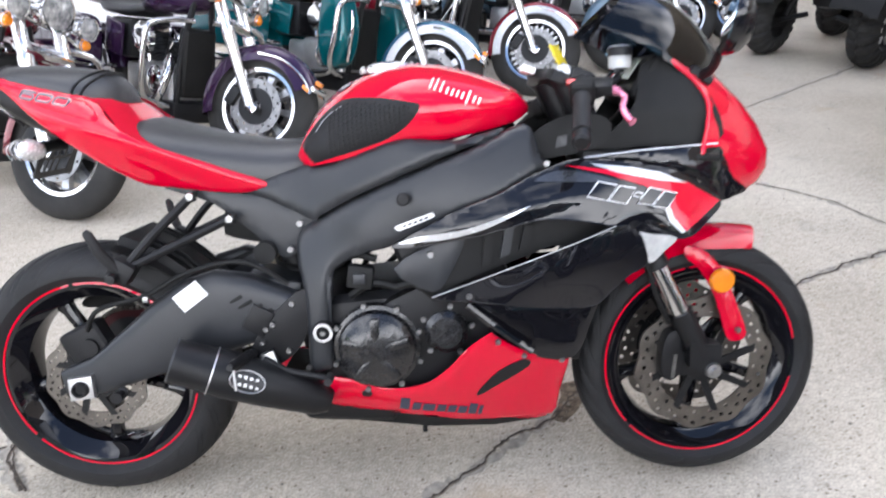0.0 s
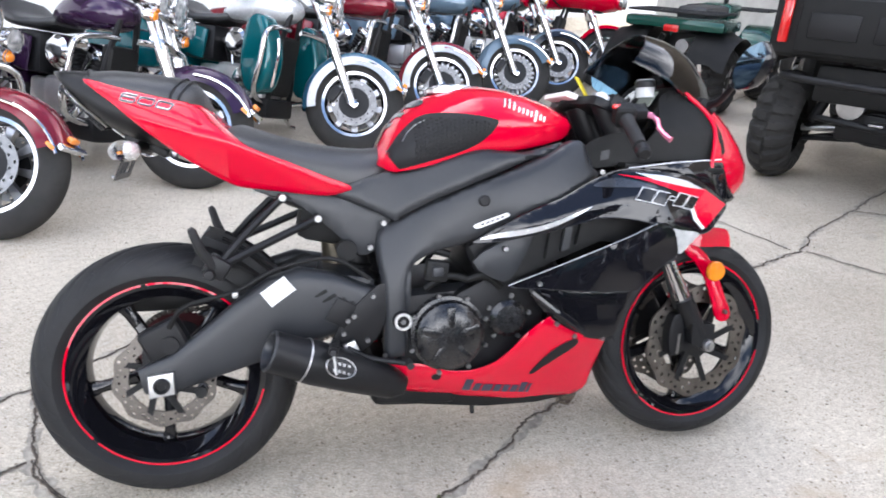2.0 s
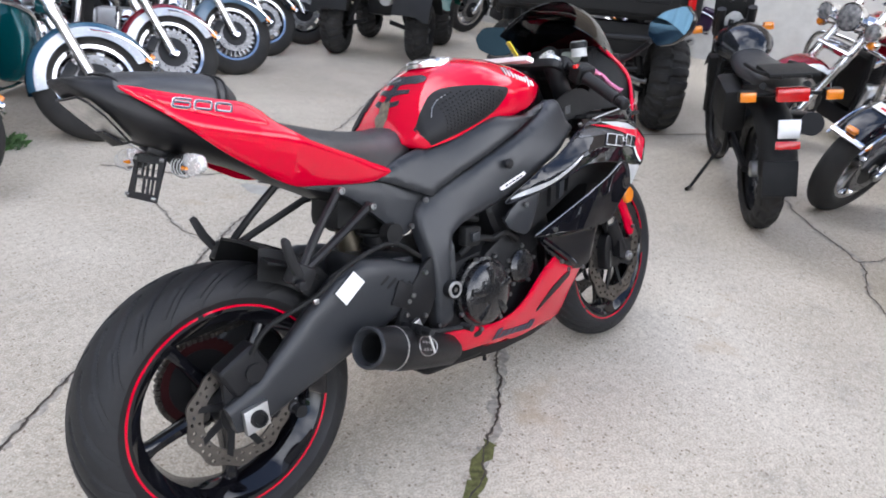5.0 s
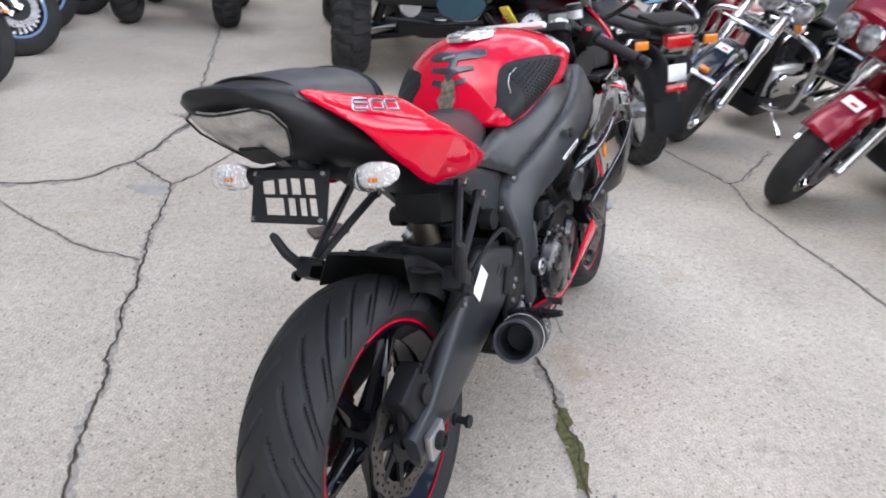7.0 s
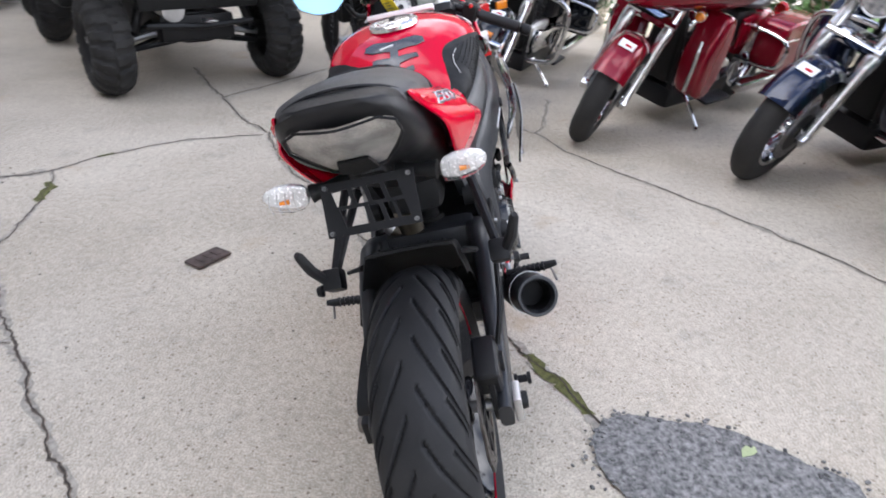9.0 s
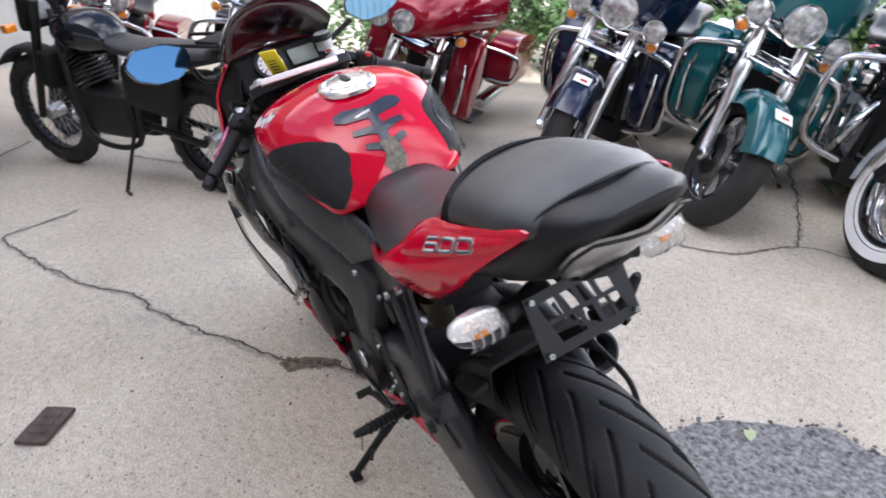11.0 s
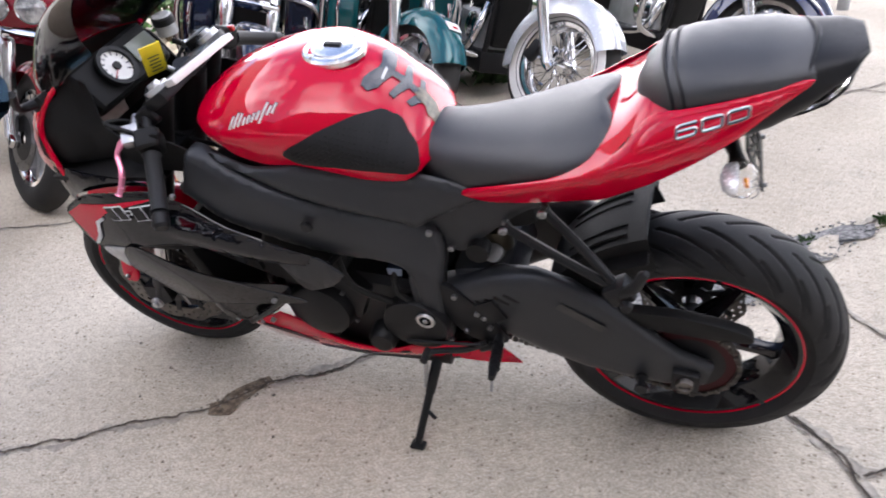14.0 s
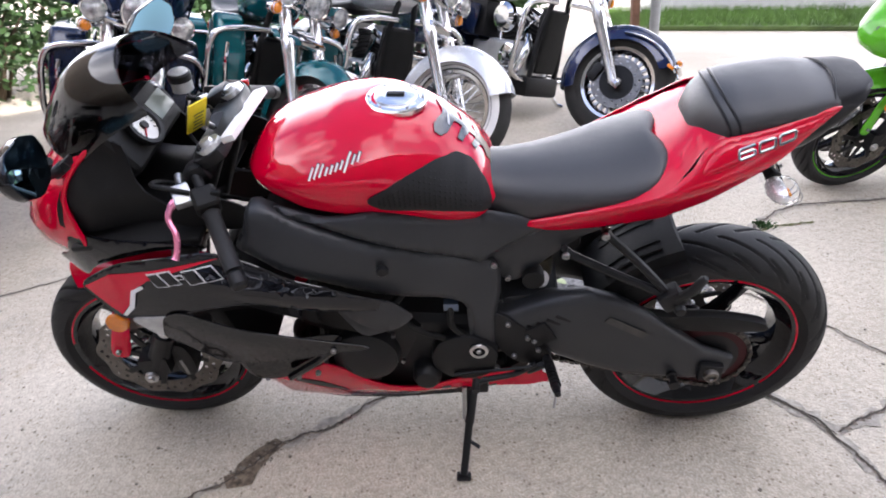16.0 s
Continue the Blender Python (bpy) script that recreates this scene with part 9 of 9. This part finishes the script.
WB = brick_wall(at(8.4, 1.4, 0, 0, 0, 97), 18.0, 3.2, "wall_brick", "white painted brick wall of the building")
metal_wall = thing("wall_siding", "white ribbed metal siding of the building", "wall", at(1.0, 8.1, 0, 0, 0, 34), kind="structure")
SIDING = mat("white_siding", (0.72, 0.73, 0.74), 0.5, var=0.05, scale=2)
verts, faces = [], []
k = 0
for i in range(200):
    x = -15 + 0.15 * i
    for dx, dy in ((0.0, 0.0), (0.02, -0.03), (0.05, -0.03), (0.07, 0.0)):
        verts += [(x + dx, dy, 0.0), (x + dx, dy, 2.7)]
        k += 1
for j in range(k - 1):
    faces.append((2 * j, 2 * j + 2, 2 * j + 3, 2 * j + 1))
part("siding_sheet", bm_of(verts, faces), SIDING, metal_wall)
part("siding_core", block(30.2, 6.0, 2.7, at(0.0, 3.02, 1.35), 0), SIDING, metal_wall)
# unseen dark mass, added to shade the forecourt and cut bounced light
part("upper_cladding", block(30.4, 6.2, 7.9, at(0.0, 2.98, 6.655), 0.02), mat("dark_sun_block", (0.05, 0.048, 0.045), 0.75, var=0.2, scale=2, bump=0.3, bscale=12), metal_wall)
part("siding_base", block(30.2, 0.08, 0.25, at(0.0, -0.01, 0.125), 0.01), CONCRETE, metal_wall)

# bricks of the painted wall, nearest stretch laid one by one
BRICK = mat("white_painted_brick", (0.56, 0.55, 0.53), 0.85, var=0.12, scale=5, bump=0.5, bscale=90)
bm = block(0.212, 0.02, 0.066, None, 0.004, 1)
me = bpy.data.meshes.new("brick")
bm.to_mesh(me)
bm.free()
me.materials.append(BRICK)
count = 0
for row in range(12, 36):
    for i in range(12):
        if count < 290:
            o = new("brick", me)
            o.parent = WB
            o.matrix_local = at(-5.6 + 0.222 * i + (0.111 if row % 2 else 0), -0.004, 0.04 + 0.076 * row)
            count += 1
verts, faces = [], []
for row in range(0, 42):
    for i in range(78):
        if 12 <= row < 36 and 0 <= i - 14 < 12:
            continue
        x, z = -5.6 + 0.222 * (i - 14) + (0.111 if row % 2 else 0), 0.04 + 0.076 * row
        k = len(verts)
        verts += [(x + dx, y, z + dz) for y in (0.006, -0.014) for dx, dz in ((-0.106, -0.033), (0.106, -0.033), (0.106, 0.033), (-0.106, 0.033))]
        faces += [(k + 4, k + 5, k + 6, k + 7), (k, k + 1, k + 5, k + 4), (k + 1, k + 2, k + 6, k + 5), (k + 2, k + 3, k + 7, k + 6), (k + 3, k, k + 4, k + 7)]
me = bpy.data.meshes.new("bricks_rest")
me.from_pydata(verts, [], faces)
me.materials.append(BRICK)
rest = new("bricks_rest", me)
rest.parent = WB
tagged(rest, kind="stuff")
